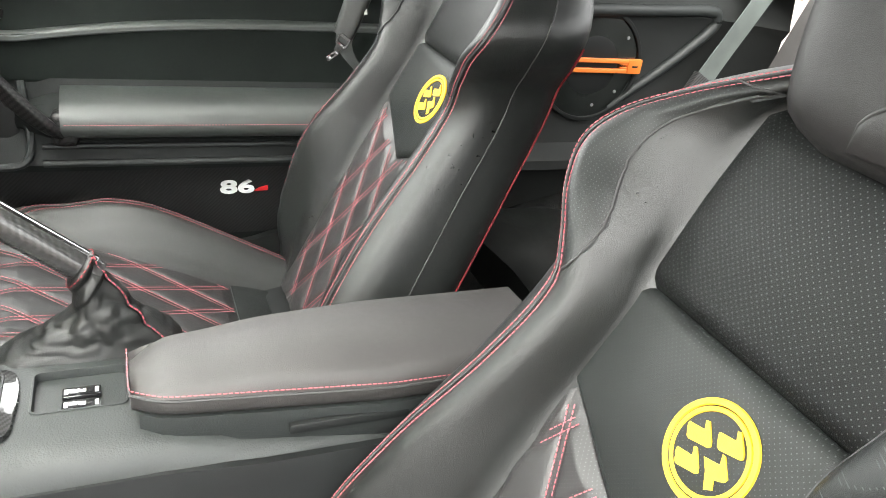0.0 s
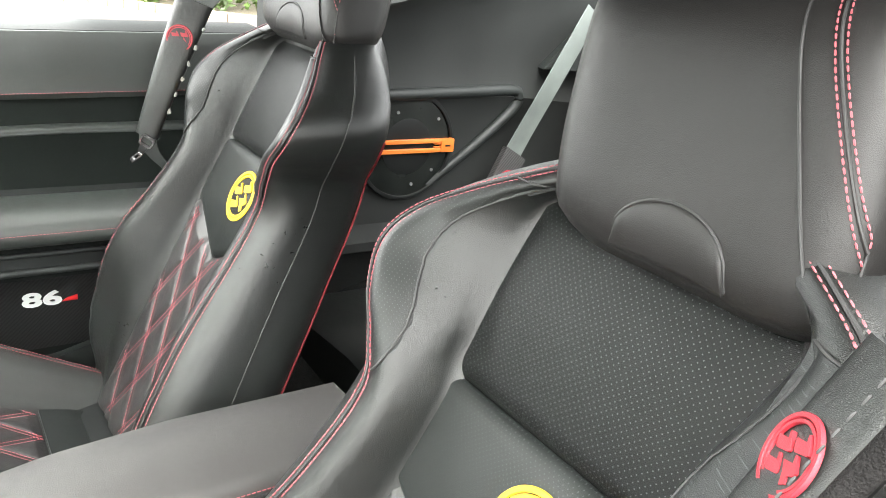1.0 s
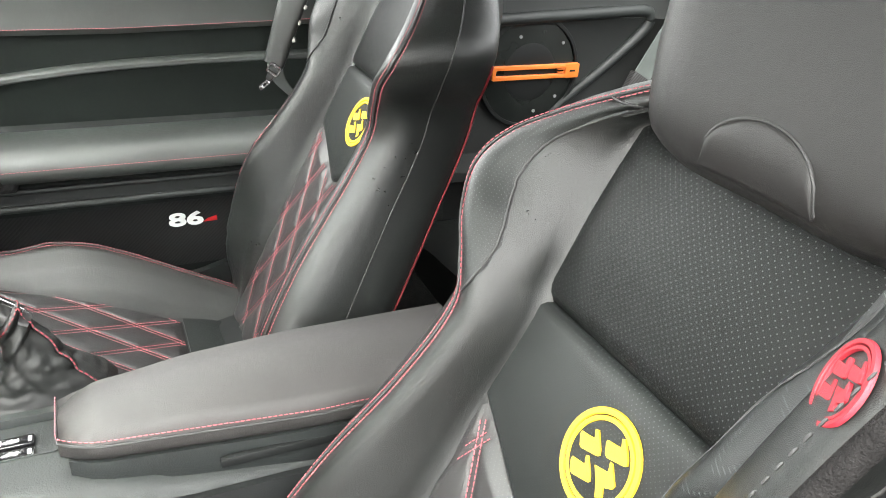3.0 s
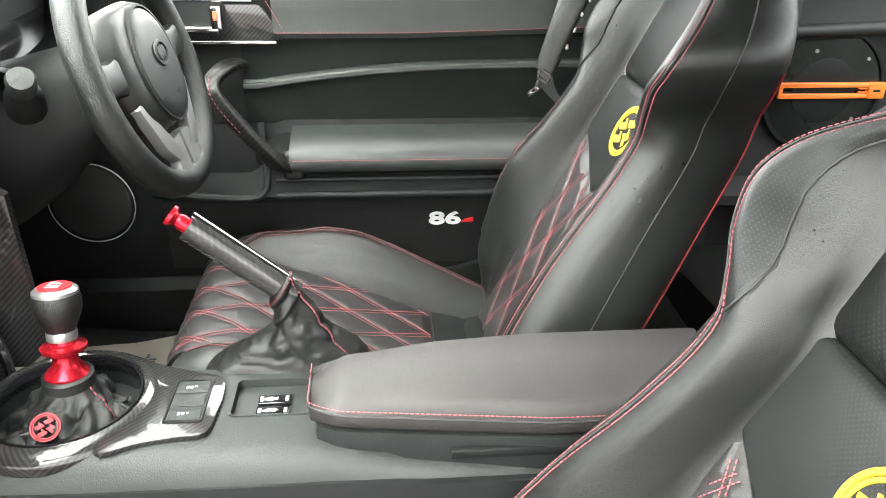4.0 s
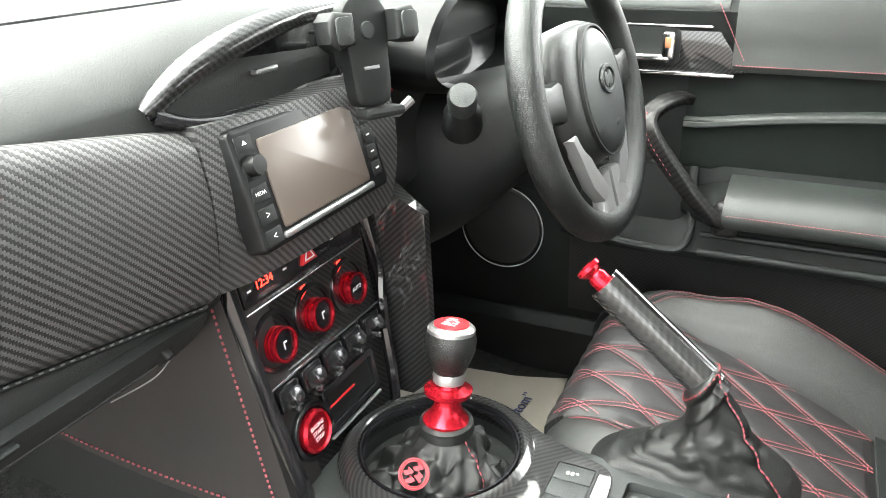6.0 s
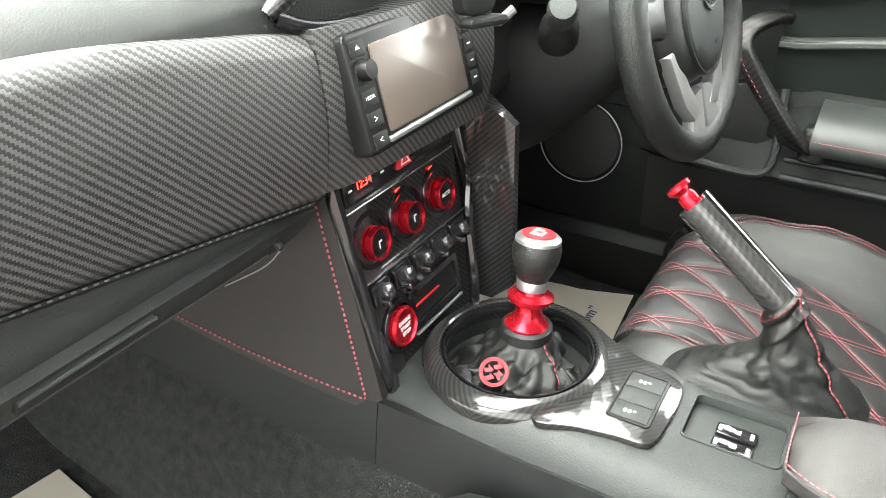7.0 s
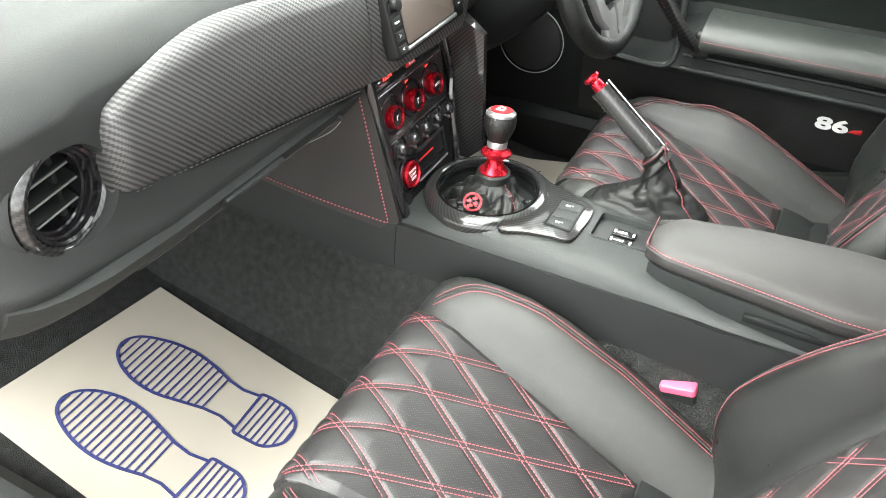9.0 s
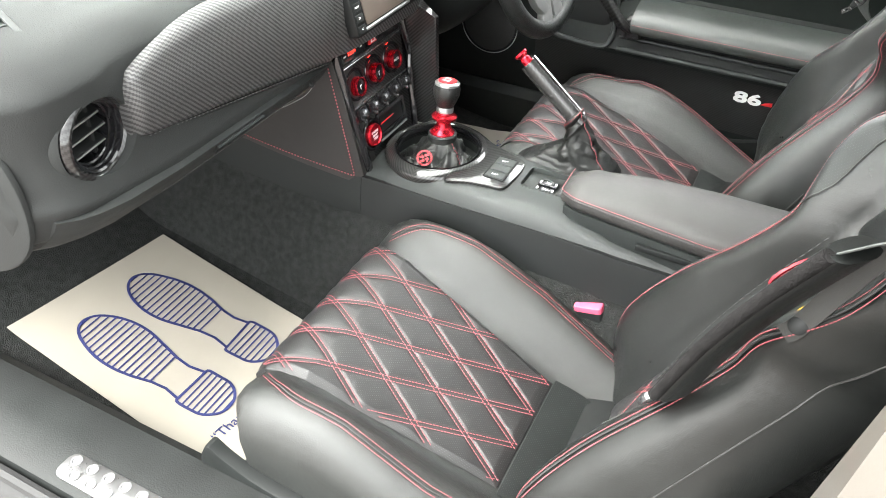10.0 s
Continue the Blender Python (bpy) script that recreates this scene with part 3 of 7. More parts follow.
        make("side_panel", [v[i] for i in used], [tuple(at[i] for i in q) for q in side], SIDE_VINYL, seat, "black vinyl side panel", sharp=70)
    slope = Vector((0, 0.9, 0.44))

    def on_face(x, z, off):
        return Vector((SEAT_X + x, face_y(z) + 0.003, z)) + slope * off

    def top_insert(u, w):
        z = 0.5495 + 0.1605 * w
        x = (2 * u - 1) * (0.150 - 0.010 * w)
        e = min(1, min(u, 1 - u) / 0.10, w / 0.08, (1 - w) / 0.2)
        puff = 0.006 * (1 - (2 * u - 1) ** 4) * math.sin(math.pi * min(1.0, w * 1.05))
        return on_face(x * 0.9, z, 0.0002 + 0.005 * math.sin(e * math.pi / 2) + puff) + Vector((x * 0.1, 0, 0))
    v, f = pad(top_insert, 30, 30, (0, -0.02, -0.01))
    make("upper_insert", v, f, PERF, seat, "perforated leather insert", uvs=[(p.x, p.z * 1.1) for p in v], sharp=70)

    def emblem_panel(u, w):
        lo = 0.395 + 0.061 * abs(2 * u - 1)
        z = lo + (0.549 - lo) * w
        x = (2 * u - 1) * 0.150
        e = min(1, min(u, 1 - u) / 0.09, w / 0.07, (1 - w) / 0.12)
        puff = 0.004 * (1 - (2 * u - 1) ** 2) * math.sin(math.pi * w)
        return on_face(x * 0.9, z, 0.0002 + 0.0065 * math.sin(e * math.pi / 2) ** 0.7 + puff) + Vector((x * 0.1, 0, 0))
    v, f = pad(emblem_panel, 40, 44, (0, -0.02, -0.01))
    make("emblem_panel", v, f, PERF_FINE, seat, uvs=[(p.x, p.z * 1.1) for p in v], sharp=70)
    bx, bz = 0.074, 0.12

    def lower_insert(u, w):
        hi = 0.394 + 0.060 * abs(2 * u - 1)
        z = 0.10 + (hi - 0.10) * w
        x = (2 * u - 1) * 0.142
        e = min(1, min(u, 1 - u) / 0.06, (1 - w) / 0.05)
        return on_face(x * 0.9, z, 0.001 + 0.0085 * e + quilt(x, z, bx, bz) * e) + Vector((x * 0.1, 0, 0))
    v, f = pad(lower_insert, 120, 150, (0, -0.02, -0.01))
    make("lower_insert", v, f, QUILT, seat, "diamond-quilted insert", uvs=[(p.x, p.z * 1.1) for p in v], sharp=70)
    out = []
    for line in quilt_lines(-0.125, 0.125, 0.11, 0.445, bx, bz, lambda a, b: b < 0.39 + 0.055 * abs(a) / 0.128):
        out.append(stitches([on_face(a * 0.9, b, 0.0058) + Vector((a * 0.1, 0, 0)) for a, b in line]))
    v, f = join(*out)
    make("back_stitching", v, f, THREAD, seat, "double red stitching")
    emblem(basis(on_face(-0.014, 0.492, 0.0094), slope), 0.081, YELLOW, seat, "emblem", "round yellow embroidered emblem")
    # seams on the wings
    for sg in (1, -1):
        for fx, fh, mat, nm in ((0.004, 1.012, THREAD, "wing_stitching"), (0.010, 0.995, THREAD_DARK, "wing_seam"), (0.016, 0.965, THREAD, "wing_stitching")):
            pts = []
            for i in range(90):
                z = 0.10 + 0.66 * i / 89
                xr, hr, xo, r = table(BACK, z)
                pts.append((SEAT_X + sg * (xr + fx), face_y(z) + hr * fh + 0.0015, z))
            v, f = stitches(pts) if mat is THREAD else tube(pts, 0.0013, 6)
            make(nm, v, f, mat, seat)
        # perforated patch on the shoulder wing, sewn in flush
        EDGE = curve([(0.546, 5.05, 0), (0.556, 4.5, 0), (0.575, 3.86, 0), (0.602, 3.52, 0), (0.645, 3.52, 0), (0.682, 3.62, 0), (0.705, 3.58, 0), (0.726, 3.36, 0)], 400)

        def edge_at(z):
            q = min(EDGE, key=lambda p: abs(p.x - z))
            return q.y

        def skin(t, z, off):
            ring = back_ring(z)
            p = curve(ring, 22 * 40, True)[int(round(t * 40)) % 880]
            return Vector((SEAT_X + sg * (p.x - SEAT_X), p.y + off, p.z + off * 0.4))

        def patch(u, w):
            z = 0.549 + 0.175 * w
            t0 = 5.15
            return skin(t0 + (edge_at(z) - t0) * u, z, 0.0012)
        v, f = pad(patch, 20, 52, (-sg * 0.002, -0.006, -0.002))
        pt = make("wing_patch", v, f, PERF_FINE, seat, uvs=[(p.x * 0.6 + p.y, p.z * 1.1) for p in v], sharp=70)
        line = [skin(edge_at(z), z, 0.0012) for z in [0.549 + 0.175 * i / 40 for i in range(41)]] + [skin(3.35 + 1.7 * i / 10, 0.724, 0.0012) for i in range(1, 11)]
        v, f = tube(line, 0.0013, 6)
        make("patch_seam", v, f, THREAD_DARK, pt)
        pts = []
        for i in range(60):
            z = 0.08 + 0.56 * i / 59
            xr, hr, xo, r = table(BACK, z)
            pts.append((SEAT_X + sg * (xo - 0.014), face_y(z) - r * 0.72, z))
        v, f = tube(pts, 0.0014, 6)
        make("piping", v, f, PIPING, seat, "red piping")
        pts = []
        for i in range(60):
            z = 0.08 + 0.65 * i / 59
            p = curve(back_ring(z), 66, True)[21]
            pts.append((SEAT_X + sg * (p.x - SEAT_X + 0.0004), p.y, z))
        v, f = tube(pts, 0.0012, 6)
        make("side_seam", v, f, THREAD_DARK, seat)
    # head restraint
    rings = []
    for k in range(25):
        t = k / 24
        z = 0.700 + 0.22 * t
        w = head_w(t)
        d = 0.058 * (1 - 0.75 * (2 * abs(t - 0.45) * 0.95) ** 5)
        d = max(d, 0.012)
        yc = -0.842 - 0.20 * (z - 0.80)
        ring = []
        for j in range(36):
            a = 2 * math.pi * j / 36
            c, s = math.cos(a), math.sin(a)
            x = w * math.copysign(abs(c) ** 0.55, c)
            y = d * math.copysign(abs(s) ** 0.75, s)
            y += 0.020 * (x / 0.13) ** 2 * (1 if s > 0 else 0.4)
            ring.append((SEAT_X + x + HEAD_LEAN * (z - 0.81), yc + y, z))
        rings.append(ring)
    v, f = loft(rings)
    head = make("head_restraint", v, f, HEAD_LEATHER, seat, "plain charcoal leather head restraint", sharp=70)
    def head_y(x, z):
        t = (z - 0.700) / 0.22
        w = head_w(t)
        d = max(0.012, 0.058 * (1 - 0.75 * (2 * abs(t - 0.45) * 0.95) ** 5))
        x -= HEAD_LEAN * (z - 0.81)
        c = min(1.0, abs(x) / w) ** (1 / 0.55)
        return -0.842 - 0.20 * (z - 0.80) + d * math.sqrt(max(0, 1 - c * c)) ** 0.75 + 0.02 * (x / 0.13) ** 2

    def tab(u, w):
        x = 0.049 * (2 * u - 1) - 0.012
        top = 0.714 + 0.042 * math.sqrt(max(0.0, 1 - (2 * u - 1) ** 2)) ** 0.8
        z = 0.711 + (top - 0.711) * w
        return Vector((SEAT_X + x, head_y(x, z) + 0.003 - 0.003 * w ** 6, z))
    v, f = pad(tab, 24, 12, (0, -0.012, 0))
    make("lower_tab", v, f, HEAD_LEATHER, head, sharp=70)
    v, f = tube([tab(i / 30, 1.0) + Vector((0, 0.0004, 0)) for i in range(31)], 0.0013, 6)
    make("seam", v, f, THREAD_DARK, head)
    for sg in (1, -1):
        v, f = tube([(SEAT_X + sg * 0.05, -0.845, 0.735), (SEAT_X + sg * 0.05, -0.85, 0.68)], 0.006, 10)
        make("post", v, f, CHROME, head)
    # seams spread towards the foot of the inner side
    for kind, shift, mat in (("plain", 0.0, THREAD_DARK), ("edge", -0.0035, THREAD), ("edge", 0.0, THREAD_DARK), ("edge", 0.0035, THREAD)):
        pts = []
        for i in range(60):
            t = 0.06 + 0.88 * i / 59
            z = 0.700 + 0.22 * t
            x = 0.108 - 0.050 * (z - 0.715) / 0.165 if kind == "plain" else 0.132 - 0.060 * max(0.0, (z - 0.745) / 0.16)
            x = HEAD_LEAN * (z - 0.81) - min(x + shift, head_w(t) * 0.955)
            pts.append((SEAT_X + x, head_y(x, z) + 0.001, z))
        v, f = stitches(pts, 0.0042, 0.0010, 0.0007) if mat is THREAD else tube(pts, 0.0011, 6)
        make("seam", v, f, mat, head)
    return seat


seat = build_seat()
DRIVER = Matrix.Translation((0.362 - SEAT_X, -0.062, 0.025)) @ Matrix.Translation(seat.location)
driver_seat = copy_thing(seat, DRIVER)
driver_seat["label"] = "black leather driver's sports seat with scuffed outer bolster"
for part in driver_seat.children:
    if part.name.startswith("head_restraint"):
        part.location.z += 0.026
for part in seat.children:
    if part.name.startswith("head_restraint"):
        part.location.x -= 0.014
# the passenger seat's outer wing is drawn in by its belt; the driver's outer bolster is crushed and creased from use
# height; how far the outer wing leans in and forward
PULL = [(0.03, 0.0, 0.0), (0.20, 0.034, 0.022), (0.535, 0.034, 0.022), (0.61, 0.050, 0.022), (0.645, 0.056, 0.022), (0.675, 0.036, 0.030), (0.705, -0.008, 0.044), (0.733, -0.052, 0.054), (0.766, -0.03, 0.03)]
WING_PARTS = ("backrest", "wing_", "piping", "side_seam", "side_panel")
for part in seat.children:
    if part.name.startswith(WING_PARTS):
        for ob in (part, *part.children):
            ob.data = ob.data.copy()
            for q in ob.data.vertices:
                k = ease(0.45, 0.78, (SEAT_X - q.co.x) / table(BACK, q.co.z)[2])
                dx, dy = table(PULL, q.co.z)
                q.co.x += dx * k
                q.co.y += dy * k
# the driver's inner wing flares forward and outward at the shoulder; height, how far out, how far forward
FLARE = [(0.03, 0.0, 0.0), (0.42, 0.0, 0.0), (0.52, 0.0, 0.0), (0.58, 0.009, 0.018), (0.63, 0.030, 0.050), (0.667, 0.042, 0.064), (0.70, 0.032, 0.054), (0.735, 0.004, 0.030), (0.766, -0.006, 0.012)]
for part in driver_seat.children:
    if part.name.startswith(WING_PARTS):
        for ob in (part, *part.children):
            ob.data = ob.data.copy()
            for q in ob.data.vertices:
                k = ease(0.45, 0.78, (SEAT_X - q.co.x) / table(BACK, q.co.z)[2])
                dx, dy = table(FLARE, q.co.z)
                q.co.x -= dx * k
                q.co.y += dy * k
                k = ease(0.12, 0.19, q.co.x - SEAT_X)
                q.co.y -= 0.045 * k * (1 - ease(0.20, 0.42, q.co.z))
                k *= ease(0.12, 0.24, q.co.z) * (1 - ease(0.40, 0.50, q.co.z))
                c = q.co * 55.0
                dent = noise.noise(Vector((c.x, c.y, c.z * 1.7))) + 0.6 * noise.noise(Vector((c.x * 2.3, c.y * 2.3, c.z * 4.0)))
                q.co.x += k * 0.0018 * dent
                q.co.y += k * 0.0025 * dent
                if part.name.startswith(("wing_stitching", "wing_seam")) and q.co.x > SEAT_X:
                    q.co.x += 0.014
                    q.co.y -= 0.007
    elif part.name.startswith(("cushion", "bolster", "seat_insert", "quilt_stitching", "rear_strip")):
        part.data = part.data.copy()
        for q in part.data.vertices:
            k = ease(0.10, 0.20, q.co.x - SEAT_X)
            q.co.z -= k * (0.036 * ease(-0.30, -0.14, q.co.y) - 0.012 * ease(-0.06, 0.0, q.co.y)) * ease(0.08, 0.16, q.co.z)
            q.co.y -= 0.016
for part in list(seat.children):
    if part.name.startswith("piping") and part.data.vertices[0].co.x < SEAT_X:
        bpy.data.objects.remove(part)
# belt guide straps on the outer shoulders
GUIDES = ((seat, -1, Vector((SEAT_X, 0, 0)), ((0.176, -0.676, 0.625), (0.180, -0.685, 0.643), (0.188, -0.7045, 0.706), (0.199, -0.722, 0.754), (0.212, -0.76, 0.785), (0.20, -0.82, 0.79), (0.17, -0.88, 0.765)), (0.35, 0.85, 0.3)),
          (driver_seat, 1, Vector((0.362, -0.062, 0.025)), ((0.238, -0.672, 0.672), (0.245, -0.682, 0.688), (0.245, -0.69, 0.71), (0.232, -0.715, 0.752), (0.19, -0.765, 0.80), (0.15, -0.82, 0.80), (0.12, -0.86, 0.765)), (0, 0.75, -0.65)))
for owner, sg, off, marks, across in GUIDES:
    marks = [Vector((off.x + sg * x, y + off.y, z + off.z)) for x, y, z in marks]
    v, f = strap(curve(marks, 26), 0.019, 0.003, across)
    g = make("belt_guide", v, f, LEATHER_SOFT, owner, "black leather belt guide strap with a press stud")
    v, f = moved(disc([(0.0088, 0.0), (0.0085, 0.0016), (0.006, 0.003), (0.0001, 0.0036)], 20), basis(marks[1] + Vector((sg * 0.002, 0.001, 0.001)), (sg * 0.85, 0.25, 0.45)))
    make("press_stud", v, f, PLASTIC_DARK, g)


# ---- the car's shell ----
def sheet(rows, thick, name, mat, parent=None, label="", down=(0, 0, -1)):
    """A panel from rows of points, given thickness along a direction."""
    d = Vector(down) * thick
    k = len(rows[0])
    rings = [[Vector(p) for p in r] + [Vector(p) + d for p in reversed(r)] for r in rows]
    v, f = loft(rings)
    return make(name, v, f, mat, parent, label, sharp=45)


# ground outside: one sheet to the horizon
v, f = loft([[(x, y, z) for x, y in ((-900, -900), (900, -900), (900, 900), (-900, 900))] for z in (-0.42, -0.30)])
tagged(make("ground", v, f, TARMAC), "pale weathered tarmac car park", "ground", kind="structure")

# floor pan of the cabin with the carpet over it, rising into the footwells
prof = [(-2.1, 0.30), (-1.6, 0.28), (-0.98, 0.12), (-0.80, 0.0), (0.0, -0.012), (0.15, -0.004), (0.30, 0.022), (0.46, 0.052), (0.58, 0.085), (0.72, 0.20), (0.82, 0.40)]
prof = [(p.x, p.y) for p in curve([(a, b, 0) for a, b in prof], 50)]
rows = []
for y, z in prof:
    row = []
    for x in (-0.655, -0.62, -0.45, -0.25, -0.215, -0.17, -0.145, -0.115, -0.05, 0.05, 0.115, 0.145, 0.17, 0.215, 0.25, 0.45, 0.66, 0.69):
        lift = 0.0
        if abs(x) < 0.22:
            lift = 0.235 * max(0, min(1, (0.215 - abs(x)) / 0.095)) ** 0.8
        row.append((x, y, z + lift))
    rows.append(row)
floor = sheet(rows, 0.03, "floor", CARPET)
tagged(floor, "charcoal carpet over the cabin floor", "floor", kind="structure")

# door sill on the open side
pts = [(-0.645, 0.02), (-0.65, 0.085), (-0.67, 0.105), (-0.73, 0.109), (-0.79, 0.108), (-0.805, 0.10), (-0.812, 0.08), (-0.815, -0.05), (-0.82, -0.12), (-0.66, -0.12)]
sill = thing("door_sill", (-0.71, 0, -0.1), "black plastic door sill with a scuff plate", "door sill", kind="structure")
v, f = loft([[(x, y, z) for x, z in pts] for y in (-0.95, -0.5, 0.0, 0.4, 0.62)])
make("sill_trim", v, f, SILL, sill)
v, f = loft([[(x, y, z) for x, z in ((-0.815, 0.070), (-0.825, 0.085), (-0.84, 0.075), (-0.875, 0.02), (-0.91, -0.10), (-0.89, -0.16), (-0.815, -0.16))] for y in (-0.95, 0.75)])
make("outer_sill", v, f, RUBBER, sill)
v, f = tube([(-0.822, y, 0.09) for y in (-0.95, -0.4, 0.2, 0.7)], 0.011, 8)
make("door_seal", v, f, RUBBER, sill)
v, f = moved(slab(round_rect(0.046, 0.36, 0.016), 0.004, 0.0015), Matrix.Translation((-0.772, 0.02, 0.1082)))
scuff = make("scuff_plate", v, f, STEEL, sill, "dimpled steel scuff plate")
for i in range(20):
    v, f = disc([(0.0001, 0.0), (0.0085, 0.0), (0.0092, 0.0016), (0.0068, 0.0018), (0.0060, 0.0003), (0.0001, 0.0002)], 20)
    make("dimple", *moved((v, f), Matrix.Translation((-0.783 if i % 2 else -0.762, 0.182 - 0.0165 * i, 0.1123))), SPOKE, scuff)

# sill under the driver's door
v, f = loft([[(-x + 0.04, y, z) for x, z in pts] for y in (-0.95, -0.5, 0.0, 0.4, 0.75)])
make("sill_trim", v, f, PLASTIC_DARK, sill)
# roof, pillars and the bodywork round the cabin
def roof_z(x, y):
    return 1.035 - 0.16 * (x / 0.6) ** 4 * 0.3 - 0.10 * max(0, (-0.9 - y)) ** 1.5 - 0.12 * max(0, y + 0.1) ** 1.4
rows = [[(x, y, roof_z(x, y)) for x in (-0.53, -0.45, -0.25, 0, 0.25, 0.45, 0.53)] for y in (-0.20, -0.4, -0.6, -0.9, -1.18)]
tagged(sheet(rows, 0.05, "ceiling", FELT, down=(0, 0, 1)), "dark cloth headlining under the roof", "ceiling", kind="structure")
shell = thing("car_body", (0, -0.5, -0.2), "dark bodywork of a two-door coupe round its cabin", "car body", kind="structure")
for sg in (1, -1):
    v, f = tube(curve([(sg * 0.53, -0.20, 1.035), (sg * 0.60, 0.26, 0.905), (sg * 0.67, 0.72, 0.72)], 12), 0.045, 10, flat=0.7)
    make("windscreen_pillar", v, f, PAINT, shell)
    v, f = tube(curve([(sg * 0.545, -0.21, 1.04), (sg * 0.55, -0.5, 1.055), (sg * 0.54, -1.0, 1.03), (sg * 0.53, -1.5, 0.985)], 12), 0.035, 10)
    make("roof_rail", v, f, PAINT, shell)
v, f = loft([[(x, y, z) for y, z in ((0.70, 0.70), (0.74, 0.72), (0.80, 0.68), (0.80, -0.1), (0.74, -0.1))] for x in (-0.72, 0.72)])
make("bulkhead", v, f, PAINT, shell)
v, f = loft([[(x, y, z) for x in (-0.53 - 0.13 * t, 0.53 + 0.13 * t) for y, z in ((-0.20 + 0.92 * t, 1.03 - 0.31 * t),)] + [(0.53 + 0.13 * t, -0.195 + 0.92 * t, 1.035 - 0.31 * t), (-0.53 - 0.13 * t, -0.195 + 0.92 * t, 1.035 - 0.31 * t)] for t in (0, 0.5, 1)])
ws = make("windscreen", v, f, GLASS, shell, "clear windscreen")
ws.visible_shadow = False

for y0, y1 in ((-0.70, -1.02),):
    v, f = loft([[(-0.745, y0 - 0.10 * max(0, z - 0.5), z), (-0.79 + 0.14 * max(0, z - 0.6), y0 - 0.10 * max(0, z - 0.5), z), (-0.82 + 0.14 * max(0, z - 0.6), y0 - 0.04 - 0.10 * max(0, z - 0.5), z), (-0.82 + 0.14 * max(0, z - 0.6), y1, z), (-0.745, y1, z)] for z in (-0.16, 0.1, 0.4, 0.62, 0.8, 1.0)])
    make("door_pillar", v, f, PAINT_PALE, shell, "pale painted door pillar")

# ---- driver's door ----
door = thing("door_1", (0.72, -0.3, 0.05), "black door card with carbon insert, armrest and red stitching", "car door", kind="structure")
# x of the card's inner face by height, its ends and layers
layers = [(0.725, 0.06), (0.715, 0.12), (0.71, 0.20), (0.705, 0.285), (0.66, 0.289), (0.655, 0.303), (0.672, 0.330), (0.668, 0.36), (0.615, 0.366), (0.607, 0.385), (0.615, 0.402), (0.655, 0.412), (0.694, 0.418), (0.705, 0.45), (0.706, 0.52), (0.700, 0.548), (0.704, 0.565), (0.702, 0.598), (0.684, 0.64), (0.672, 0.685), (0.680, 0.708), (0.70, 0.716), (0.75, 0.718), (0.77, 0.70), (0.77, 0.05)]
rings = []
for y in [0.52, 0.40, 0.2, 0.05, -0.05, -0.15, -0.22, -0.25, -0.35, -0.5, -0.65, -0.80, -0.92]:
    ring = []
    for i, (x, z) in enumerate(layers):
        if y > -0.2 and 7 <= i <= 12:
            x, z = 0.70, 0.36 + (z - 0.36) * 0.6
        if y > 0.0 and 3 <= i <= 7:
            x = 0.705
        if i in (14, 15, 16):
            z += -0.035 * max(0, min(1, (y + 0.45) / 0.3)) + 0.012 * max(0, -0.5 - y)
        if i >= 17 and i < 24:
            z += 0.03 * max(0, -0.45 - y)
        ring.append((x, y, z))
    rings.append(ring)
v, f = loft(rings)
make("door_card", v, f, DOOR_PLASTIC, door, sharp=30)
v, f = loft([[(p.x + 0.003 * (y > 0), y, p.z) for p in curve([(0.715, 0, 0.648), (0.691, 0, 0.650), (0.686, 0, 0.664), (0.679, 0, 0.676), (0.672, 0, 0.690), (0.680, 0, 0.709), (0.70, 0, 0.716), (0.715, 0, 0.716)], 18)] for y in (-0.203, -0.1, 0.0, 0.2, 0.40)])
make("upper_rail", v, f, DOOR_SKIN, door, "grained upper door rail")
v, f = loft([[(x, y, z) for x, z in ((0.7125, 0.125), (0.7065, 0.20), (0.7015, 0.278), (0.72, 0.278), (0.725, 0.125))] for y in (0.03, -0.3, -0.6, -0.88)])
make("lower_insert", v, f, CARBON_DARK, door, "dark carbon-effect lower panel")
v, f = loft([[(x, y, z + 0.03 * max(0, -0.45 - y)) for x, z in ((0.684, 0.596), (0.676, 0.606), (0.676, 0.645), (0.668, 0.686), (0.676, 0.706), (0.70, 0.712), (0.70, 0.6))] for y in (-0.215, -0.3, -0.45, -0.6, -0.75, -0.9)])
make("upper_pad", v, f, DOOR_SKIN, door, "padded leather upper door panel")
v, f = stitches([(0.6755, y, 0.607 + 0.03 * max(0, -0.45 - y)) for y in [-0.22 - 0.67 * i / 40 for i in range(41)]])
make("stitching", v, f, THREAD, door)
v, f = loft([[(p.x, y, p.z) for p in curve([(0.70, 0, 0.363), (0.625, 0, 0.364), (0.607, 0, 0.374), (0.603, 0, 0.390), (0.610, 0, 0.406), (0.630, 0, 0.419), (0.66, 0, 0.427), (0.70, 0, 0.431)], 20)] for y in (-0.235, -0.4, -0.6, -0.86)])
make("armrest", v, f, DOOR_SKIN, door, "padded leather armrest")
v, f = stitches([(0.6035, y, 0.392) for y in [-0.24 - 0.61 * i / 40 for i in range(41)]])
make("stitching", v, f, THREAD, door)
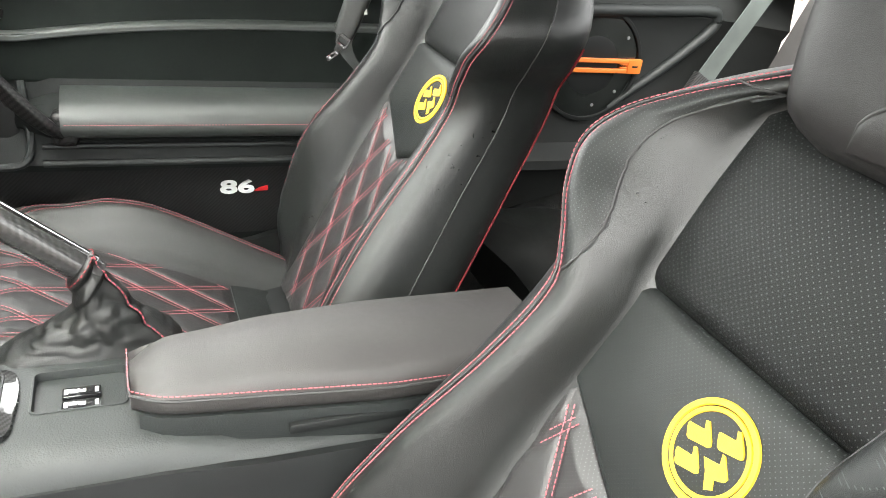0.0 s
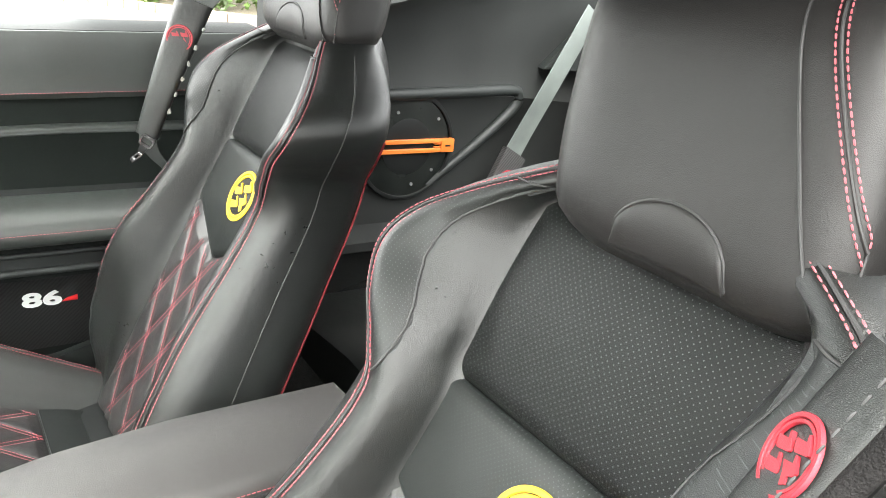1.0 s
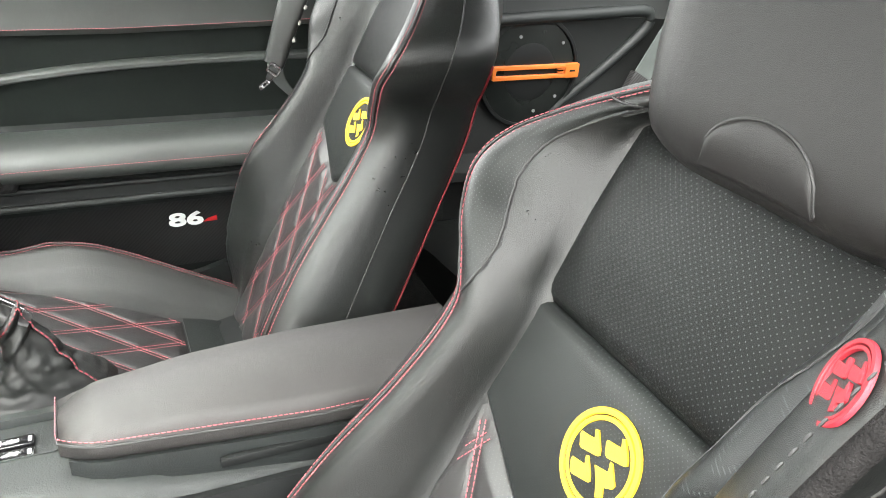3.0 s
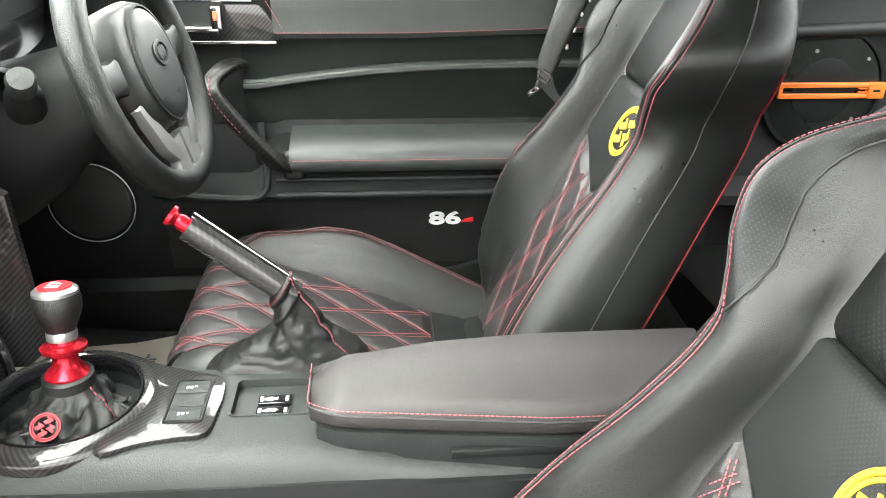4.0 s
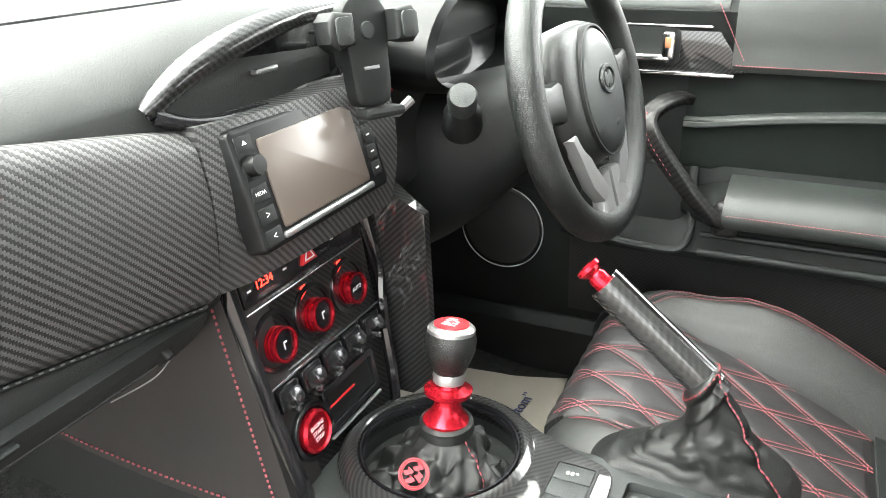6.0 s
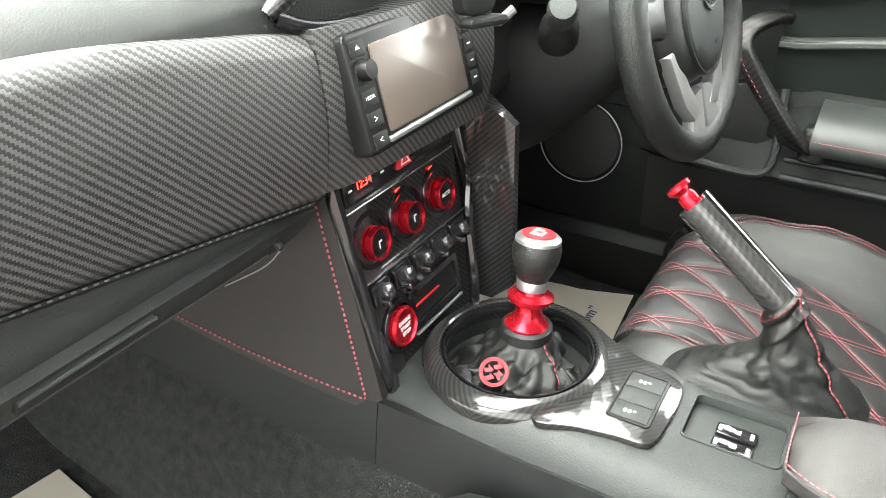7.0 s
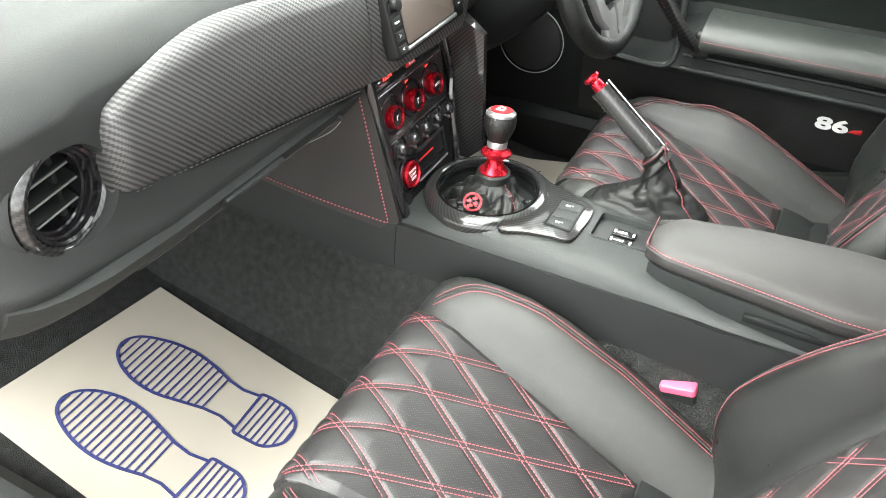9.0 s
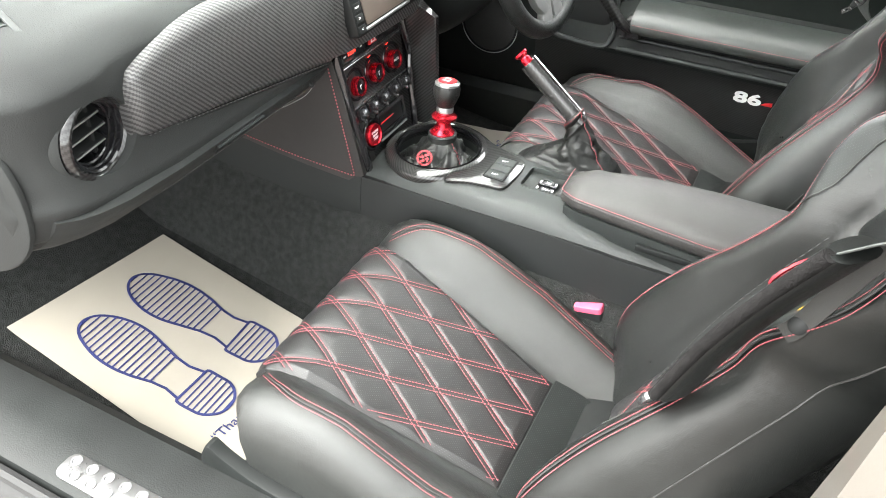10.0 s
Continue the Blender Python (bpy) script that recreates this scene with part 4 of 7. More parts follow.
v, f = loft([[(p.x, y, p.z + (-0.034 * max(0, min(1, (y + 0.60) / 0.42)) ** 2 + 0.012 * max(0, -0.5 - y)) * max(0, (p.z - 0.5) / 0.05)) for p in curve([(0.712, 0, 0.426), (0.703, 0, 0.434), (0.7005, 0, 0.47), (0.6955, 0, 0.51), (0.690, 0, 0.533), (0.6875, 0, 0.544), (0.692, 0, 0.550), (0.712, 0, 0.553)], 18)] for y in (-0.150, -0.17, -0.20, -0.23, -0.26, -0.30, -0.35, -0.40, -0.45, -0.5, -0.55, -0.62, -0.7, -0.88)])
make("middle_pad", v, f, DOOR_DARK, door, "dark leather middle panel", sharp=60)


def pad_top(y):
    return 0.551 - 0.034 * max(0, min(1, (y + 0.60) / 0.42)) ** 2 + 0.012 * max(0, -0.5 - y)


ys = [-0.152 - 0.728 * i / 30 for i in range(31)]
# the pad's top edge in paler vinyl, painting the light it catches
v, f = loft([[(p.x, y, p.z + pad_top(y)) for p in curve([(0.711, 0, 0.0035), (0.698, 0, 0.003), (0.6905, 0, 0.0), (0.6872, 0, -0.004), (0.6872, 0, -0.008), (0.6890, 0, -0.0135), (0.711, 0, -0.0135)], 18)] for y in ys])
make("pad_lip", v, f, DOOR_SKIN, door, "rolled leather top edge of the middle panel, paler for the light it catches", sharp=60)
# dark sheet paints the shade in the recess above the middle pad
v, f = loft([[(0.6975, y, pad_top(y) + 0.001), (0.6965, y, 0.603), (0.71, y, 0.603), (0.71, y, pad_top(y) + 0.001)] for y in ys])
make("recess_panel", v, f, DOOR_DARK, door, "dark sheet painting the shade between the pads")
# thin lips under the armrest
for x, z, r in ((0.6535, 0.306, 0.0055), (0.665, 0.333, 0.004)):
    v, f = tube([(x, y, z) for y in [-0.20 - 0.68 * i / 12 for i in range(13)]], r, 10, flat=1.2)
    make("ledge_lip", v, f, PLASTIC, door, "moulded lip under the armrest")
# dark strip paints the shade in the gap below the armrest
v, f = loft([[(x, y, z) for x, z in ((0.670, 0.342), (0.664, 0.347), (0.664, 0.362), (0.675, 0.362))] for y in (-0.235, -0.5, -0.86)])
make("armrest_base", v, f, DOOR_DARK, door, "dark strip painting the shade under the armrest")
v, f = stitches([(0.672, -0.232 + 0.045 * i / 12, 0.615 + 0.085 * i / 12) for i in range(13)])
make("stitching", v, f, THREAD, door)
# grab handle
g = curve([(0.702, -0.157, 0.547), (0.682, -0.140, 0.551), (0.655, -0.118, 0.543), (0.636, -0.106, 0.526), (0.622, -0.114, 0.503), (0.610, -0.146, 0.465), (0.604, -0.186, 0.420), (0.610, -0.218, 0.385), (0.640, -0.234, 0.360)], 44)
rings = []
for i, (p, sd, up) in enumerate(frames(g, (0.35, 1, 0.3))):
    w = 0.0150 - 0.004 * ease(8, 0, i) + 0.003 * ease(30, 43, i)
    rings.append([p + sd * 0.0085 * math.copysign(abs(math.cos(a)) ** 0.5, math.cos(a)) + up * w * math.copysign(abs(math.sin(a)) ** 0.5, math.sin(a)) for a in [2 * math.pi * k / 24 for k in range(24)]])
v, f = loft(rings)
grab = make("grab_handle", v, f, CARBON_GRIP, door, "carbon-wrapped grab handle", sharp=50)
v, f = stitches([p + sd * 0.0088 * (1 if sd.x < 0 else -1) + up * 0.003 for p, sd, up in frames(g, (0.35, 1, 0.3))[15:30]], 0.005, 0.004, 0.0010)
make("stitching", v, f, THREAD, grab)
v, f = moved(slab(round_rect(0.040, 0.058, 0.010), 0.045, 0.010, 3), Matrix(((0, 0, -1, 0.655), (-1, 0, 0, -0.240), (0, 1, 0, 0.380), (0, 0, 0, 1))))
make("handle_foot", v, f, CARBON_GRIP, grab, "carbon-wrapped lower mount")
# inner release lever in its bezel
m = Matrix(((0, 0, -1, 0.688), (-1, 0, 0, -0.07), (0, 1, 0, 0.625), (0, 0, 0, 1)))
bez = make("lever_bezel", *moved(slab([(-0.06, -0.046), (0.06, -0.040), (0.166, -0.030), (0.118, 0.042), (-0.06, 0.040)], 0.008, 0.003), m), CARBON_GLOSS, door, "carbon bezel")
make("lever_recess", *moved(slab(round_rect(0.125, 0.058, 0.012), 0.0015), m @ Matrix.Translation((0.004, 0.006, 0.0082))), PLASTIC_DARK, bez)
make("release_lever", *moved(block(0.105, 0.014, 0.012, 0.004), m @ Matrix.Translation((0.002, -0.012, 0.009))), CHROME, bez, "chrome release lever")
make("lock_knob", *moved(block(0.020, 0.042, 0.012, 0.003), m @ Matrix.Translation((0.050, 0.008, 0.009))), CHROME, bez, "chrome lock knob")
make("lock_mark", *moved(block(0.010, 0.016, 0.003, 0.001), m @ Matrix.Translation((0.050, 0.013, 0.0205))), LEAF_RED, bez)
make("bezel_line", *moved(block(0.20, 0.006, 0.003, 0.001), m @ Matrix.Translation((0.05, -0.035, 0.0085))), CHROME, bez)
make("bezel_line", *moved(block(0.165, 0.004, 0.003, 0.001), m @ Matrix.Translation((0.03, 0.037, 0.0085))), CHROME, bez)
# loudspeaker and pocket low on the door
v, f = tube(curve([(0.668, 0.02, 0.314), (0.656, -0.05, 0.306), (0.651, -0.14, 0.302), (0.653, -0.174, 0.310), (0.660, -0.184, 0.338), (0.672, -0.181, 0.385), (0.690, -0.176, 0.44)], 30), 0.007, 8)
make("pocket_rim", v, f, PLASTIC, door, "moulded pocket rim")
m = Matrix(((0, 0, -1, 0.69), (-1, 0, 0, 0.155), (0, 1, 0, 0.287), (0, 0, 0, 1)))
sp = make("speaker_grille", *moved(disc([(0.0001, 0.0), (0.074, 0.0), (0.074, 0.012), (0.06, 0.015), (0.0001, 0.018)], 40), m), MESH, door, "round loudspeaker grille")
make("speaker_ring", *moved(tube([(0.0808 * math.cos(a), 0.0808 * math.sin(a), 0.013) for a in [2 * math.pi * k / 64 for k in range(64)]], 0.0012, 8, closed=True), m), TRIM, sp, "thin silver ring")
pk = moved(slab([(-0.10, 0.0), (0.075, 0.0), (0.085, 0.11), (0.05, 0.14), (-0.1, 0.12)], 0.02, 0.006), Matrix(((0, 0, -1, 0.704), (-1, 0, 0, -0.09), (0, 1, 0, 0.305), (0, 0, 0, 1))))
make("door_pocket", *pk, PLASTIC_DARK, door, "dark storage pocket")
# badge on the lower panel
mm = Matrix(((0, 0, -1, 0.7035), (-1, 0, 0, -0.529), (0, 1, 0, 0.2285), (0, 0, 0, 1)))
badge = written("86", 0.034, mm @ Matrix.Diagonal((1.95, 1.12, 1, 1)), WHITE, "badge", door, "white 86 lettering", 0.0015, 0.0011)
v, f = moved(slab([(-0.014, -0.005), (0.013, -0.005), (0.013, 0.006), (-0.004, 0.002)], 0.002, 0.0006), mm @ Matrix.Translation((0.046, -0.003, 0)))
make("badge_mark", v, f, RED_PLASTIC, badge)

# ---- centre console ----
console = thing("centre_console", (0, -0.2, 0.1), "grained black plastic centre console between the seats", "centre console")


def console_w(y):
    return 0.108 + 0.008 * max(0.0, min(1.0, (-0.34 - y) / 0.1))


CTOP = [(0.20, 0.305), (0.06, 0.300), (0.0, 0.312), (-0.10, 0.320), (-0.20, 0.318), (-0.30, 0.318), (-0.36, 0.314), (-0.42, 0.305), (-0.55, 0.295), (-0.70, 0.285), (-0.85, 0.28)]
rings = []
for y, z in [(p.x, p.y) for p in curve([(a, b, 0) for a, b in CTOP], 40)]:
    w = console_w(y)
    half = [(-w - 0.016, 0.205), (-w - 0.008, z - 0.06), (-w - 0.001, z - 0.030), (-w + 0.006, z - 0.014), (-w + 0.017, z - 0.004), (-w + 0.032, z)]
    nar = 0.026 * max(0.0, min(1.0, (-0.085 - y) / 0.04)) * max(0.0, min(1.0, (y + 0.215) / 0.03))
    ring = [(x, y, zz) for x, zz in half] + [(-0.04, y, z + 0.001), (0.04, y, z + 0.001)] + [(-x - nar, y, zz) for x, zz in reversed(half)]
    rings.append(ring)
v, f = loft(rings)
body = make("console_body", v, f, PLASTIC, console, sharp=50)
cut(body, moved(disc([(0.086, 0.0), (0.086, 0.1)], 48), Matrix.Translation((0.004, -0.039, 0.285)) @ Matrix.Diagonal((1.01, 0.995, 1, 1))))
cut(body, moved(slab(round_rect(0.066, 0.088, 0.007), 0.05), Matrix.Translation((0.0, -0.270, 0.309))))
v, f = loft([[(-console_w(y) + dx, y, zz) for dx, zz in ((-0.0165, 0.206), (-0.0095, 0.262), (-0.0045, 0.288), (0.004, 0.288), (0.004, 0.206))] for y in (0.066, -0.1, -0.2, -0.3, -0.34, -0.39, -0.44, -0.55, -0.8)])
make("side_panel", v, f, PLASTIC_DARK, console, "smooth dark side panel")

# armrest box on the console
arm = thing("armrest_box", (-0.03, -0.5, 0.33), "padded dark leather armrest lid with red seam on the console", "armrest")


def arm_ring(y, inset, z):
    f = max(0.0, min(1.0, (-0.32 - y) / 0.25))
    xl, xr = -0.086 - 0.028 * f + inset, 0.012 + 0.024 * f - inset
    if y > -0.36:
        k = 1 - (1 - (-0.32 - y + 0.002) / 0.042) ** 2
        k = max(0.0, k)
        mid = (xl + xr) / 2
        xl, xr = mid + (xl - mid) * (0.72 + 0.28 * k), mid + (xr - mid) * (0.72 + 0.28 * k)
    return xl, xr


def arm_top(y):
    t = max(0.0, min(1.0, (-0.365 - y) / 0.10))
    return 0.374 + 0.007 * t * t * (3 - 2 * t) - 0.008 * max(0, (y + 0.36) / 0.04)


rings = []
for i in range(40):
    y = -0.318 - 0.45 * i / 39
    e = min(1.0, 0.35 + 0.65 * min(1, i / 2.5))
    zt, zb = arm_top(y) - 0.012 * (1 - e), 0.336
    xl, xr = arm_ring(y, 0, 0)
    rings.append([(xl + 0.006, y, zb), (xl, y, zb + 0.008), (xl - 0.001, y, zb + 0.022), (xl + 0.004, y, zt - 0.010), (xl + 0.013, y, zt - 0.002), (xl * 0.5 + xr * 0.5, y, zt + 0.002), (xr - 0.013, y, zt - 0.002), (xr - 0.004, y, zt - 0.010), (xr + 0.001, y, zb + 0.022), (xr, y, zb + 0.008), (xr - 0.006, y, zb)])
v, f = loft(rings)
lid = make("lid_cushion", v, f, LEATHER_GREY, arm, sharp=60)
line = [(arm_ring(-0.318 - 0.45 * i / 60, 0, 0)[0] - 0.001, -0.318 - 0.45 * i / 60, 0.364) for i in range(61)]
front = [(arm_ring(-0.318, 0, 0)[1] + (arm_ring(-0.318, 0, 0)[0] - arm_ring(-0.318, 0, 0)[1]) * i / 10, -0.3165, 0.364) for i in range(10)]
v, f = stitches(front + line)
make("stitching", v, f, THREAD, lid)
v, f = tube(front[2:] + line, 0.0016, 6)
make("seam", *moved((v, f), Matrix.Translation((0, 0, -0.006))), THREAD_DARK, lid)
rings = []
for i in range(24):
    y = -0.325 - 0.44 * i / 23
    xl, xr = arm_ring(y, 0.002, 0)
    zb = 0.300 if y > -0.42 else 0.300 - 0.012
    rings.append([(xl + 0.01, y, zb - 0.005), (xl + 0.001, y, zb + 0.012), (xl, y, 0.335), (xr, y, 0.335), (xr, y, zb), (xr - 0.01, y, zb - 0.005)])
v, f = loft(rings)
make("box", v, f, PLASTIC, arm)
make("latch", *moved(block(0.13, 0.012, 0.006, 0.002), Matrix(((0, 0, -1, -0.106), (-1, 0, 0, -0.53), (0, 1, 0, 0.318), (0, 0, 0, 1)))), PLASTIC_DARK, arm)

# paper floor mats with printed soles
def sole(mirror):
    ball = [(-0.029, -0.010), (-0.038, 0.03), (-0.046, 0.07), (-0.046, 0.11), (-0.038, 0.145), (-0.025, 0.17), (-0.010, 0.182), (0.004, 0.183), (0.019, 0.172), (0.031, 0.148), (0.041, 0.11), (0.044, 0.07), (0.040, 0.03), (0.031, -0.010)]
    heel = [(-0.031, -0.075), (-0.037, -0.078), (-0.037, -0.10), (-0.035, -0.13), (-0.02, -0.152), (0.0, -0.158), (0.02, -0.152), (0.036, -0.13), (0.039, -0.10), (0.038, -0.075), (0.033, -0.072)]
    s = -1 if mirror else 1
    return [(s * x, y) for x, y in ball], [(s * x, y) for x, y in heel]


def width_at(poly, y):
    xs = []
    for a, b in zip(poly, poly[1:] + poly[:1]):
        if (a[1] - y) * (b[1] - y) < 0:
            xs.append(a[0] + (b[0] - a[0]) * (y - a[1]) / (b[1] - a[1]))
    return (min(xs), max(xs)) if len(xs) > 1 else None


def floor_mat(name, at, corners, label, ground, feet):
    mat = thing(name, at, label, "paper mat", "paper floor mats")
    a, b, c, d = [Vector(p) for p in corners]
    rows = []
    for j in range(25):
        t = j / 24
        l, r = a.lerp(d, t), b.lerp(c, t)
        rows.append([(p.x, p.y, ground(p.x, p.y) + 0.004) for p in [l.lerp(r, i / 8) for i in range(9)]])
    sheet(rows, 0.0012, "paper", PAPER, mat)
    for (px, py, ang, mir) in feet:
        ball, heel = sole(mir)
        rot = Matrix.Rotation(radians(ang), 3, "Z") @ Matrix.Diagonal((1.14, 1.0, 1.0))

        def put(p):
            q = rot @ Vector((p[0], p[1], 0))
            return Vector((px + q.x, py + q.y, ground(px + q.x, py + q.y) + 0.0052))
        parts = []
        smooth = [(p.x, p.y) for p in curve([(x, y, 0) for x, y in ball], 60)]
        hs = [(p.x, p.y) for p in curve([(x, y, 0) for x, y in heel], 40)]
        arch = [(ball[0], heel[0]), (ball[-1], heel[-1])]
        for poly, close in ((smooth, False), (hs, True)):
            parts.append(strap([put(p) for p in poly + (poly[:1] if close else [])], 0.0056, 0.0006, [rot @ Vector((-(poly[min(i + 1, len(poly) - 1)][1] - poly[max(i - 1, 0)][1]), poly[min(i + 1, len(poly) - 1)][0] - poly[max(i - 1, 0)][0], 0.0)) for i in range(len(poly))] + ([rot @ Vector((0, 1, 0))] if close else [])))
        for p, q in arch:
            mid = ((p[0] + q[0]) / 2 + (0.004 if p[0] < 0 else -0.004), (p[1] + q[1]) / 2)
            parts.append(strap([put(p), put(mid), put(q)], 0.0052, 0.0006, tuple(rot @ Vector((1, 0, 0)))))
        v, f = join(*parts)
        print_ = make("printed_sole", v, f, BLUE, mat, "blue printed shoe sole", smooth=False)
        for poly, y0, y1, st in ((smooth, -0.008, 0.182, 0.0125), (hs, -0.155, -0.076, 0.0115)):
            y = y0
            while y < y1:
                w = width_at(poly, y)
                if w and w[1] - w[0] > 0.008:
                    make("printed_line", *strap([put((w[0] + (w[1] - w[0]) * i / 4, y)) for i in range(5)], 0.0036, 0.0005, tuple(rot @ Vector((0, 1, 0)))), BLUE, print_, smooth=False)
                y += st
    return mat


def floor_z(x, y):
    for a, b in zip(prof, prof[1:]):
        if a[0] <= y <= b[0]:
            return a[1] + (b[1] - a[1]) * (y - a[0]) / (b[0] - a[0])
    return 0.0


mat_p = floor_mat("paper_mat", (-0.43, 0.28, 0.02), [(-0.626, 0.022, 0), (-0.262, 0.05, 0), (-0.236, 0.512, 0), (-0.598, 0.556, 0)], "cream paper floor mat with blue printed soles", floor_z, [(-0.366, 0.288, 1, False), (-0.506, 0.281, 1, True)])
written("\u201cThank", 0.028, Matrix.Translation((-0.534, 0.096, floor_z(0, 0.088) + 0.0062)) @ Matrix.Rotation(radians(-8), 4, "Z"), BLUE, "lettering", mat_p, "blue printed words", 0.0004)
mat_d = floor_mat("paper_mat", (0.45, 0.1, 0.02), [(0.30, -0.02, 0), (0.672, 0.012, 0), (0.560, 0.335, 0), (0.26, 0.30, 0)], "cream paper floor mat in the driver's footwell", floor_z, [])
written("stom\u201d", 0.032, Matrix.Translation((0.553, 0.063, floor_z(0, 0.063) + 0.0062)) @ Matrix.Rotation(radians(-4), 4, "Z"), BLUE, "lettering", mat_d, "blue printed words", 0.0004)

# ---- dashboard ----
dash = thing("dashboard", (0, 0.3, 0.4), "black soft dashboard with carbon fascia and gauge hood", "dashboard")
# cross sections: (y, z) down from the windscreen
def dash_section(x):
    o = max(0.0, min(1.0, (abs(x) - 0.50) / 0.2))
    c = max(0.0, 1 - (x / 0.17) ** 2) if abs(x) < 0.17 else 0.0
    h = max(0.0, 1 - ((x - 0.36) / 0.20) ** 2) if x > 0.16 else 0.0
    up = 0.022 * c + 0.03 * h
    b = 0.020 * ease(-0.60, -0.54, x) * (1 - ease(-0.16, -0.11, x))
    return [(0.71, 0.655), (0.66, 0.695), (0.52, 0.718), (0.34, 0.728 + up * 0.5), (0.22, 0.728 + up), (0.165 + b * 0.6, 0.727 - 0.006 * o + up), (0.128 + b + 0.012 * o, 0.719 - 0.010 * o + up * 0.8), (0.106 + b + 0.014 * o, 0.704 - 0.012 * o + up * 0.4), (0.103 + b * 0.8 + 0.016 * o, 0.686 - 0.012 * o),
            (0.112 + 0.012 * o, 0.62), (0.108 + 0.012 * o, 0.555 + 0.03 * o), (0.106 + 0.01 * o, 0.538 + 0.03 * o), (0.110, 0.522 + 0.03 * o), (0.122, 0.508 + 0.02 * o), (0.14, 0.49 + 0.012 * o), (0.165, 0.468 + 0.02 * o), (0.20, 0.452 + 0.02 * o), (0.45, 0.44), (0.71, 0.42)]


xs = [-0.72, -0.71, -0.70, -0.685, -0.67, -0.645, -0.62, -0.59, -0.56, -0.5, -0.42, -0.34, -0.26, -0.18, -0.13, -0.08, 0.0, 0.08, 0.14, 0.2, 0.28, 0.36, 0.44, 0.52, 0.6, 0.68, 0.70]
rings = []
for x in xs:
    s = dash_section(x)
    e = 0.05 * max(0, (abs(x) - 0.645) / 0.075) ** 2
    rings.append([(x, p.x + e, p.y) for p in curve([(y, z, 0) for y, z in s], 72)])
v, f = loft(rings)
db = make("dash_body", v, f, DASH, dash, sharp=70)
cut(db, moved(disc([(0.050, -0.06), (0.050, 0.09)], 40), basis((-0.603, 0.132, 0.618), (0.17, -1.0, -0.03))))
# carbon fascia in front of the passenger; its upper edge along its length
FASCIA_TOP = [(0.0, 0.672), (0.05, 0.682), (0.12, 0.692), (0.25, 0.703), (0.42, 0.708), (0.6, 0.703), (0.8, 0.690), (1.0, 0.676)]


def fascia(u, w):
    x = -0.556 + (0.556 - 0.142) * u
    top = table(FASCIA_TOP, u)[0] - 0.5 * max(0.0, 0.03 - u)
    bot = 0.590 - 0.060 * u
    z = bot + (top - bot) * w
    y = 0.120 - 0.016 * u - 0.020 * math.sin(math.pi * (0.15 + 0.7 * w))
    y += 0.008 * max(0, (0.05 - u) / 0.05)
    k = min(1.0, u / 0.03, w / 0.09, (1 - w) / 0.09)
    return (x, y - 0.004 + 0.009 * (1 - math.sin(k * math.pi / 2)), z)
v, f = pad(fascia, 90, 36, (0, 0.035, 0))
fas = make("fascia_panel", v, f, CARBON, dash, "satin carbon fascia panel", uvs=[(p.x, p.z) for p in v])
welt = [Vector(fascia(i / 80, 0.0)) + Vector((0, -0.001, -0.0015)) for i in range(1, 80)]
make("welt", *tube(welt, 0.0028, 8), PLASTIC_DARK, fas)
v, f = stitches([p + Vector((0, -0.0022, 0.0012)) for p in welt], 0.0045, 0.0035, 0.0010)
make("stitching", v, f, THREAD_GREY, fas)
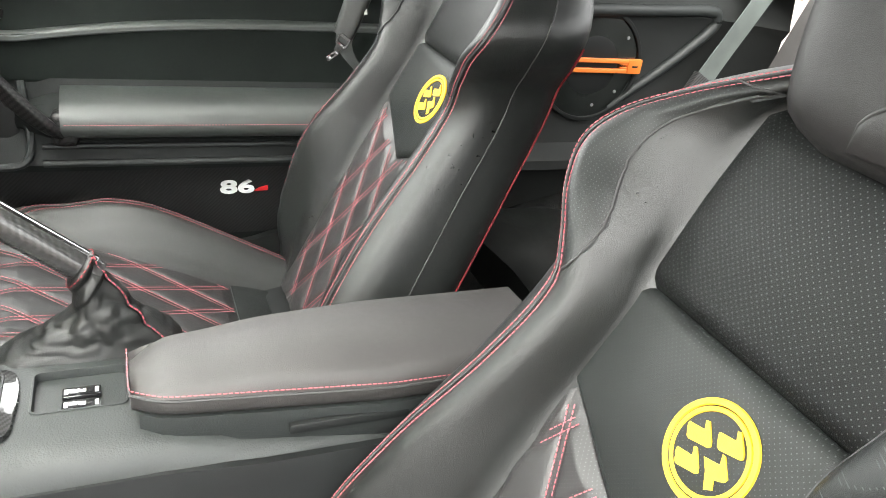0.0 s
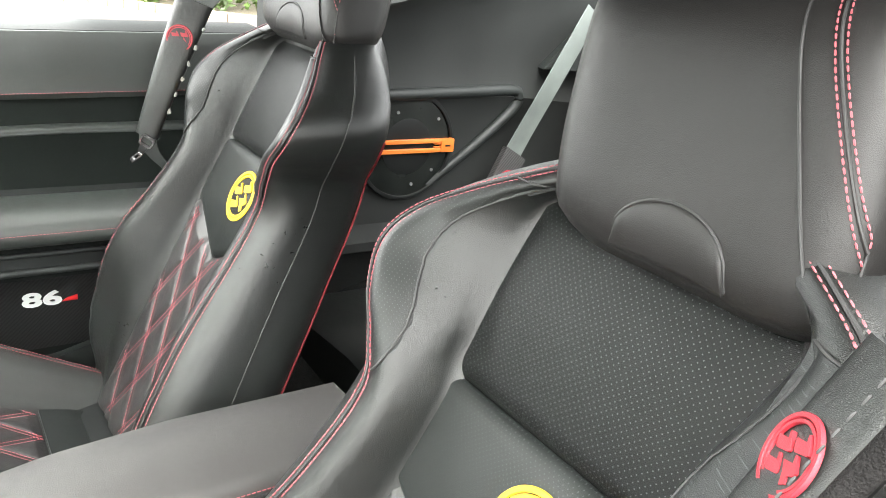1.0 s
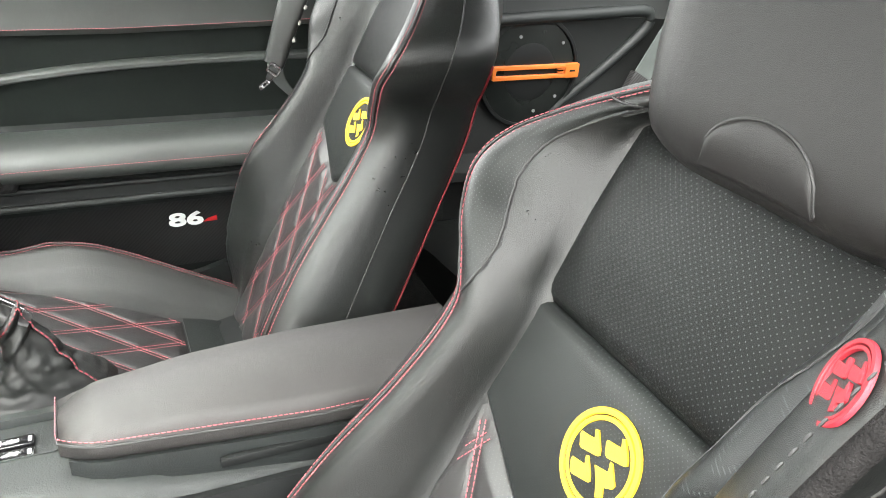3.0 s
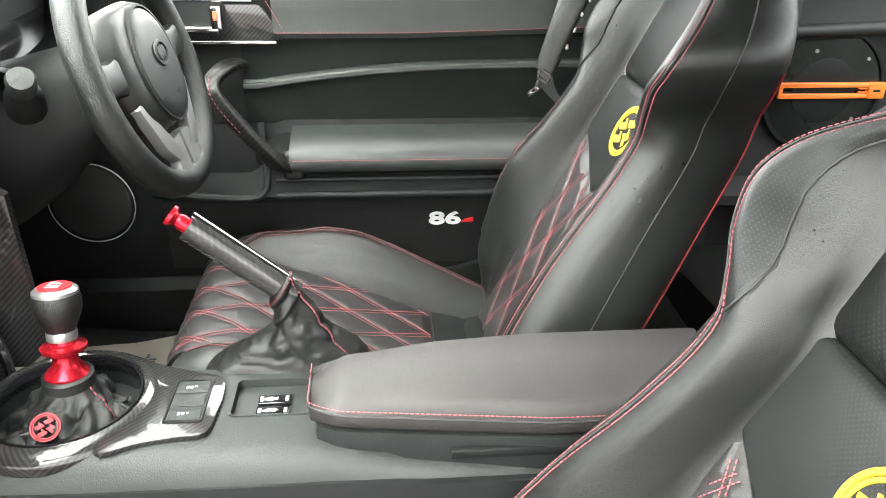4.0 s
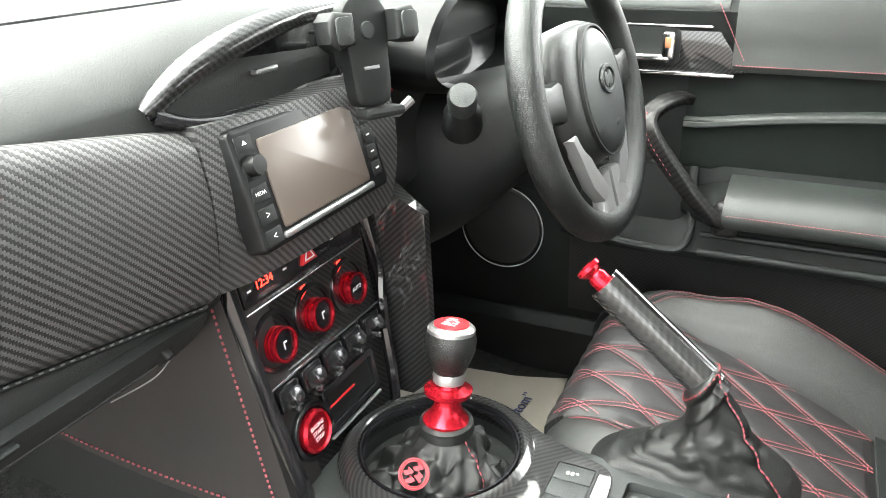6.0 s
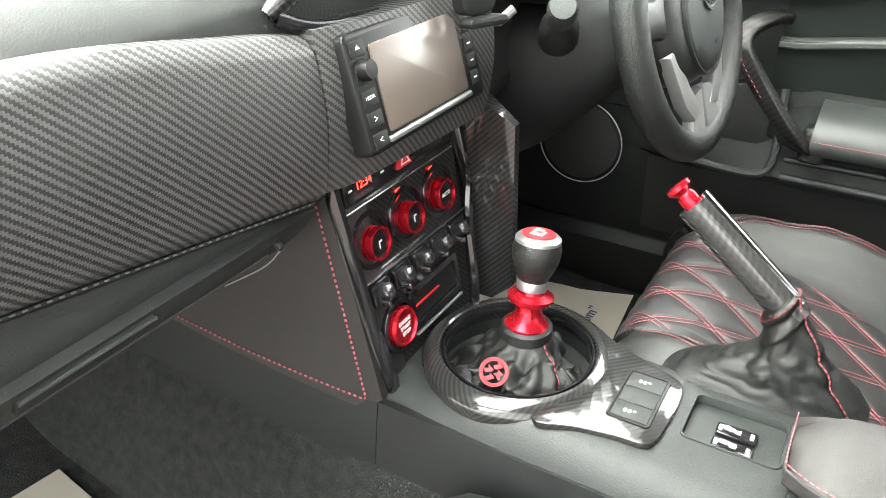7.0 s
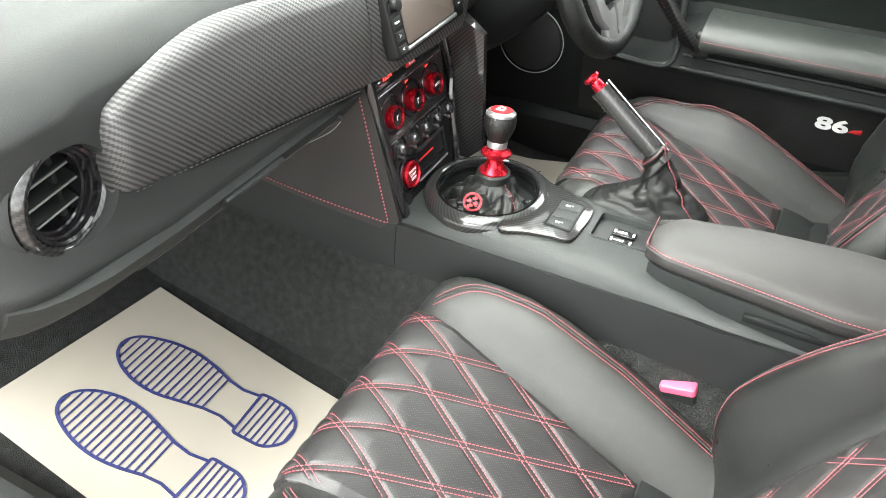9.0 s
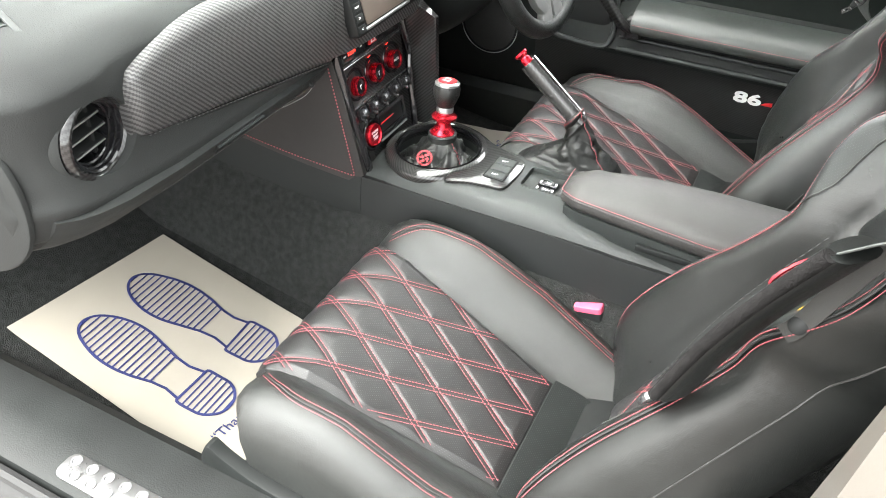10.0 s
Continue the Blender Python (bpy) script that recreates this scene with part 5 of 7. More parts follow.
# round side vent
def round_vent(at, normal):
    m = basis(at, normal) @ Matrix.Scale(1.08, 4)
    n = 72
    prof2 = [(p.x, p.y) for p in curve([(0.053, -0.012, 0), (0.0545, 0.001, 0), (0.0535, 0.008, 0), (0.0505, 0.0125, 0), (0.047, 0.0125, 0), (0.0440, 0.009, 0), (0.0425, 0.003, 0)], 22)]
    rings = [[(r * math.cos(a), r * math.sin(a), z) for a in [2 * math.pi * k / n for k in range(n)]] for r, z in prof2]
    vent = thing("air_vent", at, "round dashboard vent with a glossy carbon ring", "air vent")
    v, f = loft(rings, True, False)
    uv = [(math.atan2(p[1], p[0]) * 0.05, math.hypot(p[0], p[1]) + p[2]) for p in v]
    make("vent_ring", [m @ Vector(p) for p in v], f, CARBON_GLOSS, vent, "glossy carbon ring", uvs=uv, sharp=80)
    pod_rings = [(0.0535, -0.004), (0.056, 0.003), (0.0575, 0.0015), (0.061, -0.004), (0.065, -0.014), (0.068, -0.035)]
    v, f = loft([[(r * math.cos(a), r * math.sin(a), z) for a in [2 * math.pi * k / n for k in range(n)]] for r, z in pod_rings], True, False)
    make("pod", [m @ Vector(p) for p in v], f, DASH, vent, "soft dash bulge round the vent", sharp=80)
    steps = [(0.0432, 0.009), (0.0405, 0.0075), (0.0395, 0.003), (0.0375, 0.002), (0.0365, -0.004), (0.0345, -0.005), (0.034, -0.034)]
    v, f = loft([[(r * math.cos(a), r * math.sin(a), z) for a in [2 * math.pi * k / n for k in range(n)]] for r, z in steps], True, False)
    make("barrel", [m @ Vector(p) for p in v], f, GLOSS, vent, "stepped gloss black barrel")
    make("hollow", *moved(slab(ellipse(0.07, 0.07, 32), 0.002), m @ Matrix.Translation((0, 0, -0.034))), PLASTIC_DARK, vent)
    for k in (-1, 0, 1):
        sl = make("slat", *moved(block(0.064 - 0.011 * abs(k), 0.014, 0.0025, 0.001), m @ Matrix.Translation((0, k * 0.0185, -0.014)) @ Matrix.Rotation(radians(-68), 4, "X")), PLASTIC_DARK, vent)
        ends = [m @ Vector((x * (0.031 - 0.0055 * abs(k)), k * 0.0185 - 0.003, -0.0065)) for x in (-1, 1)]
        make("slat_edge", *tube(ends, 0.0012, 8), SPOKE, sl, "bright slat edge")
    make("divider", *moved(block(0.006, 0.07, 0.006, 0.002), m @ Matrix.Translation((0.012, 0, -0.016))), PLASTIC_DARK, vent)
    return vent
round_vent((-0.603, 0.132, 0.618), (0.17, -1.0, -0.03))
# side window demister on the dash's outer shoulder
dm = basis((-0.612, 0.245, 0.722), (-0.15, -0.12, 1.0), (0.35, 1, 0))
demist = thing("demister_vent", (-0.612, 0.245, 0.72), "small slatted demister vent on the dash shoulder", "air vent")
make("vent_frame", *moved(ring_plate(round_rect(0.062, 0.125, 0.012), round_rect(0.044, 0.104, 0.006), 0.006), dm), PLASTIC, demist)
make("vent_hollow", *moved(slab(round_rect(0.044, 0.104, 0.006), 0.0012), dm), PLASTIC_DARK, demist)
for i in range(6):
    make("slat", *moved(block(0.044, 0.004, 0.004, 0.001), dm @ Matrix.Translation((0, -0.042 + 0.0168 * i, 0.001))), PLASTIC, demist)
# end cover of the dash with its round seam
em = basis((-0.724, 0.31, 0.55), (-1, -0.1, 0.05))
make("end_cover", *moved(slab([(p.x, p.y) for p in curve([(-0.16, -0.10, 0), (0.05, -0.11, 0), (0.15, -0.05, 0), (0.165, 0.05, 0), (0.10, 0.13, 0), (-0.10, 0.15, 0), (-0.2, 0.02, 0)], 40, True)], 0.008, 0.004), em), DASH, dash)
# glovebox lid
def glove(u, w):
    x = -0.69 + 0.545 * u
    p = [(0.102, 0.524), (0.112, 0.508), (0.13, 0.488), (0.155, 0.466), (0.185, 0.448)]
    t = w * 4
    i = min(3, int(t))
    y, z = (p[i][k] + (p[i + 1][k] - p[i][k]) * (t - i) for k in (0, 1))
    k = min(1.0, u / 0.16)
    return (x, y - 0.004 * k + 0.008 * (1 - k) + 0.05 * max(0, (abs(x) - 0.645) / 0.075) ** 2, z + 0.03 * max(0, 0.35 - u) + 0.004 * (1 - k))
v, f = pad(lambda u, w: glove(u, 1 - w), 24, 12, (0, 0.03, 0.01))
lid_ob = make("glovebox_lid", v, f, DASH, dash)
v, f = tube([Vector(glove(0.26 + 0.67 * i / 40, 0.52)) + Vector((0, -0.0006, -0.0004)) for i in range(41)], 0.0013, 6)
make("lid_seam", v, f, THREAD_DARK, lid_ob)
v, f = pad(lambda u, w: Vector(glove(0.470 + 0.196 * u, 0.07 + (0.19 - 0.07 * u) * w)) + Vector((0, -0.0025, -0.0025)), 16, 4, (0, 0.006, 0.006))
make("lid_handle", v, f, PLASTIC_DARK, lid_ob, "dark recessed pull handle")
v, f = tube([Vector(glove(0.470 + 0.196 * i / 16, 0.065)) + Vector((0, -0.003, -0.003)) for i in range(17)], 0.0018, 8)
make("handle_lip", v, f, PLASTIC, lid_ob)
v, f = moved(disc([(0.004, 0.0), (0.004, 0.006), (0.003, 0.009), (0.0001, 0.0095)], 16), basis(Vector(glove(0.917, 0.25)) + Vector((0, 0.001, 0.001)), (0, -0.8, -0.5)))
make("damper_stud", v, f, PLASTIC_DARK, lid_ob)
v, f = tube(curve([Vector(glove(0.921, 0.30)) + Vector((0, -0.006, -0.004)), Vector(glove(0.908, 0.5)) + Vector((0, -0.005, -0.006)), Vector(glove(0.875, 0.78)) + Vector((0, -0.001, -0.002))], 12), 0.0007, 6)
make("damper_cord", v, f, SPOKE, lid_ob)

# ---- centre stack ----
stack = thing("centre_stack", (0, 0.1, 0.3), "gloss black and carbon centre stack with red-ringed controls", "centre stack")


def on_stack(x, z, off=0.0):
    """A place on the stack's face, and that far towards the cabin."""
    return Vector((x, 0.064 + 0.194 * (z - 0.278), z)) + STACK_N * off


STACK_N = Vector((0, -1, 0.194)).normalized()
def stack_m(x, z, off=0.0):
    return basis(on_stack(x, z, off), STACK_N)


pts = [(-0.107, 0.53), (-0.100, 0.40), (-0.086, 0.31), (-0.076, 0.285), (0.085, 0.285), (0.094, 0.31), (0.106, 0.40), (0.110, 0.53)]
rings = [[on_stack(x, z, o) for x, z in pts] for o in (-0.06, 0.0)]
v, f = loft(rings)
make("panel", v, f, CARBON_GLOSS, stack)
for sg, x0 in ((-1, -0.112), (1, 0.113)):
    g = [on_stack(x0, 0.535, 0.004), on_stack(x0 + 0.004, 0.45, 0.006), on_stack(x0 * 0.92, 0.38, 0.006), on_stack(x0 * 0.82, 0.30, 0.006), on_stack(x0 * 0.76, 0.275, 0.002)]
    v, f = tube(curve(g, 20), 0.0065, 8, flat=1.3)
    make("side_trim", v, f, GLOSS, stack)
# carbon-wrapped surround of the head unit
def surround(u, w):
    x = -0.140 + 0.262 * u
    z = 0.538 + 0.142 * w - 0.004 * u
    return (x, 0.100 - 0.007 * min(1.0, u / 0.12) - 0.020 * math.sin(math.pi * (0.15 + 0.7 * w)) - 0.012 * math.sin(math.pi * u / 2), z)
v, f = pad(surround, 24, 10, (0, 0.03, 0))
make("surround", v, f, CARBON, stack, "satin carbon surround of the head unit", uvs=[(p.x, p.z) for p in v])
# head unit
HU_N = Vector((0, -1, 0.28)).normalized()
hm = basis((-0.022, 0.069, 0.622), HU_N)
hu = make("head_unit", *moved(slab(round_rect(0.202, 0.104, 0.007), 0.02, 0.004), hm @ Matrix.Translation((0, 0, -0.012))), BEZEL, stack, "touch-screen head unit")
make("screen", *moved(slab(round_rect(0.138, 0.076, 0.003), 0.002, 0.0006), hm @ Matrix.Translation((-0.002, 0.0, 0.008))), SCREEN, hu, "dark reflective screen")
make("lower_lip", *moved(block(0.146, 0.006, 0.004, 0.0015), hm @ Matrix.Translation((-0.002, -0.0435, 0.0068))), SILVER, hu)
for i in range(5):
    kb = make("key", *moved(block(0.020, 0.0135, 0.0016, 0.0006), hm @ Matrix.Translation((-0.086, 0.038 - 0.0185 * i - (0.004 if i else 0), 0.0075))), PLASTIC_DARK, hu)
    if i in (2, 3, 4):
        written(("MEDIA", ">", "<")[i - 2], (0.0045, 0.009, 0.009)[i - 2], hm @ Matrix.Translation((-0.086, 0.038 - 0.0185 * i - 0.004, 0.0092)), WHITE, "key_lettering", kb, "small white sign", 0.0001)
    elif i == 0:
        make("key_mark", *moved(slab([(-0.003, -0.0005), (0.003, -0.0005), (0.0, 0.003)], 0.0003), hm @ Matrix.Translation((-0.086, 0.038, 0.0092))), WHITE, kb)
    if i < 4:
        kb = make("key", *moved(block(0.016, 0.0135, 0.0016, 0.0006), hm @ Matrix.Translation((0.085, 0.020 - 0.017 * i, 0.0075))), PLASTIC_DARK, hu)
        make("key_mark", *moved(block(0.006, 0.0016, 0.0003, 0.0001), hm @ Matrix.Translation((0.085, 0.020 - 0.017 * i, 0.0092))), WHITE, kb)
make("volume_knob", *moved(disc([(0.0092, 0), (0.009, 0.007), (0.008, 0.0105), (0.0001, 0.0107)], 24), hm @ Matrix.Translation((-0.086, 0.020, 0.008))), BEZEL, hu)
# hazard row and clock
row = make("display_strip", *moved(slab(round_rect(0.20, 0.034, 0.004), 0.004, 0.001), stack_m(0.003, 0.515)), GLOSS, stack)
written("12:34", 0.0118, stack_m(-0.064, 0.514, 0.0046), RED_GLOW, "clock", row, "red digital clock", 0.0002)
tri = slab([(-0.013, -0.010), (0.013, -0.010), (0.0, 0.014)], 0.004, 0.001)
make("hazard_button", *moved(tri, stack_m(0.004, 0.516, 0.004)), RED_PLASTIC, row, "red hazard button")
make("hazard_mark", *moved(ring_plate([(-0.0085, -0.0072), (0.0085, -0.0072), (0.0, 0.0088)], [(-0.006, -0.0058), (0.006, -0.0058), (0.0, 0.0058)], 0.0006, 0.0002), stack_m(0.004, 0.516, 0.0078)), WHITE, row)
for x_ in (-0.086, -0.032, 0.05):
    make("strip_mark", *moved(block(0.006, 0.002, 0.0003, 0.0001), stack_m(x_, 0.513, 0.0042)), WHITE, row)
make("warning_lamp", *moved(slab(ellipse(0.012, 0.012, 16), 0.0006), stack_m(0.072, 0.522, 0.0042)), AMBER_GLOW, row)
make("strip_line", *moved(block(0.20, 0.0022, 0.003, 0.0008), stack_m(0.003, 0.493, 0.001)), CHROME, stack)
DIAL = Matrix.Scale(0.86, 4)
for x in (-0.069, -0.004, 0.062):
    dl = make("dial", *moved(disc([(0.0208, 0.0), (0.0208, 0.0035), (0.0192, 0.004), (0.0192, 0.0052), (0.0208, 0.0057), (0.0208, 0.0085), (0.0192, 0.009), (0.0192, 0.0102), (0.0206, 0.0107), (0.0206, 0.015), (0.0200, 0.0172), (0.0174, 0.0172), (0.0168, 0.012), (0.0001, 0.013)], 36), stack_m(x, 0.452) @ DIAL), RED_METAL, stack, "red anodised dial")
    make("dial_face", *moved(disc([(0.0168, 0.0), (0.0164, 0.0015), (0.0001, 0.0018)], 28), stack_m(x, 0.452, 0.0107) @ DIAL), GLOSS, dl)
    if x > 0.05:
        written("AUTO", 0.0062, stack_m(x, 0.452, 0.0125), WHITE, "lettering", dl, "small white word", 0.0001)
    else:
        make("dial_mark", *moved(block(0.005, 0.0016, 0.0003, 0.0001), stack_m(x + 0.001, 0.454, 0.0125)), WHITE, dl)
        make("dial_mark", *moved(block(0.0014, 0.006, 0.0003, 0.0001), stack_m(x - 0.001, 0.450, 0.0125)), WHITE, dl)
    make("dial_bowl", *moved(ring_plate(ellipse(0.062, 0.062, 36), ellipse(0.05, 0.05, 36), 0.003), stack_m(x, 0.455, 0.0)), GLOSS, dl)
    make("dial_lamp", *moved(slab([(-0.007, -0.004), (0.004, 0.001), (0.0055, 0.008), (-0.002, 0.0075)], 0.0006), stack_m(x - 0.008, 0.478, 0.0012)), RED_GLOW, dl, "red indicator")
make("switch_rail", *moved(block(0.205, 0.003, 0.004, 0.001), stack_m(0.003, 0.416, 0.001)), CHROME, stack)
for i in range(5):
    x = -0.075 + 0.039 * i
    sw = make("toggle_switch", *moved(block(0.033, 0.026, 0.008, 0.003), stack_m(x, 0.400, 0.0)), GLOSS, stack, "toggle switch")
    make("toggle", *moved(slab([(-0.010, -0.005), (-0.005, -0.011), (0.005, -0.011), (0.010, -0.005), (0.009, 0.006), (-0.009, 0.006)], 0.015, 0.003), stack_m(x, 0.400, 0.005) @ Matrix.Rotation(radians(-22), 4, "X") @ Matrix.Diagonal((0.85, 0.85, 0.9, 1))), DARK_CHROME, sw, "dark chrome toggle tip")
    make("toggle_fork", *moved(block(0.005, 0.008, 0.011, 0.002), stack_m(x, 0.387, 0.004)), DARK_CHROME, sw)
tray = make("tray", *moved(ring_plate(round_rect(0.10, 0.05, 0.004), round_rect(0.086, 0.034, 0.003), 0.006), stack_m(0.02, 0.352)), GLOSS, stack)
make("tray_hollow", *moved(slab(round_rect(0.086, 0.034, 0.003), 0.0008), stack_m(0.02, 0.352, 0.0005)), PLASTIC_DARK, tray)
make("tray_edge", *moved(block(0.05, 0.002, 0.002, 0.0006), stack_m(0.0, 0.355, 0.0045)), RED_PLASTIC, tray)
make("tray_bar", *moved(block(0.10, 0.0028, 0.004, 0.001), stack_m(0.02, 0.322, 0.002)), SPOKE, stack)
sb = make("start_button", *moved(disc([(0.0225, 0.0), (0.0225, 0.010), (0.0197, 0.013), (0.0183, 0.0105), (0.0001, 0.0115)], 36), stack_m(-0.056, 0.349)), RED_METAL, stack, "red engine start button")
make("button_bezel", *moved(ring_plate(ellipse(0.062, 0.062, 36), ellipse(0.05, 0.05, 36), 0.007), stack_m(-0.056, 0.349)), GLOSS, sb)
for i, w in enumerate(("ENGINE", "START", "STOP")):
    written(w, 0.0062, stack_m(-0.056, 0.3555 - 0.0066 * i, 0.0117), WHITE, "lettering", sb, "small white words", 0.0002)
# leather knee panel and the lower side panel of the console's front
a, b, c, d = Vector((-0.112, 0.112, 0.535)), Vector((-0.104, 0.059, 0.265)), Vector((-0.142, 0.36, 0.325)), Vector((-0.132, 0.30, 0.47))


def knee(u, w):
    lo, hi = b.lerp(c, u), a.lerp(d, u)
    p = lo.lerp(hi, w)
    return p + Vector((-0.006 * math.sin(math.pi * min(1, max(0, u * 1.0))) - 0.004, 0, 0))
v, f = pad(knee, 16, 16, (0.05, 0, 0))
kn = make("knee_panel", v, f, KNEE, stack, "leather knee panel with red stitching")
line = [knee(0.065, 0.97 - 0.90 * i / 30) + Vector((-0.0015, 0, 0)) for i in range(31)] + [knee(0.075 + 0.905 * i / 30, 0.062) + Vector((-0.0015, 0, 0)) for i in range(31)]
v, f = stitches(line, 0.0042, 0.0024, 0.0012)
make("stitching", v, f, THREAD, kn)
v, f = loft([[(-0.100, 0.069, 0.296), (-0.1115, 0.069, 0.283), (-0.1245, 0.067, 0.205), (-0.06, 0.067, 0.205), (-0.06, 0.069, 0.296)], [(-0.140, 0.62, 0.350), (-0.152, 0.62, 0.318), (-0.156, 0.62, 0.205), (-0.06, 0.62, 0.205), (-0.06, 0.62, 0.350)]])
make("lower_side_panel", v, f, DOOR_PLASTIC, stack, "plain plastic lower side panel")
# carbon fin on the driver's side
v, f = loft([[(0.118, 0.135, 0.555), (0.122, 0.085, 0.552), (0.134, 0.038, 0.520), (0.130, 0.030, 0.31), (0.115, 0.05, 0.295), (0.112, 0.15, 0.295)], [(0.155, 0.135, 0.555), (0.150, 0.085, 0.552), (0.146, 0.038, 0.520), (0.142, 0.030, 0.31), (0.150, 0.05, 0.295), (0.155, 0.15, 0.295)]])
make("carbon_fin", v, f, CARBON_GLOSS, stack, "carbon side fin")

# ---- gear lever ----
gear = thing("gear_lever", (0.01, -0.055, 0.31), "gear lever with red collar and leather gaiter", "gear lever")
GX, GY = 0.006, -0.046
ringm = Matrix.Translation((0.004, -0.039, 0.316))
n = 56
prof2 = [(0.105, -0.012), (0.1065, -0.001), (0.104, 0.004), (0.098, 0.0085), (0.092, 0.0115), (0.0875, 0.0122), (0.0855, 0.0105), (0.0845, -0.012)]
rings = [[(r * math.cos(a), r * 0.985 * math.sin(a), z) for a in [2 * math.pi * k / n for k in range(n)]] for r, z in prof2]
v, f = loft(rings, True, False)
make("surround_ring", [ringm @ Vector(p) for p in v], f, CARBON_GLOSS, gear, "glossy carbon surround", uvs=turned_uv(prof2, n, 0.1))
for outer_d, inner_d, high, mt in ((0.162, 0.157, 0.0105, GLOSS), (0.1545, 0.1528, 0.006, GLOSS)):
    make("inner_rim", *moved(ring_plate([(x * 1.03, y * 1.015) for x, y in ellipse(outer_d, outer_d, 48)], [(x * 1.03, y * 1.015) for x, y in ellipse(inner_d, inner_d, 48)], high), ringm), mt, gear)
# the lever leans a little to the driver
LEAN_M = Matrix.Translation((GX, GY, 0.35)) @ Matrix.Rotation(radians(9), 4, "Y") @ Matrix.Translation((-GX, -GY, -0.35))
# gaiter with folds
rings = []
for i in range(44):
    t = i / 43
    z = 0.287 + 0.058 * t ** 1.5
    r = 0.054 * (1 - t) ** 0.75 + 0.0245
    ring = []
    for j in range(128):
        a = 2 * math.pi * j / 128
        env = math.sin(math.pi * min(1, t * 1.02)) ** 0.7
        crumple = Vector((1.7 * math.cos(a) + 0.6 * t, 1.7 * math.sin(a), 2.6 * t + 3.1))
        crumple = abs(noise.noise(crumple)) * 0.34 + abs(noise.noise(crumple * 2.3)) * 0.16 - 0.12
        fold = 1 + (crumple + 0.05 * math.sin(3 * a + 1.1 + 1.5 * t) + 0.055 * math.sin(7 * a + 4 * t) + 0.03 * math.sin(13 * a - 6 * t) - 0.10 * (1 - abs(math.sin(2 * a + 3.2 * t))) ** 4 - 0.08 * (1 - abs(math.sin(3.5 * a - 5 * t))) ** 5) * env
        dz = (0.006 * math.sin(5 * a + 7 * t) + 0.004 * math.sin(11 * a - 12 * t)) * env + 0.0022 * math.sin(26 * t) * t ** 2
        ring.append((GX - 0.008 * (1 - t) + r * fold * math.cos(a), GY + 0.008 * (1 - t) + r * fold * math.sin(a), z + dz))
    rings.append(ring)
v, f = loft(rings)
gt = make("gaiter", v, f, BOOT, gear, "creased black leather gaiter", sharp=80)
v, f = stitches([Vector(rings[i][88]) + Vector((-0.001, -0.0015, 0.001)) for i in range(44)], 0.005, 0.002, 0.0009)
make("stitching", v, f, THREAD_DEEP, gt)
emblem(basis((-0.048, -0.036, 0.326), (-0.72, -0.22, 0.66), (0.25, 0.1, 1)), 0.031, RED_EMB, gt, "gaiter_emblem", "small red embroidered emblem")
make("gaiter_collar", *moved(disc([(0.0265, -0.006), (0.0285, 0.0), (0.027, 0.005), (0.0285, 0.010), (0.027, 0.014), (0.0275, 0.018), (0.024, 0.021), (0.0001, 0.021)], 32), Matrix.Translation((GX, GY, 0.338))), BOOT, gear)
make("collar", *moved(disc([(0.024, 0.0), (0.0245, 0.006), (0.018, 0.013), (0.0135, 0.022), (0.0135, 0.028), (0.0235, 0.034), (0.0245, 0.039), (0.015, 0.043), (0.0125, 0.05), (0.0001, 0.052)], 36), LEAN_M @ Matrix.Translation((GX, GY, 0.352))), RED_METAL, gear, "red anodised reverse collar")
km = LEAN_M @ Matrix.Translation((GX, GY, 0.398))
kb = make("knob", *moved(disc([(0.0145, 0.004), (0.0155, 0.012), (0.020, 0.022), (0.0245, 0.034), (0.0255, 0.046), (0.0235, 0.0555), (0.0225, 0.0575), (0.0001, 0.058)], 36), km), KNOB, gear, "leather-wrapped knob")
make("lower_ring", *moved(disc([(0.0128, 0.0), (0.0158, 0.001), (0.0165, 0.008), (0.0152, 0.0125), (0.0001, 0.0125)], 32), km), SILVER, kb)
make("top_ring", *moved(disc([(0.0238, 0.054), (0.0236, 0.0575), (0.0205, 0.0605), (0.0178, 0.0612), (0.0001, 0.0612)], 36), km), SILVER, kb)
cap = make("cap", *moved(disc([(0.0176, 0.0605), (0.0172, 0.0625), (0.0001, 0.064)], 32), km), RED_PLASTIC, kb, "red cap with a white shift pattern")
pat = join(*[moved(block(w, h, 0.0005, 0.0001), km @ Matrix.Translation((x, y, 0.0632))) for x, y, w, h in ((-0.008, 0, 0.0016, 0.014), (-0.0027, 0, 0.0016, 0.014), (0.0027, 0, 0.0016, 0.014), (0.008, 0.002, 0.0016, 0.009), (0, 0, 0.016, 0.0016))])
make("shift_pattern", *pat, WHITE, cap)

# switch plate behind the ring
plate = thing("switch_plate", (0, -0.17, 0.315), "carbon switch plate with grey push buttons", "switch plate")
o = [(p.x, p.y) for p in curve([(-0.088, -0.098, 0), (-0.079, -0.140, 0), (-0.072, -0.175, 0), (-0.066, -0.206, 0), (-0.03, -0.213, 0), (0.01, -0.214, 0), (0.036, -0.206, 0), (0.050, -0.17, 0), (0.068, -0.125, 0), (0.080, -0.098, 0), (0.0, -0.125, 0)], 44, True)]
make("plate", *moved(slab(o, 0.006, 0.002), Matrix.Translation((0, 0, 0.319))), CARBON_GLOSS, plate)
bz = make("button_bezel", *moved(ring_plate(round_rect(0.079, 0.043, 0.004), round_rect(0.0735, 0.0375, 0.003), 0.0062), Matrix.Translation((-0.010, -0.178, 0.3205))), BEZEL, plate, "dark button bezel")
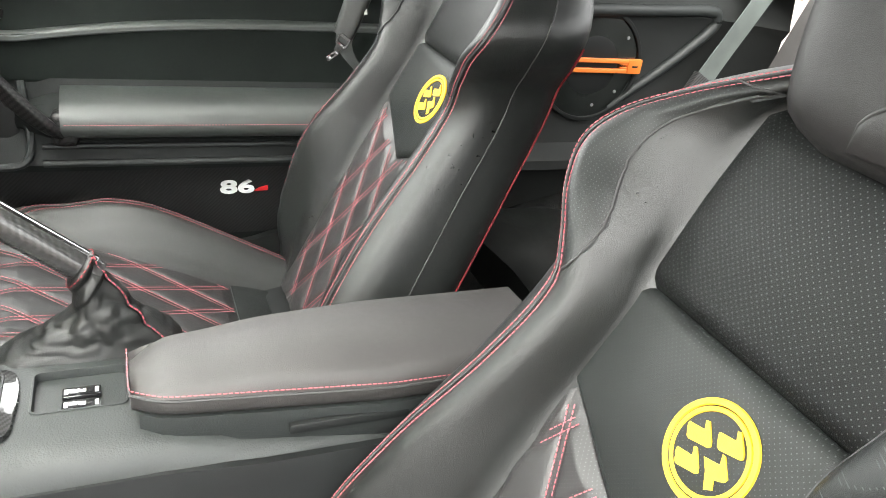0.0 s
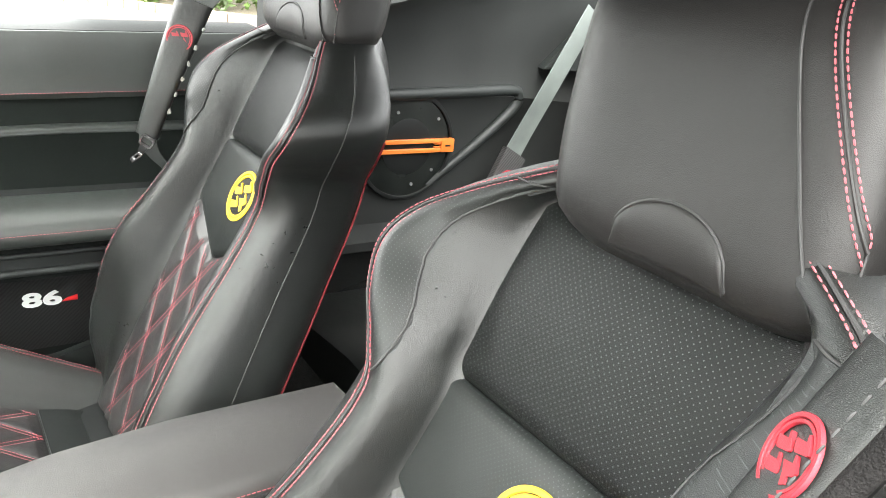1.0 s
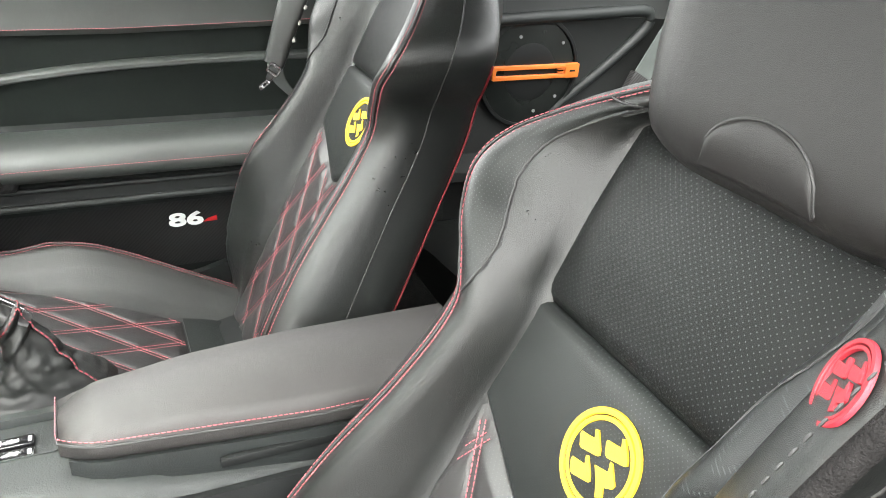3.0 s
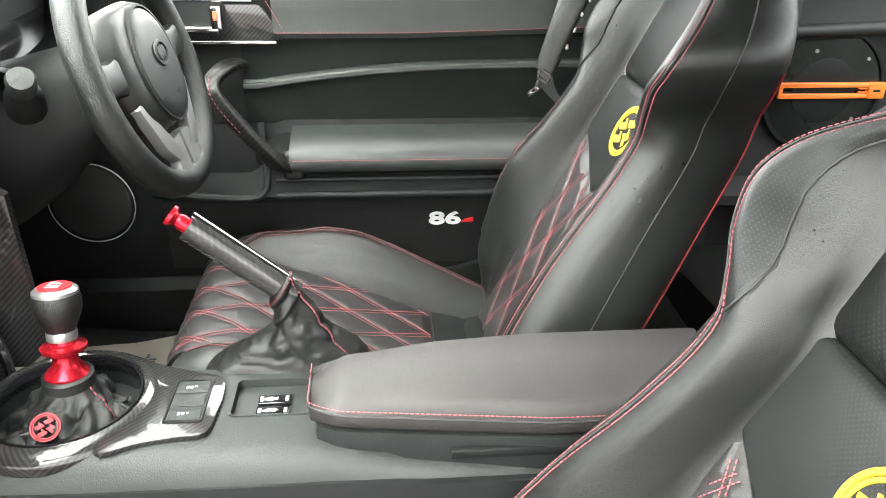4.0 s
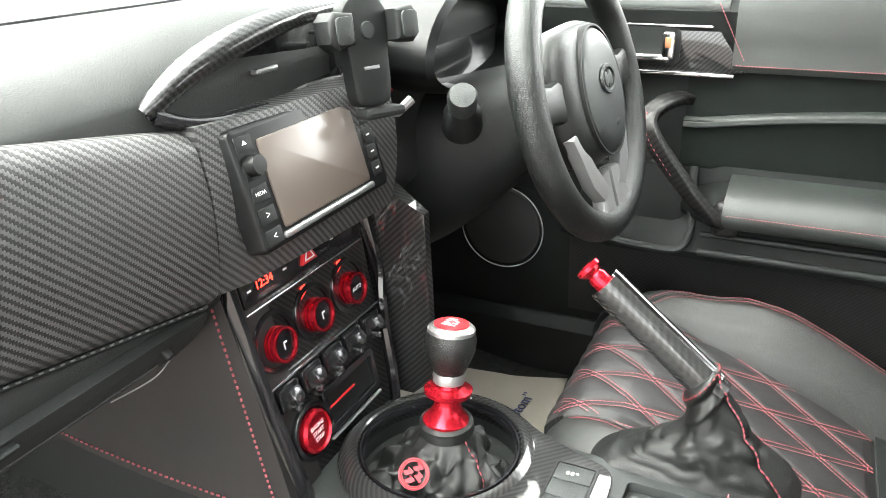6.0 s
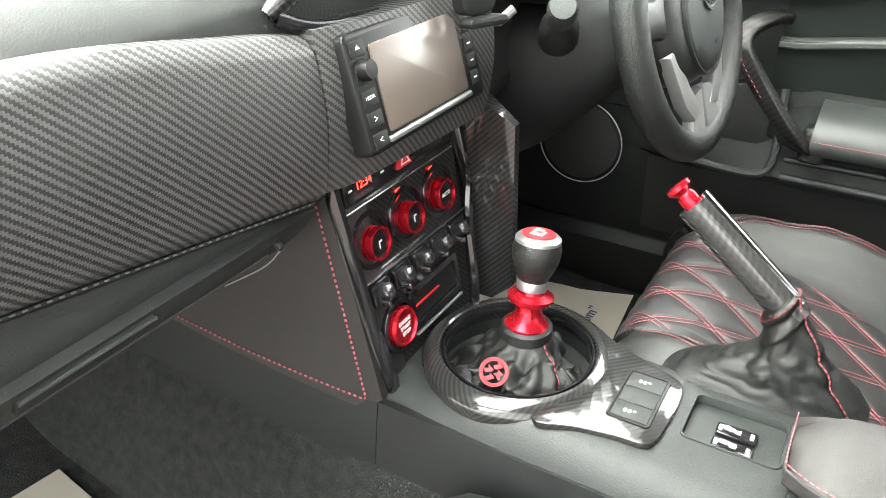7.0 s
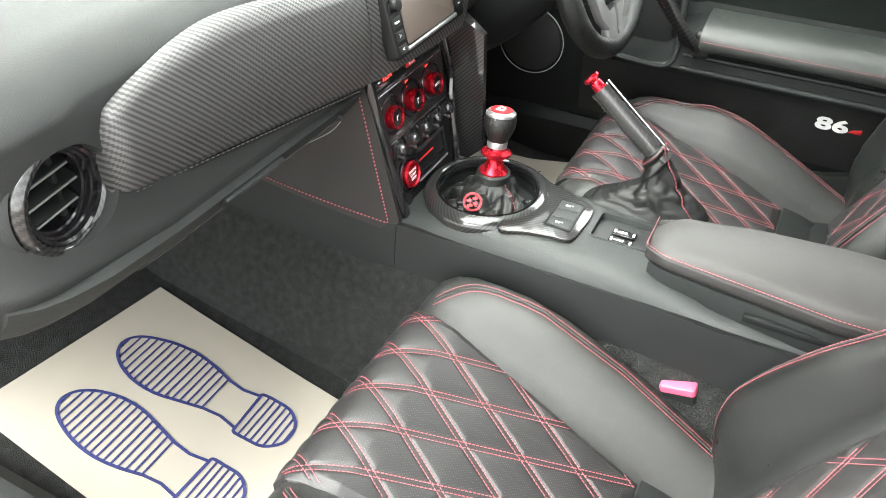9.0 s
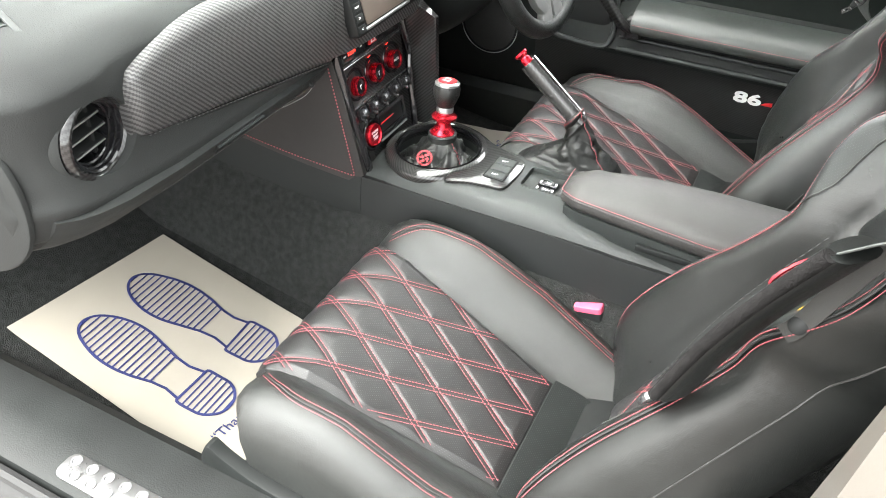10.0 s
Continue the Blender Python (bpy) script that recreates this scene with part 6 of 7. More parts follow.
make("bezel_floor", *moved(slab(round_rect(0.0735, 0.0375, 0.003), 0.0006), Matrix.Translation((-0.010, -0.178, 0.32525))), PLASTIC_DARK, bz)
for i in range(3):
    b_ = make("push_button", *moved(block(0.0232, 0.0362, 0.0014, 0.0006), Matrix.Translation((-0.0342 + 0.0242 * i, -0.178, 0.3254))), PLASTIC, plate)
    if i != 1:
        for k in (0, 1, 2):
            make("button_mark", *moved(block(0.0045 if k < 2 else 0.002, 0.0028, 0.0003, 0.0001), Matrix.Translation((-0.0352 + 0.0242 * i + 0.0015 * (k == 2), -0.172 - 0.0045 * k, 0.32685))), WHITE, b_)
# seat heater switches in their recess
hp = thing("heater_switches", (-0.008, -0.265, 0.32), "pair of seat heater switches in a shallow recess", "switch panel")
make("recess_frame", *moved(ring_plate(round_rect(0.070, 0.092, 0.008), round_rect(0.065, 0.087, 0.006), 0.013), Matrix.Translation((0.0, -0.270, 0.3075))), PLASTIC, hp)
make("recess_floor", *moved(slab(round_rect(0.064, 0.086, 0.006), 0.0008), Matrix.Translation((0.0, -0.270, 0.3095))), PLASTIC, hp)
for i in (0, 1):
    hb = make("rocker", *moved(block(0.0165, 0.037, 0.005, 0.0015), Matrix.Translation((-0.021 + 0.0215 * i, -0.271, 0.3105))), GLOSS, hp, "rocker switch with white marks")
    for dy, w in ((-0.0145, 0.005), (0.0145, 0.005)):
        make("rocker_mark", *moved(block(0.008, w * 0.7, 0.0005, 0.0001), Matrix.Translation((-0.021 + 0.0215 * i, -0.271 + dy, 0.3157))), WHITE, hb)
    make("rocker_symbol", *moved(slab([(-0.002, -0.004), (0.003, -0.004), (0.0015, 0.0), (0.0035, 0.0035), (0.0015, 0.005), (-0.002, 0.001)], 0.0005), Matrix.Translation((-0.021 + 0.0215 * i, -0.271, 0.3157))), WHITE, hb)

# ---- handbrake ----
hand = thing("handbrake", (0.085, -0.3, 0.32), "carbon handbrake lever with red button and leather gaiter", "handbrake")
tip, root = Vector((0.086, -0.172, 0.503)), Vector((0.084, -0.292, 0.405))
ax = (tip - root).normalized()
v, f = tube([root, root.lerp(tip, 0.2), root.lerp(tip, 0.9), tip - ax * 0.008], 0.0152, 12, flat=1.15)
make("grip", v, f, CARBON_LEVER, hand, "carbon fibre grip", uvs=[((j if j <= 6 else 12 - j) * 0.0100, (Vector(p) - root).dot(ax) * 1.35) for j, p in ((k % 12, q) for k, q in enumerate(v))])
v, f = tube([root.lerp(tip, 0.06) + Vector((0.002, -0.009, 0.0125)), tip - ax * 0.006 + Vector((0.002, -0.009, 0.0125))], 0.0068, 10, flat=0.5)
make("grip_strip", v, f, CHROME, hand, "bright metal strip")
bm_ = basis(tip - ax * 0.010, ax)
make("release_button", *moved(disc([(0.0095, 0.0), (0.0095, 0.012), (0.0075, 0.016), (0.013, 0.022), (0.0125, 0.026), (0.0001, 0.027)], 24), bm_), RED_METAL, hand, "red release button")
base_o = [(0.122, -0.366), (0.085, -0.378), (0.052, -0.368), (0.044, -0.30), (0.043, -0.235), (0.047, -0.192), (0.078, -0.180), (0.118, -0.204), (0.132, -0.29)]
bo = curve([(x, y, 0.313) for x, y in base_o], 128, True)
s_ = Vector((1, 0, 0))
u_ = s_.cross(ax).normalized()
mid0, neck = Vector((0.084, -0.283, 0.313)), Vector((0.0855, -0.2835, 0.387))
turn = [math.atan2(p.y - mid0.y, p.x - mid0.x) for p in bo]
rings = []
for i in range(52):
    t = i / 51
    k = t ** 0.93
    cen = mid0.lerp(neck, t)
    ring = []
    for j, a_ in enumerate(turn):
        top_p = s_ * 0.0265 * math.cos(a_) - u_ * 0.0265 * math.sin(a_)
        q = (Vector(bo[j]) - mid0).lerp(top_p, k)
        c = Vector((1.1 * math.cos(a_) + 0.8 * t, 1.1 * math.sin(a_) - 0.5 * t, 1.9 * t + 7.3))
        big = abs(noise.noise(c)) * 0.26 + abs(noise.noise(c * 2.0 + Vector((4, 1, 2)))) * 0.12 - 0.12
        small = noise.noise(Vector((3.0 * math.cos(a_), 3.0 * math.sin(a_), 11 * t)))
        env = math.sin(math.pi * min(1.0, t * 1.0)) ** 0.8
        gather = 0.15 * (1 - abs(math.sin(1.5 * a_ + 2.0 * t + 0.4))) ** 3 * t
        q = cen + q * (1 + (big + 0.02 * small) * env - gather * env)
        q.z += 0.002 * small * env
        ring.append(q)
    rings.append(ring)
for i in range(1, 15):
    t = i / 14
    c = neck.lerp(root + ax * 0.022, t)
    r = 0.0265 - 0.0065 * t + 0.0022 * math.sin(9.5 * t) - (0.003 if i == 14 else 0)
    rings.append([c + (s_ * math.cos(a_) - u_ * math.sin(a_)) * (r + 0.0012 * noise.noise(Vector((2.5 * math.cos(a_), 2.5 * math.sin(a_), 6 * t)))) for a_ in turn])
v, f = loft(rings)
hg = make("gaiter", v, f, BOOT, hand, "creased black leather gaiter", sharp=80)
rear_j = min(range(128), key=lambda j: abs(turn[j] + radians(108)))
edge = [r[rear_j] + Vector((-0.0006, -0.0016, 0.0006)) for r in rings]
make("edge_welt", *tube(edge, 0.0015, 6), BOOT, hg)
v, f = stitches([p + Vector((-0.0022, -0.0004, 0.0004)) for p in edge], 0.005, 0.0015, 0.0010)
make("stitching", v, f, THREAD_DEEP, hg)
v, f = stitches([rings[-3][j] + (rings[-3][j] - root).normalized() * 0.0008 for j in range(128)], 0.004, 0.002, 0.0008)
make("stitching", v, f, PIPING, hg)

# ---- steering wheel and column ----
wheel = thing("steering_wheel", (0.36, -0.02, 0.6), "leather steering wheel with silver lower spokes and red stitching", "steering wheel")
WN = Vector((-0.064, -0.958, 0.279)).normalized()
wm = basis((0.36, -0.076, 0.6175), WN)
R = 0.1655
rim = [Vector((R * math.cos(a), R * math.sin(a), 0)) for a in [2 * math.pi * k / 64 for k in range(64)]]
v, f = tube([wm @ p for p in rim], 0.0197, 18, up=WN, closed=True)
make("rim", v, f, RIM_LEATHER, wheel, "perforated leather rim")
for a0, a1 in ((200, 235), (305, 340), (20, 60), (120, 160)):
    pts = [wm @ Vector((R - 0.0135) * Vector((math.cos(radians(a0 + (a1 - a0) * i / 20)), math.sin(radians(a0 + (a1 - a0) * i / 20)), 0)) + Vector((0, 0, 0.008))) for i in range(21)]
    v, f = stitches(pts, 0.004, 0.002, 0.001)
    make("rim_stitching", v, f, THREAD, wheel)
def oval(w, h, z, p=0.75, dy=0.0):
    return [(w * math.copysign(abs(math.cos(a)) ** p, math.cos(a)), dy + h * math.copysign(abs(math.sin(a)) ** p, math.sin(a)), z) for a in [2 * math.pi * k / 48 for k in range(48)]]


wh = wm @ Matrix.Diagonal((1.2, 1.27, 1, 1))
v, f = loft([oval(0.085, 0.066, -0.035), oval(0.088, 0.070, -0.004), oval(0.083, 0.066, 0.010), oval(0.072, 0.058, 0.019, 0.85), oval(0.062, 0.055, 0.0215, 0.95)])
make("hub", *moved((v, f), wh), LEATHER, wheel, "leather-trimmed hub")
make("airbag_cover", *moved(disc([(0.055, 0.015), (0.056, 0.022), (0.053, 0.0265), (0.040, 0.030), (0.0001, 0.032)], 44), wh @ Matrix.Diagonal((0.98, 1.08, 1, 1))), PLASTIC, wheel, "round airbag cover")
make("hub_ring", *moved(ring_plate([(x, y * 1.08) for x, y in ellipse(0.114, 0.118, 44)], [(x, y * 1.08) for x, y in ellipse(0.109, 0.113, 44)], 0.0255), wh), PLASTIC_DARK, wheel)
make("logo", *moved(ring_plate(ellipse(0.040, 0.028, 28), ellipse(0.033, 0.021, 28), 0.003), wh @ Matrix.Translation((0, 0.010, 0.0315))), PLASTIC, wheel, "plain raised oval mark")
for dx, w, h in ((-0.006, 0.010, 0.015), (0.006, 0.010, 0.015), (0.0, 0.004, 0.018)):
    make("logo_bar", *moved(slab(ellipse(w, h, 20), 0.0025, 0.0008), wh @ Matrix.Translation((dx, 0.010, 0.0315))), PLASTIC, wheel)
make("airbag_mark", *moved(block(0.012, 0.005, 0.001, 0.0004), wh @ Matrix.Translation((0.010, -0.034, 0.0300))), PLASTIC_DARK, wheel)
for sg in (1, -1):
    o = [(sg * 0.060, 0.036), (sg * 0.12, 0.030), (sg * 0.172, 0.040), (sg * 0.174, -0.008), (sg * 0.12, -0.012), (sg * 0.06, -0.028)]
    make("side_spoke", *moved(slab(o, 0.022, 0.007), wm @ Matrix.Translation((0, 0, -0.010))), LEATHER, wheel)
    make("spoke_trim", *moved(slab([(sg * 0.070, -0.020), (sg * 0.083, -0.030), (sg * 0.058, -0.082), (sg * 0.036, -0.102), (sg * 0.012, -0.096), (sg * 0.040, -0.064)], 0.016, 0.004), wh @ Matrix.Translation((0, 0, -0.002))), SPOKE, wheel, "silver trim beside the hub")
    o = [(sg * 0.003, -0.096), (sg * 0.044, -0.100), (sg * 0.043, -0.125), (sg * 0.054, -0.158), (sg * 0.014, -0.168), (sg * 0.004, -0.152)]
    make("lower_spoke", *moved(slab(o, 0.016, 0.005), wm @ Matrix.Translation((0, 0, -0.004))), SPOKE, wheel, "silver lower spoke")
    pts = [wm @ Vector(((R - 0.014) * math.cos(radians(d_)) * sg, (R - 0.014) * math.sin(radians(d_)), 0.009)) for d_ in range(-34, 30, 2)]
    for sh in (0.0, -0.005):
        v, f = stitches([p + WN * sh for p in pts], 0.004, 0.002, 0.0010)
        make("rim_stitching", v, f, THREAD, wheel)
column = thing("steering_column", (0.35, 0.05, 0.55), "black plastic steering column shroud with stalks", "steering column")
rings = []
for i in range(12):
    t = i / 11
    c = (wm @ Vector((0, 0, -0.045))).lerp(Vector((0.34, 0.18, 0.505)), t)
    w, h = 0.072 + 0.03 * t, 0.058 + 0.045 * t
    rings.append([c + Vector((w * math.copysign(abs(math.cos(a)) ** 0.7, math.cos(a)), 0, h * (1.0 if math.sin(a) > 0 else 1.12 + 0.42 * math.sin(math.pi * t) ** 0.7) * math.copysign(abs(math.sin(a)) ** 0.7, math.sin(a)))) for a in [2 * math.pi * k / 28 for k in range(28)]])
v, f = loft(rings)
make("shroud", v, f, PLASTIC_DARK, column)
sm = basis((0.205, 0.022, 0.618), (-0.75, -0.35, 0.62))
make("stalk_arm", *moved(disc([(0.024, -0.03), (0.022, 0.0), (0.015, 0.010), (0.012, 0.026), (0.0001, 0.027)], 20), sm), PLASTIC_DARK, column)
make("stalk_knob", *moved(disc([(0.016, 0.024), (0.017, 0.046), (0.014, 0.052), (0.0001, 0.053)], 20), sm), PLASTIC, column)
# gauge hood and cluster
cl = thing("gauge_cluster", (0.36, 0.12, 0.65), "dark instrument cluster under a hood", "gauge cluster")
make("cluster_face", *moved(slab(ellipse(0.30, 0.13, 40), 0.01), basis((0.36, 0.115, 0.675), (0, -1, 0.25))), GLOSS, cl)
v, f = loft([[Vector((0.36 + (0.165 + e) * math.cos(a), y, 0.672 + (0.075 + e) * math.sin(a) * (1 if math.sin(a) > 0 else 0.6))) for a in [math.pi * 2 * k / 40 for k in range(40)]] for e, y in ((0.0, 0.12), (0.0, 0.055), (0.006, 0.048), (0.014, 0.055), (0.02, 0.13))], True, False)
make("hood", v, f, BEZEL, cl)
v, f = tube([(0.22 + 0.04 * math.cos(a), 0.108, 0.675 + 0.04 * math.sin(a)) for a in [radians(40 + 200 * k / 20) for k in range(21)]], 0.0015, 6)
make("gauge_arc", v, f, RED_PLASTIC, cl)

# centre vents in a carbon eyebrow
pod = thing("centre_vents", (0, 0.1, 0.69), "centre air vents in a gloss carbon eyebrow surround", "air vent")
top = curve([(-0.160, 0.118, 0.692), (-0.11, 0.105, 0.722), (-0.02, 0.098, 0.742), (0.09, 0.098, 0.745), (0.17, 0.105, 0.735)], 24)
low = curve([(-0.155, 0.112, 0.690), (-0.12, 0.098, 0.678), (-0.02, 0.092, 0.672), (0.09, 0.09, 0.668), (0.17, 0.095, 0.664)], 24)
v, f = tube(top, lambda t: 0.006 + 0.009 * math.sin(math.pi * min(1, t * 1.1 + 0.1)), 12, flat=0.8)
make("eyebrow", v, f, CARBON_GLOSS, pod, "gloss carbon eyebrow")
v, f = tube(low, lambda t: 0.0085 - 0.003 * t, 10, flat=0.8)
make("lower_rim", v, f, GLOSS, pod)
rows = [[p + Vector((0, 0.012, 0)), q + Vector((0, 0.012, 0))] for p, q in zip(top, low)]
sheet(rows, 0.02, "vent_face", GLOSS, pod, down=(0, 1, 0))
for i in range(3):
    make("vent_slat", *moved(block(0.085, 0.003, 0.014, 0.001), basis((0.115, 0.10, 0.688 + 0.017 * i), (0, -1, 0.2))), PLASTIC, pod)
for x in (0.07, 0.10, 0.13):
    make("vent_fin", *moved(block(0.004, 0.048, 0.012, 0.001), basis((x, 0.106, 0.704), (0, -1, 0.2))), GLOSS, pod)
make("vent_tab", *moved(block(0.03, 0.005, 0.008, 0.002), basis((-0.04, 0.10, 0.705), (0, -1, 0.2))), SILVER, pod)

# phone holder
ph = thing("phone_holder", (0.07, 0.07, 0.66), "black clamp phone holder clipped to the centre vents", "phone holder")
pm = basis((0.050, 0.045, 0.710), (-0.45, -1, 0.15)) @ Matrix.Diagonal((0.76, 0.8, 0.8, 1))
o = [(p.x, p.y) for p in curve([(-0.027, -0.05, 0), (-0.03, 0.0, 0), (-0.034, 0.04, 0), (-0.02, 0.06, 0), (0.0, 0.064, 0), (0.02, 0.06, 0), (0.034, 0.04, 0), (0.03, 0.0, 0), (0.027, -0.05, 0), (0.015, -0.062, 0), (-0.015, -0.062, 0)], 44, True)]
make("cradle", *moved(slab(o, 0.02, 0.006), pm @ Matrix.Translation((0, 0, -0.02))), PLASTIC_DARK, ph)
for sg in (1, -1):
    jaw = make("jaw", *moved(slab([(sg * -0.016, -0.016), (sg * 0.008, -0.021), (sg * 0.018, -0.012), (sg * 0.019, 0.012), (sg * 0.010, 0.021), (sg * -0.016, 0.018)], 0.034, 0.007, 3), pm @ Matrix.Translation((sg * 0.046, 0.026, -0.012))), PLASTIC_DARK, ph, "padded side jaw")
    make("jaw_pad", *moved(slab(round_rect(0.022, 0.030, 0.006), 0.003, 0.001), pm @ Matrix.Translation((sg * 0.047, 0.026, 0.0215))), PLASTIC, jaw)
make("sensor", *moved(disc([(0.010, 0), (0.009, 0.003), (0.0001, 0.0035)], 24), pm @ Matrix.Translation((0, 0.024, 0))), PLASTIC, ph)
make("brand_bar", *moved(block(0.022, 0.004, 0.0004, 0.0001), pm @ Matrix.Translation((0, -0.018, 0.0002))), SILVER, ph)
v, f = tube([pm @ Vector(p) for p in ((0.0, -0.05, -0.03), (0.02, -0.075, -0.03), (0.05, -0.078, -0.025), (0.07, -0.065, -0.02))], 0.005, 8)
make("clamp_arm", v, f, SPOKE, ph, "grey clamp arm")
make("foot", *moved(block(0.06, 0.012, 0.024, 0.004), pm @ Matrix.Translation((0.004, -0.07, -0.01))), PLASTIC_DARK, ph)
make("clip", *moved(block(0.03, 0.03, 0.04, 0.004), pm @ Matrix.Translation((0, 0, -0.055))), PLASTIC, ph)

# belt buckle beside the passenger seat
bk = thing("belt_buckle", (-0.145, -0.43, 0.08), "seat belt buckle with a faded pink release button", "belt buckle")
bmx = basis((-0.131, -0.436, 0.098), (-0.05, 0.25, 1.0), (0, 1, 0))
make("body", *moved(slab(round_rect(0.028, 0.05, 0.006), 0.088, 0.003), bmx), PLASTIC_DARK, bk)
make("release", *moved(slab(round_rect(0.030, 0.052, 0.006), 0.011, 0.004), bmx @ Matrix.Translation((0, 0, 0.083))), PINK, bk, "faded pink release button")
copy_thing(bk, Matrix.Translation((0.165, -0.47, 0.085)))

# ---- rear of the cabin ----
rear = thing("rear_side_trim", (0.66, -1.3, 0.3), "dark plastic rear side trim with a speaker grille", "trim panel", kind="structure")
def side_panel(sg):
    rows = []
    for z, x in ((0.05, 0.70), (0.28, 0.66), (0.29, 0.60), (0.31, 0.60), (0.33, 0.655), (0.45, 0.66), (0.56, 0.655), (0.585, 0.64), (0.60, 0.645), (0.66, 0.655), (0.73, 0.635), (0.755, 0.60), (0.765, 0.57)):
        rows.append([(sg * x, y, z + (0.03 * math.sin(max(0, (-0.94 - y)) * 3.5) if z > 0.55 else 0) + (0.27 * max(0, -1.08 - y) * min(1, (z - 0.7) / 0.055) if z > 0.7 else 0)) for y in (-0.94, -1.0, -1.08, -1.16, -1.24, -1.32, -1.4, -1.5, -1.6, -1.75)])
    return rows
for sg in (1, -1):
    sheet(side_panel(sg), 0.03, "side_card", DASH, rear, down=(sg, 0, 0))
    v, f = loft([[(sg * 0.70, -0.92, z), (sg * 0.60 if z > 0.8 else sg * 0.64, -0.94, z), (sg * 0.60 if z > 0.8 else sg * 0.64, -1.06, z), (sg * 0.70, -1.08, z)] for z in (0.0, 0.45, 0.7, 0.79)])
    make("pillar_trim", v, f, PLASTIC, rear)
    v, f = loft([[(sg * 0.68, -1.60 - 0.15 * k, 0.68 + 0.16 * k), (sg * 0.625, -1.58 - 0.16 * k, 0.68 + 0.16 * k), (sg * 0.56, -2.0, 0.68 + 0.16 * k), (sg * 0.68, -2.0, 0.68 + 0.16 * k)] for k in (0, 1, 2)])
    make("rear_pillar", v, f, PLASTIC, rear)
m = Matrix(((0, 0, -1, 0.655), (-1, 0, 0, -1.245), (0, 1, 0, 0.503), (0, 0, 0, 1)))
sp = make("speaker_cover", *moved(disc([(0.0001, 0.0), (0.112, 0.0), (0.112, 0.006), (0.100, 0.008), (0.0001, 0.008)], 56), m), LENS, rear, "smoked round speaker cover")
make("speaker_rim", *moved(ring_plate(ellipse(0.238, 0.238, 56), ellipse(0.222, 0.222, 56), 0.011), m), PLASTIC_DARK, sp)
make("speaker_cone", *moved(disc([(0.062, 0.0085), (0.058, 0.0095), (0.03, 0.0088), (0.0001, 0.0092)], 40), m), PLASTIC_DARK, sp)
for dx, dy in ((0.075, 0.06), (0.02, -0.085), (-0.03, 0.075), (0.07, -0.055)):
    make("cover_screw", *moved(disc([(0.004, 0.0075), (0.0035, 0.010), (0.0001, 0.010)], 10), m @ Matrix.Translation((dx, dy, 0))), SPOKE, sp)
# bright bar with a forked slot
bar = make("accent_bar", *moved(ring_plate(round_rect(0.21, 0.030, 0.003), [(x - 0.012, y) for x, y in round_rect(0.17, 0.012, 0.002)], 0.008), m @ Matrix.Translation((0.012, 0.002, 0.010))), ORANGE, sp, "bright orange accent bar")
make("bar_end", *moved(block(0.035, 0.031, 0.009, 0.002), m @ Matrix.Translation((0.1, 0.002, 0.0105))), ORANGE, bar)
for dy in (-0.0035, 0.0035):
    make("bar_prong", *moved(block(0.02, 0.003, 0.006, 0.001), m @ Matrix.Translation((0.076, 0.002 + dy, 0.011))), ORANGE, bar)
make("bar_print", *moved(block(0.014, 0.004, 0.0004, 0.0001), m @ Matrix.Translation((0.1, 0.002, 0.0196))), PLASTIC_DARK, bar)
# moulded ledge round the speaker panel
g = curve([(0.652, -0.98, 0.600), (0.645, -1.17, 0.614), (0.643, -1.40, 0.624), (0.643, -1.505, 0.628), (0.643, -1.532, 0.618), (0.645, -1.525, 0.585), (0.648, -1.44, 0.51), (0.650, -1.36, 0.450), (0.652, -1.31, 0.41)], 40)
v, f = tube(g, lambda t: 0.013 if t < 0.6 else 0.013 - 0.012 * (t - 0.6), 10)
make("moulded_ledge", v, f, PLASTIC, rear)
rs = thing("rear_seat", (0.0, -1.35, 0.1), "dark leather rear bench", "rear seat")
rows = [[(x, y, z - 0.05 * (1 - abs(math.sin(x * 4.6)))) for x in (-0.6, -0.5, -0.35, -0.2, -0.08, 0, 0.08, 0.2, 0.35, 0.5, 0.6)] for y, z in ((-0.96, 0.10), (-0.97, 0.20), (-1.02, 0.235), (-1.15, 0.235), (-1.3, 0.21), (-1.42, 0.19))]
sheet(rows, 0.12, "rear_cushion", LEATHER, rs)
rows = [[(x, y - 0.03 * abs(math.sin(x * 4.6)), z) for x in (-0.5, -0.45, -0.35, -0.2, -0.08, 0, 0.08, 0.2, 0.35, 0.45, 0.5)] for y, z in ((-1.40, 0.18), (-1.50, 0.40), (-1.58, 0.62), (-1.63, 0.76), (-1.68, 0.80), (-1.75, 0.80))]
sheet(rows, 0.10, "rear_backrest", LEATHER_GREY, rs, down=(0, -1, -0.3))
sh = thing("parcel_shelf", (0, -1.8, 0.76), "dark carpeted parcel shelf under the rear window", "parcel shelf", kind="structure")
v, f = loft([[(-0.62, y, z), (0.62, y, z), (0.62, y, z - 0.05), (-0.62, y, z - 0.05)] for y, z in ((-1.72, 0.795), (-1.9, 0.80), (-2.15, 0.80))])
make("shelf", v, f, SHELF, sh)
v, f = loft([[(-0.62, y, z), (0.62, y, z), (0.62, y, z - 0.9), (-0.62, y, z - 0.9)] for y, z in ((-2.15, 0.84), (-2.3, 0.82))])
make("tail", v, f, PAINT, sh)
make("shelf_box", *moved(block(0.20, 0.10, 0.025, 0.006), Matrix.Translation((-0.42, -1.75, 0.85))), PLASTIC_DARK, sh)
make("shelf_post", *moved(block(0.03, 0.04, 0.075, 0.004), Matrix.Translation((-0.37, -1.75, 0.785))), PLASTIC_DARK, sh)

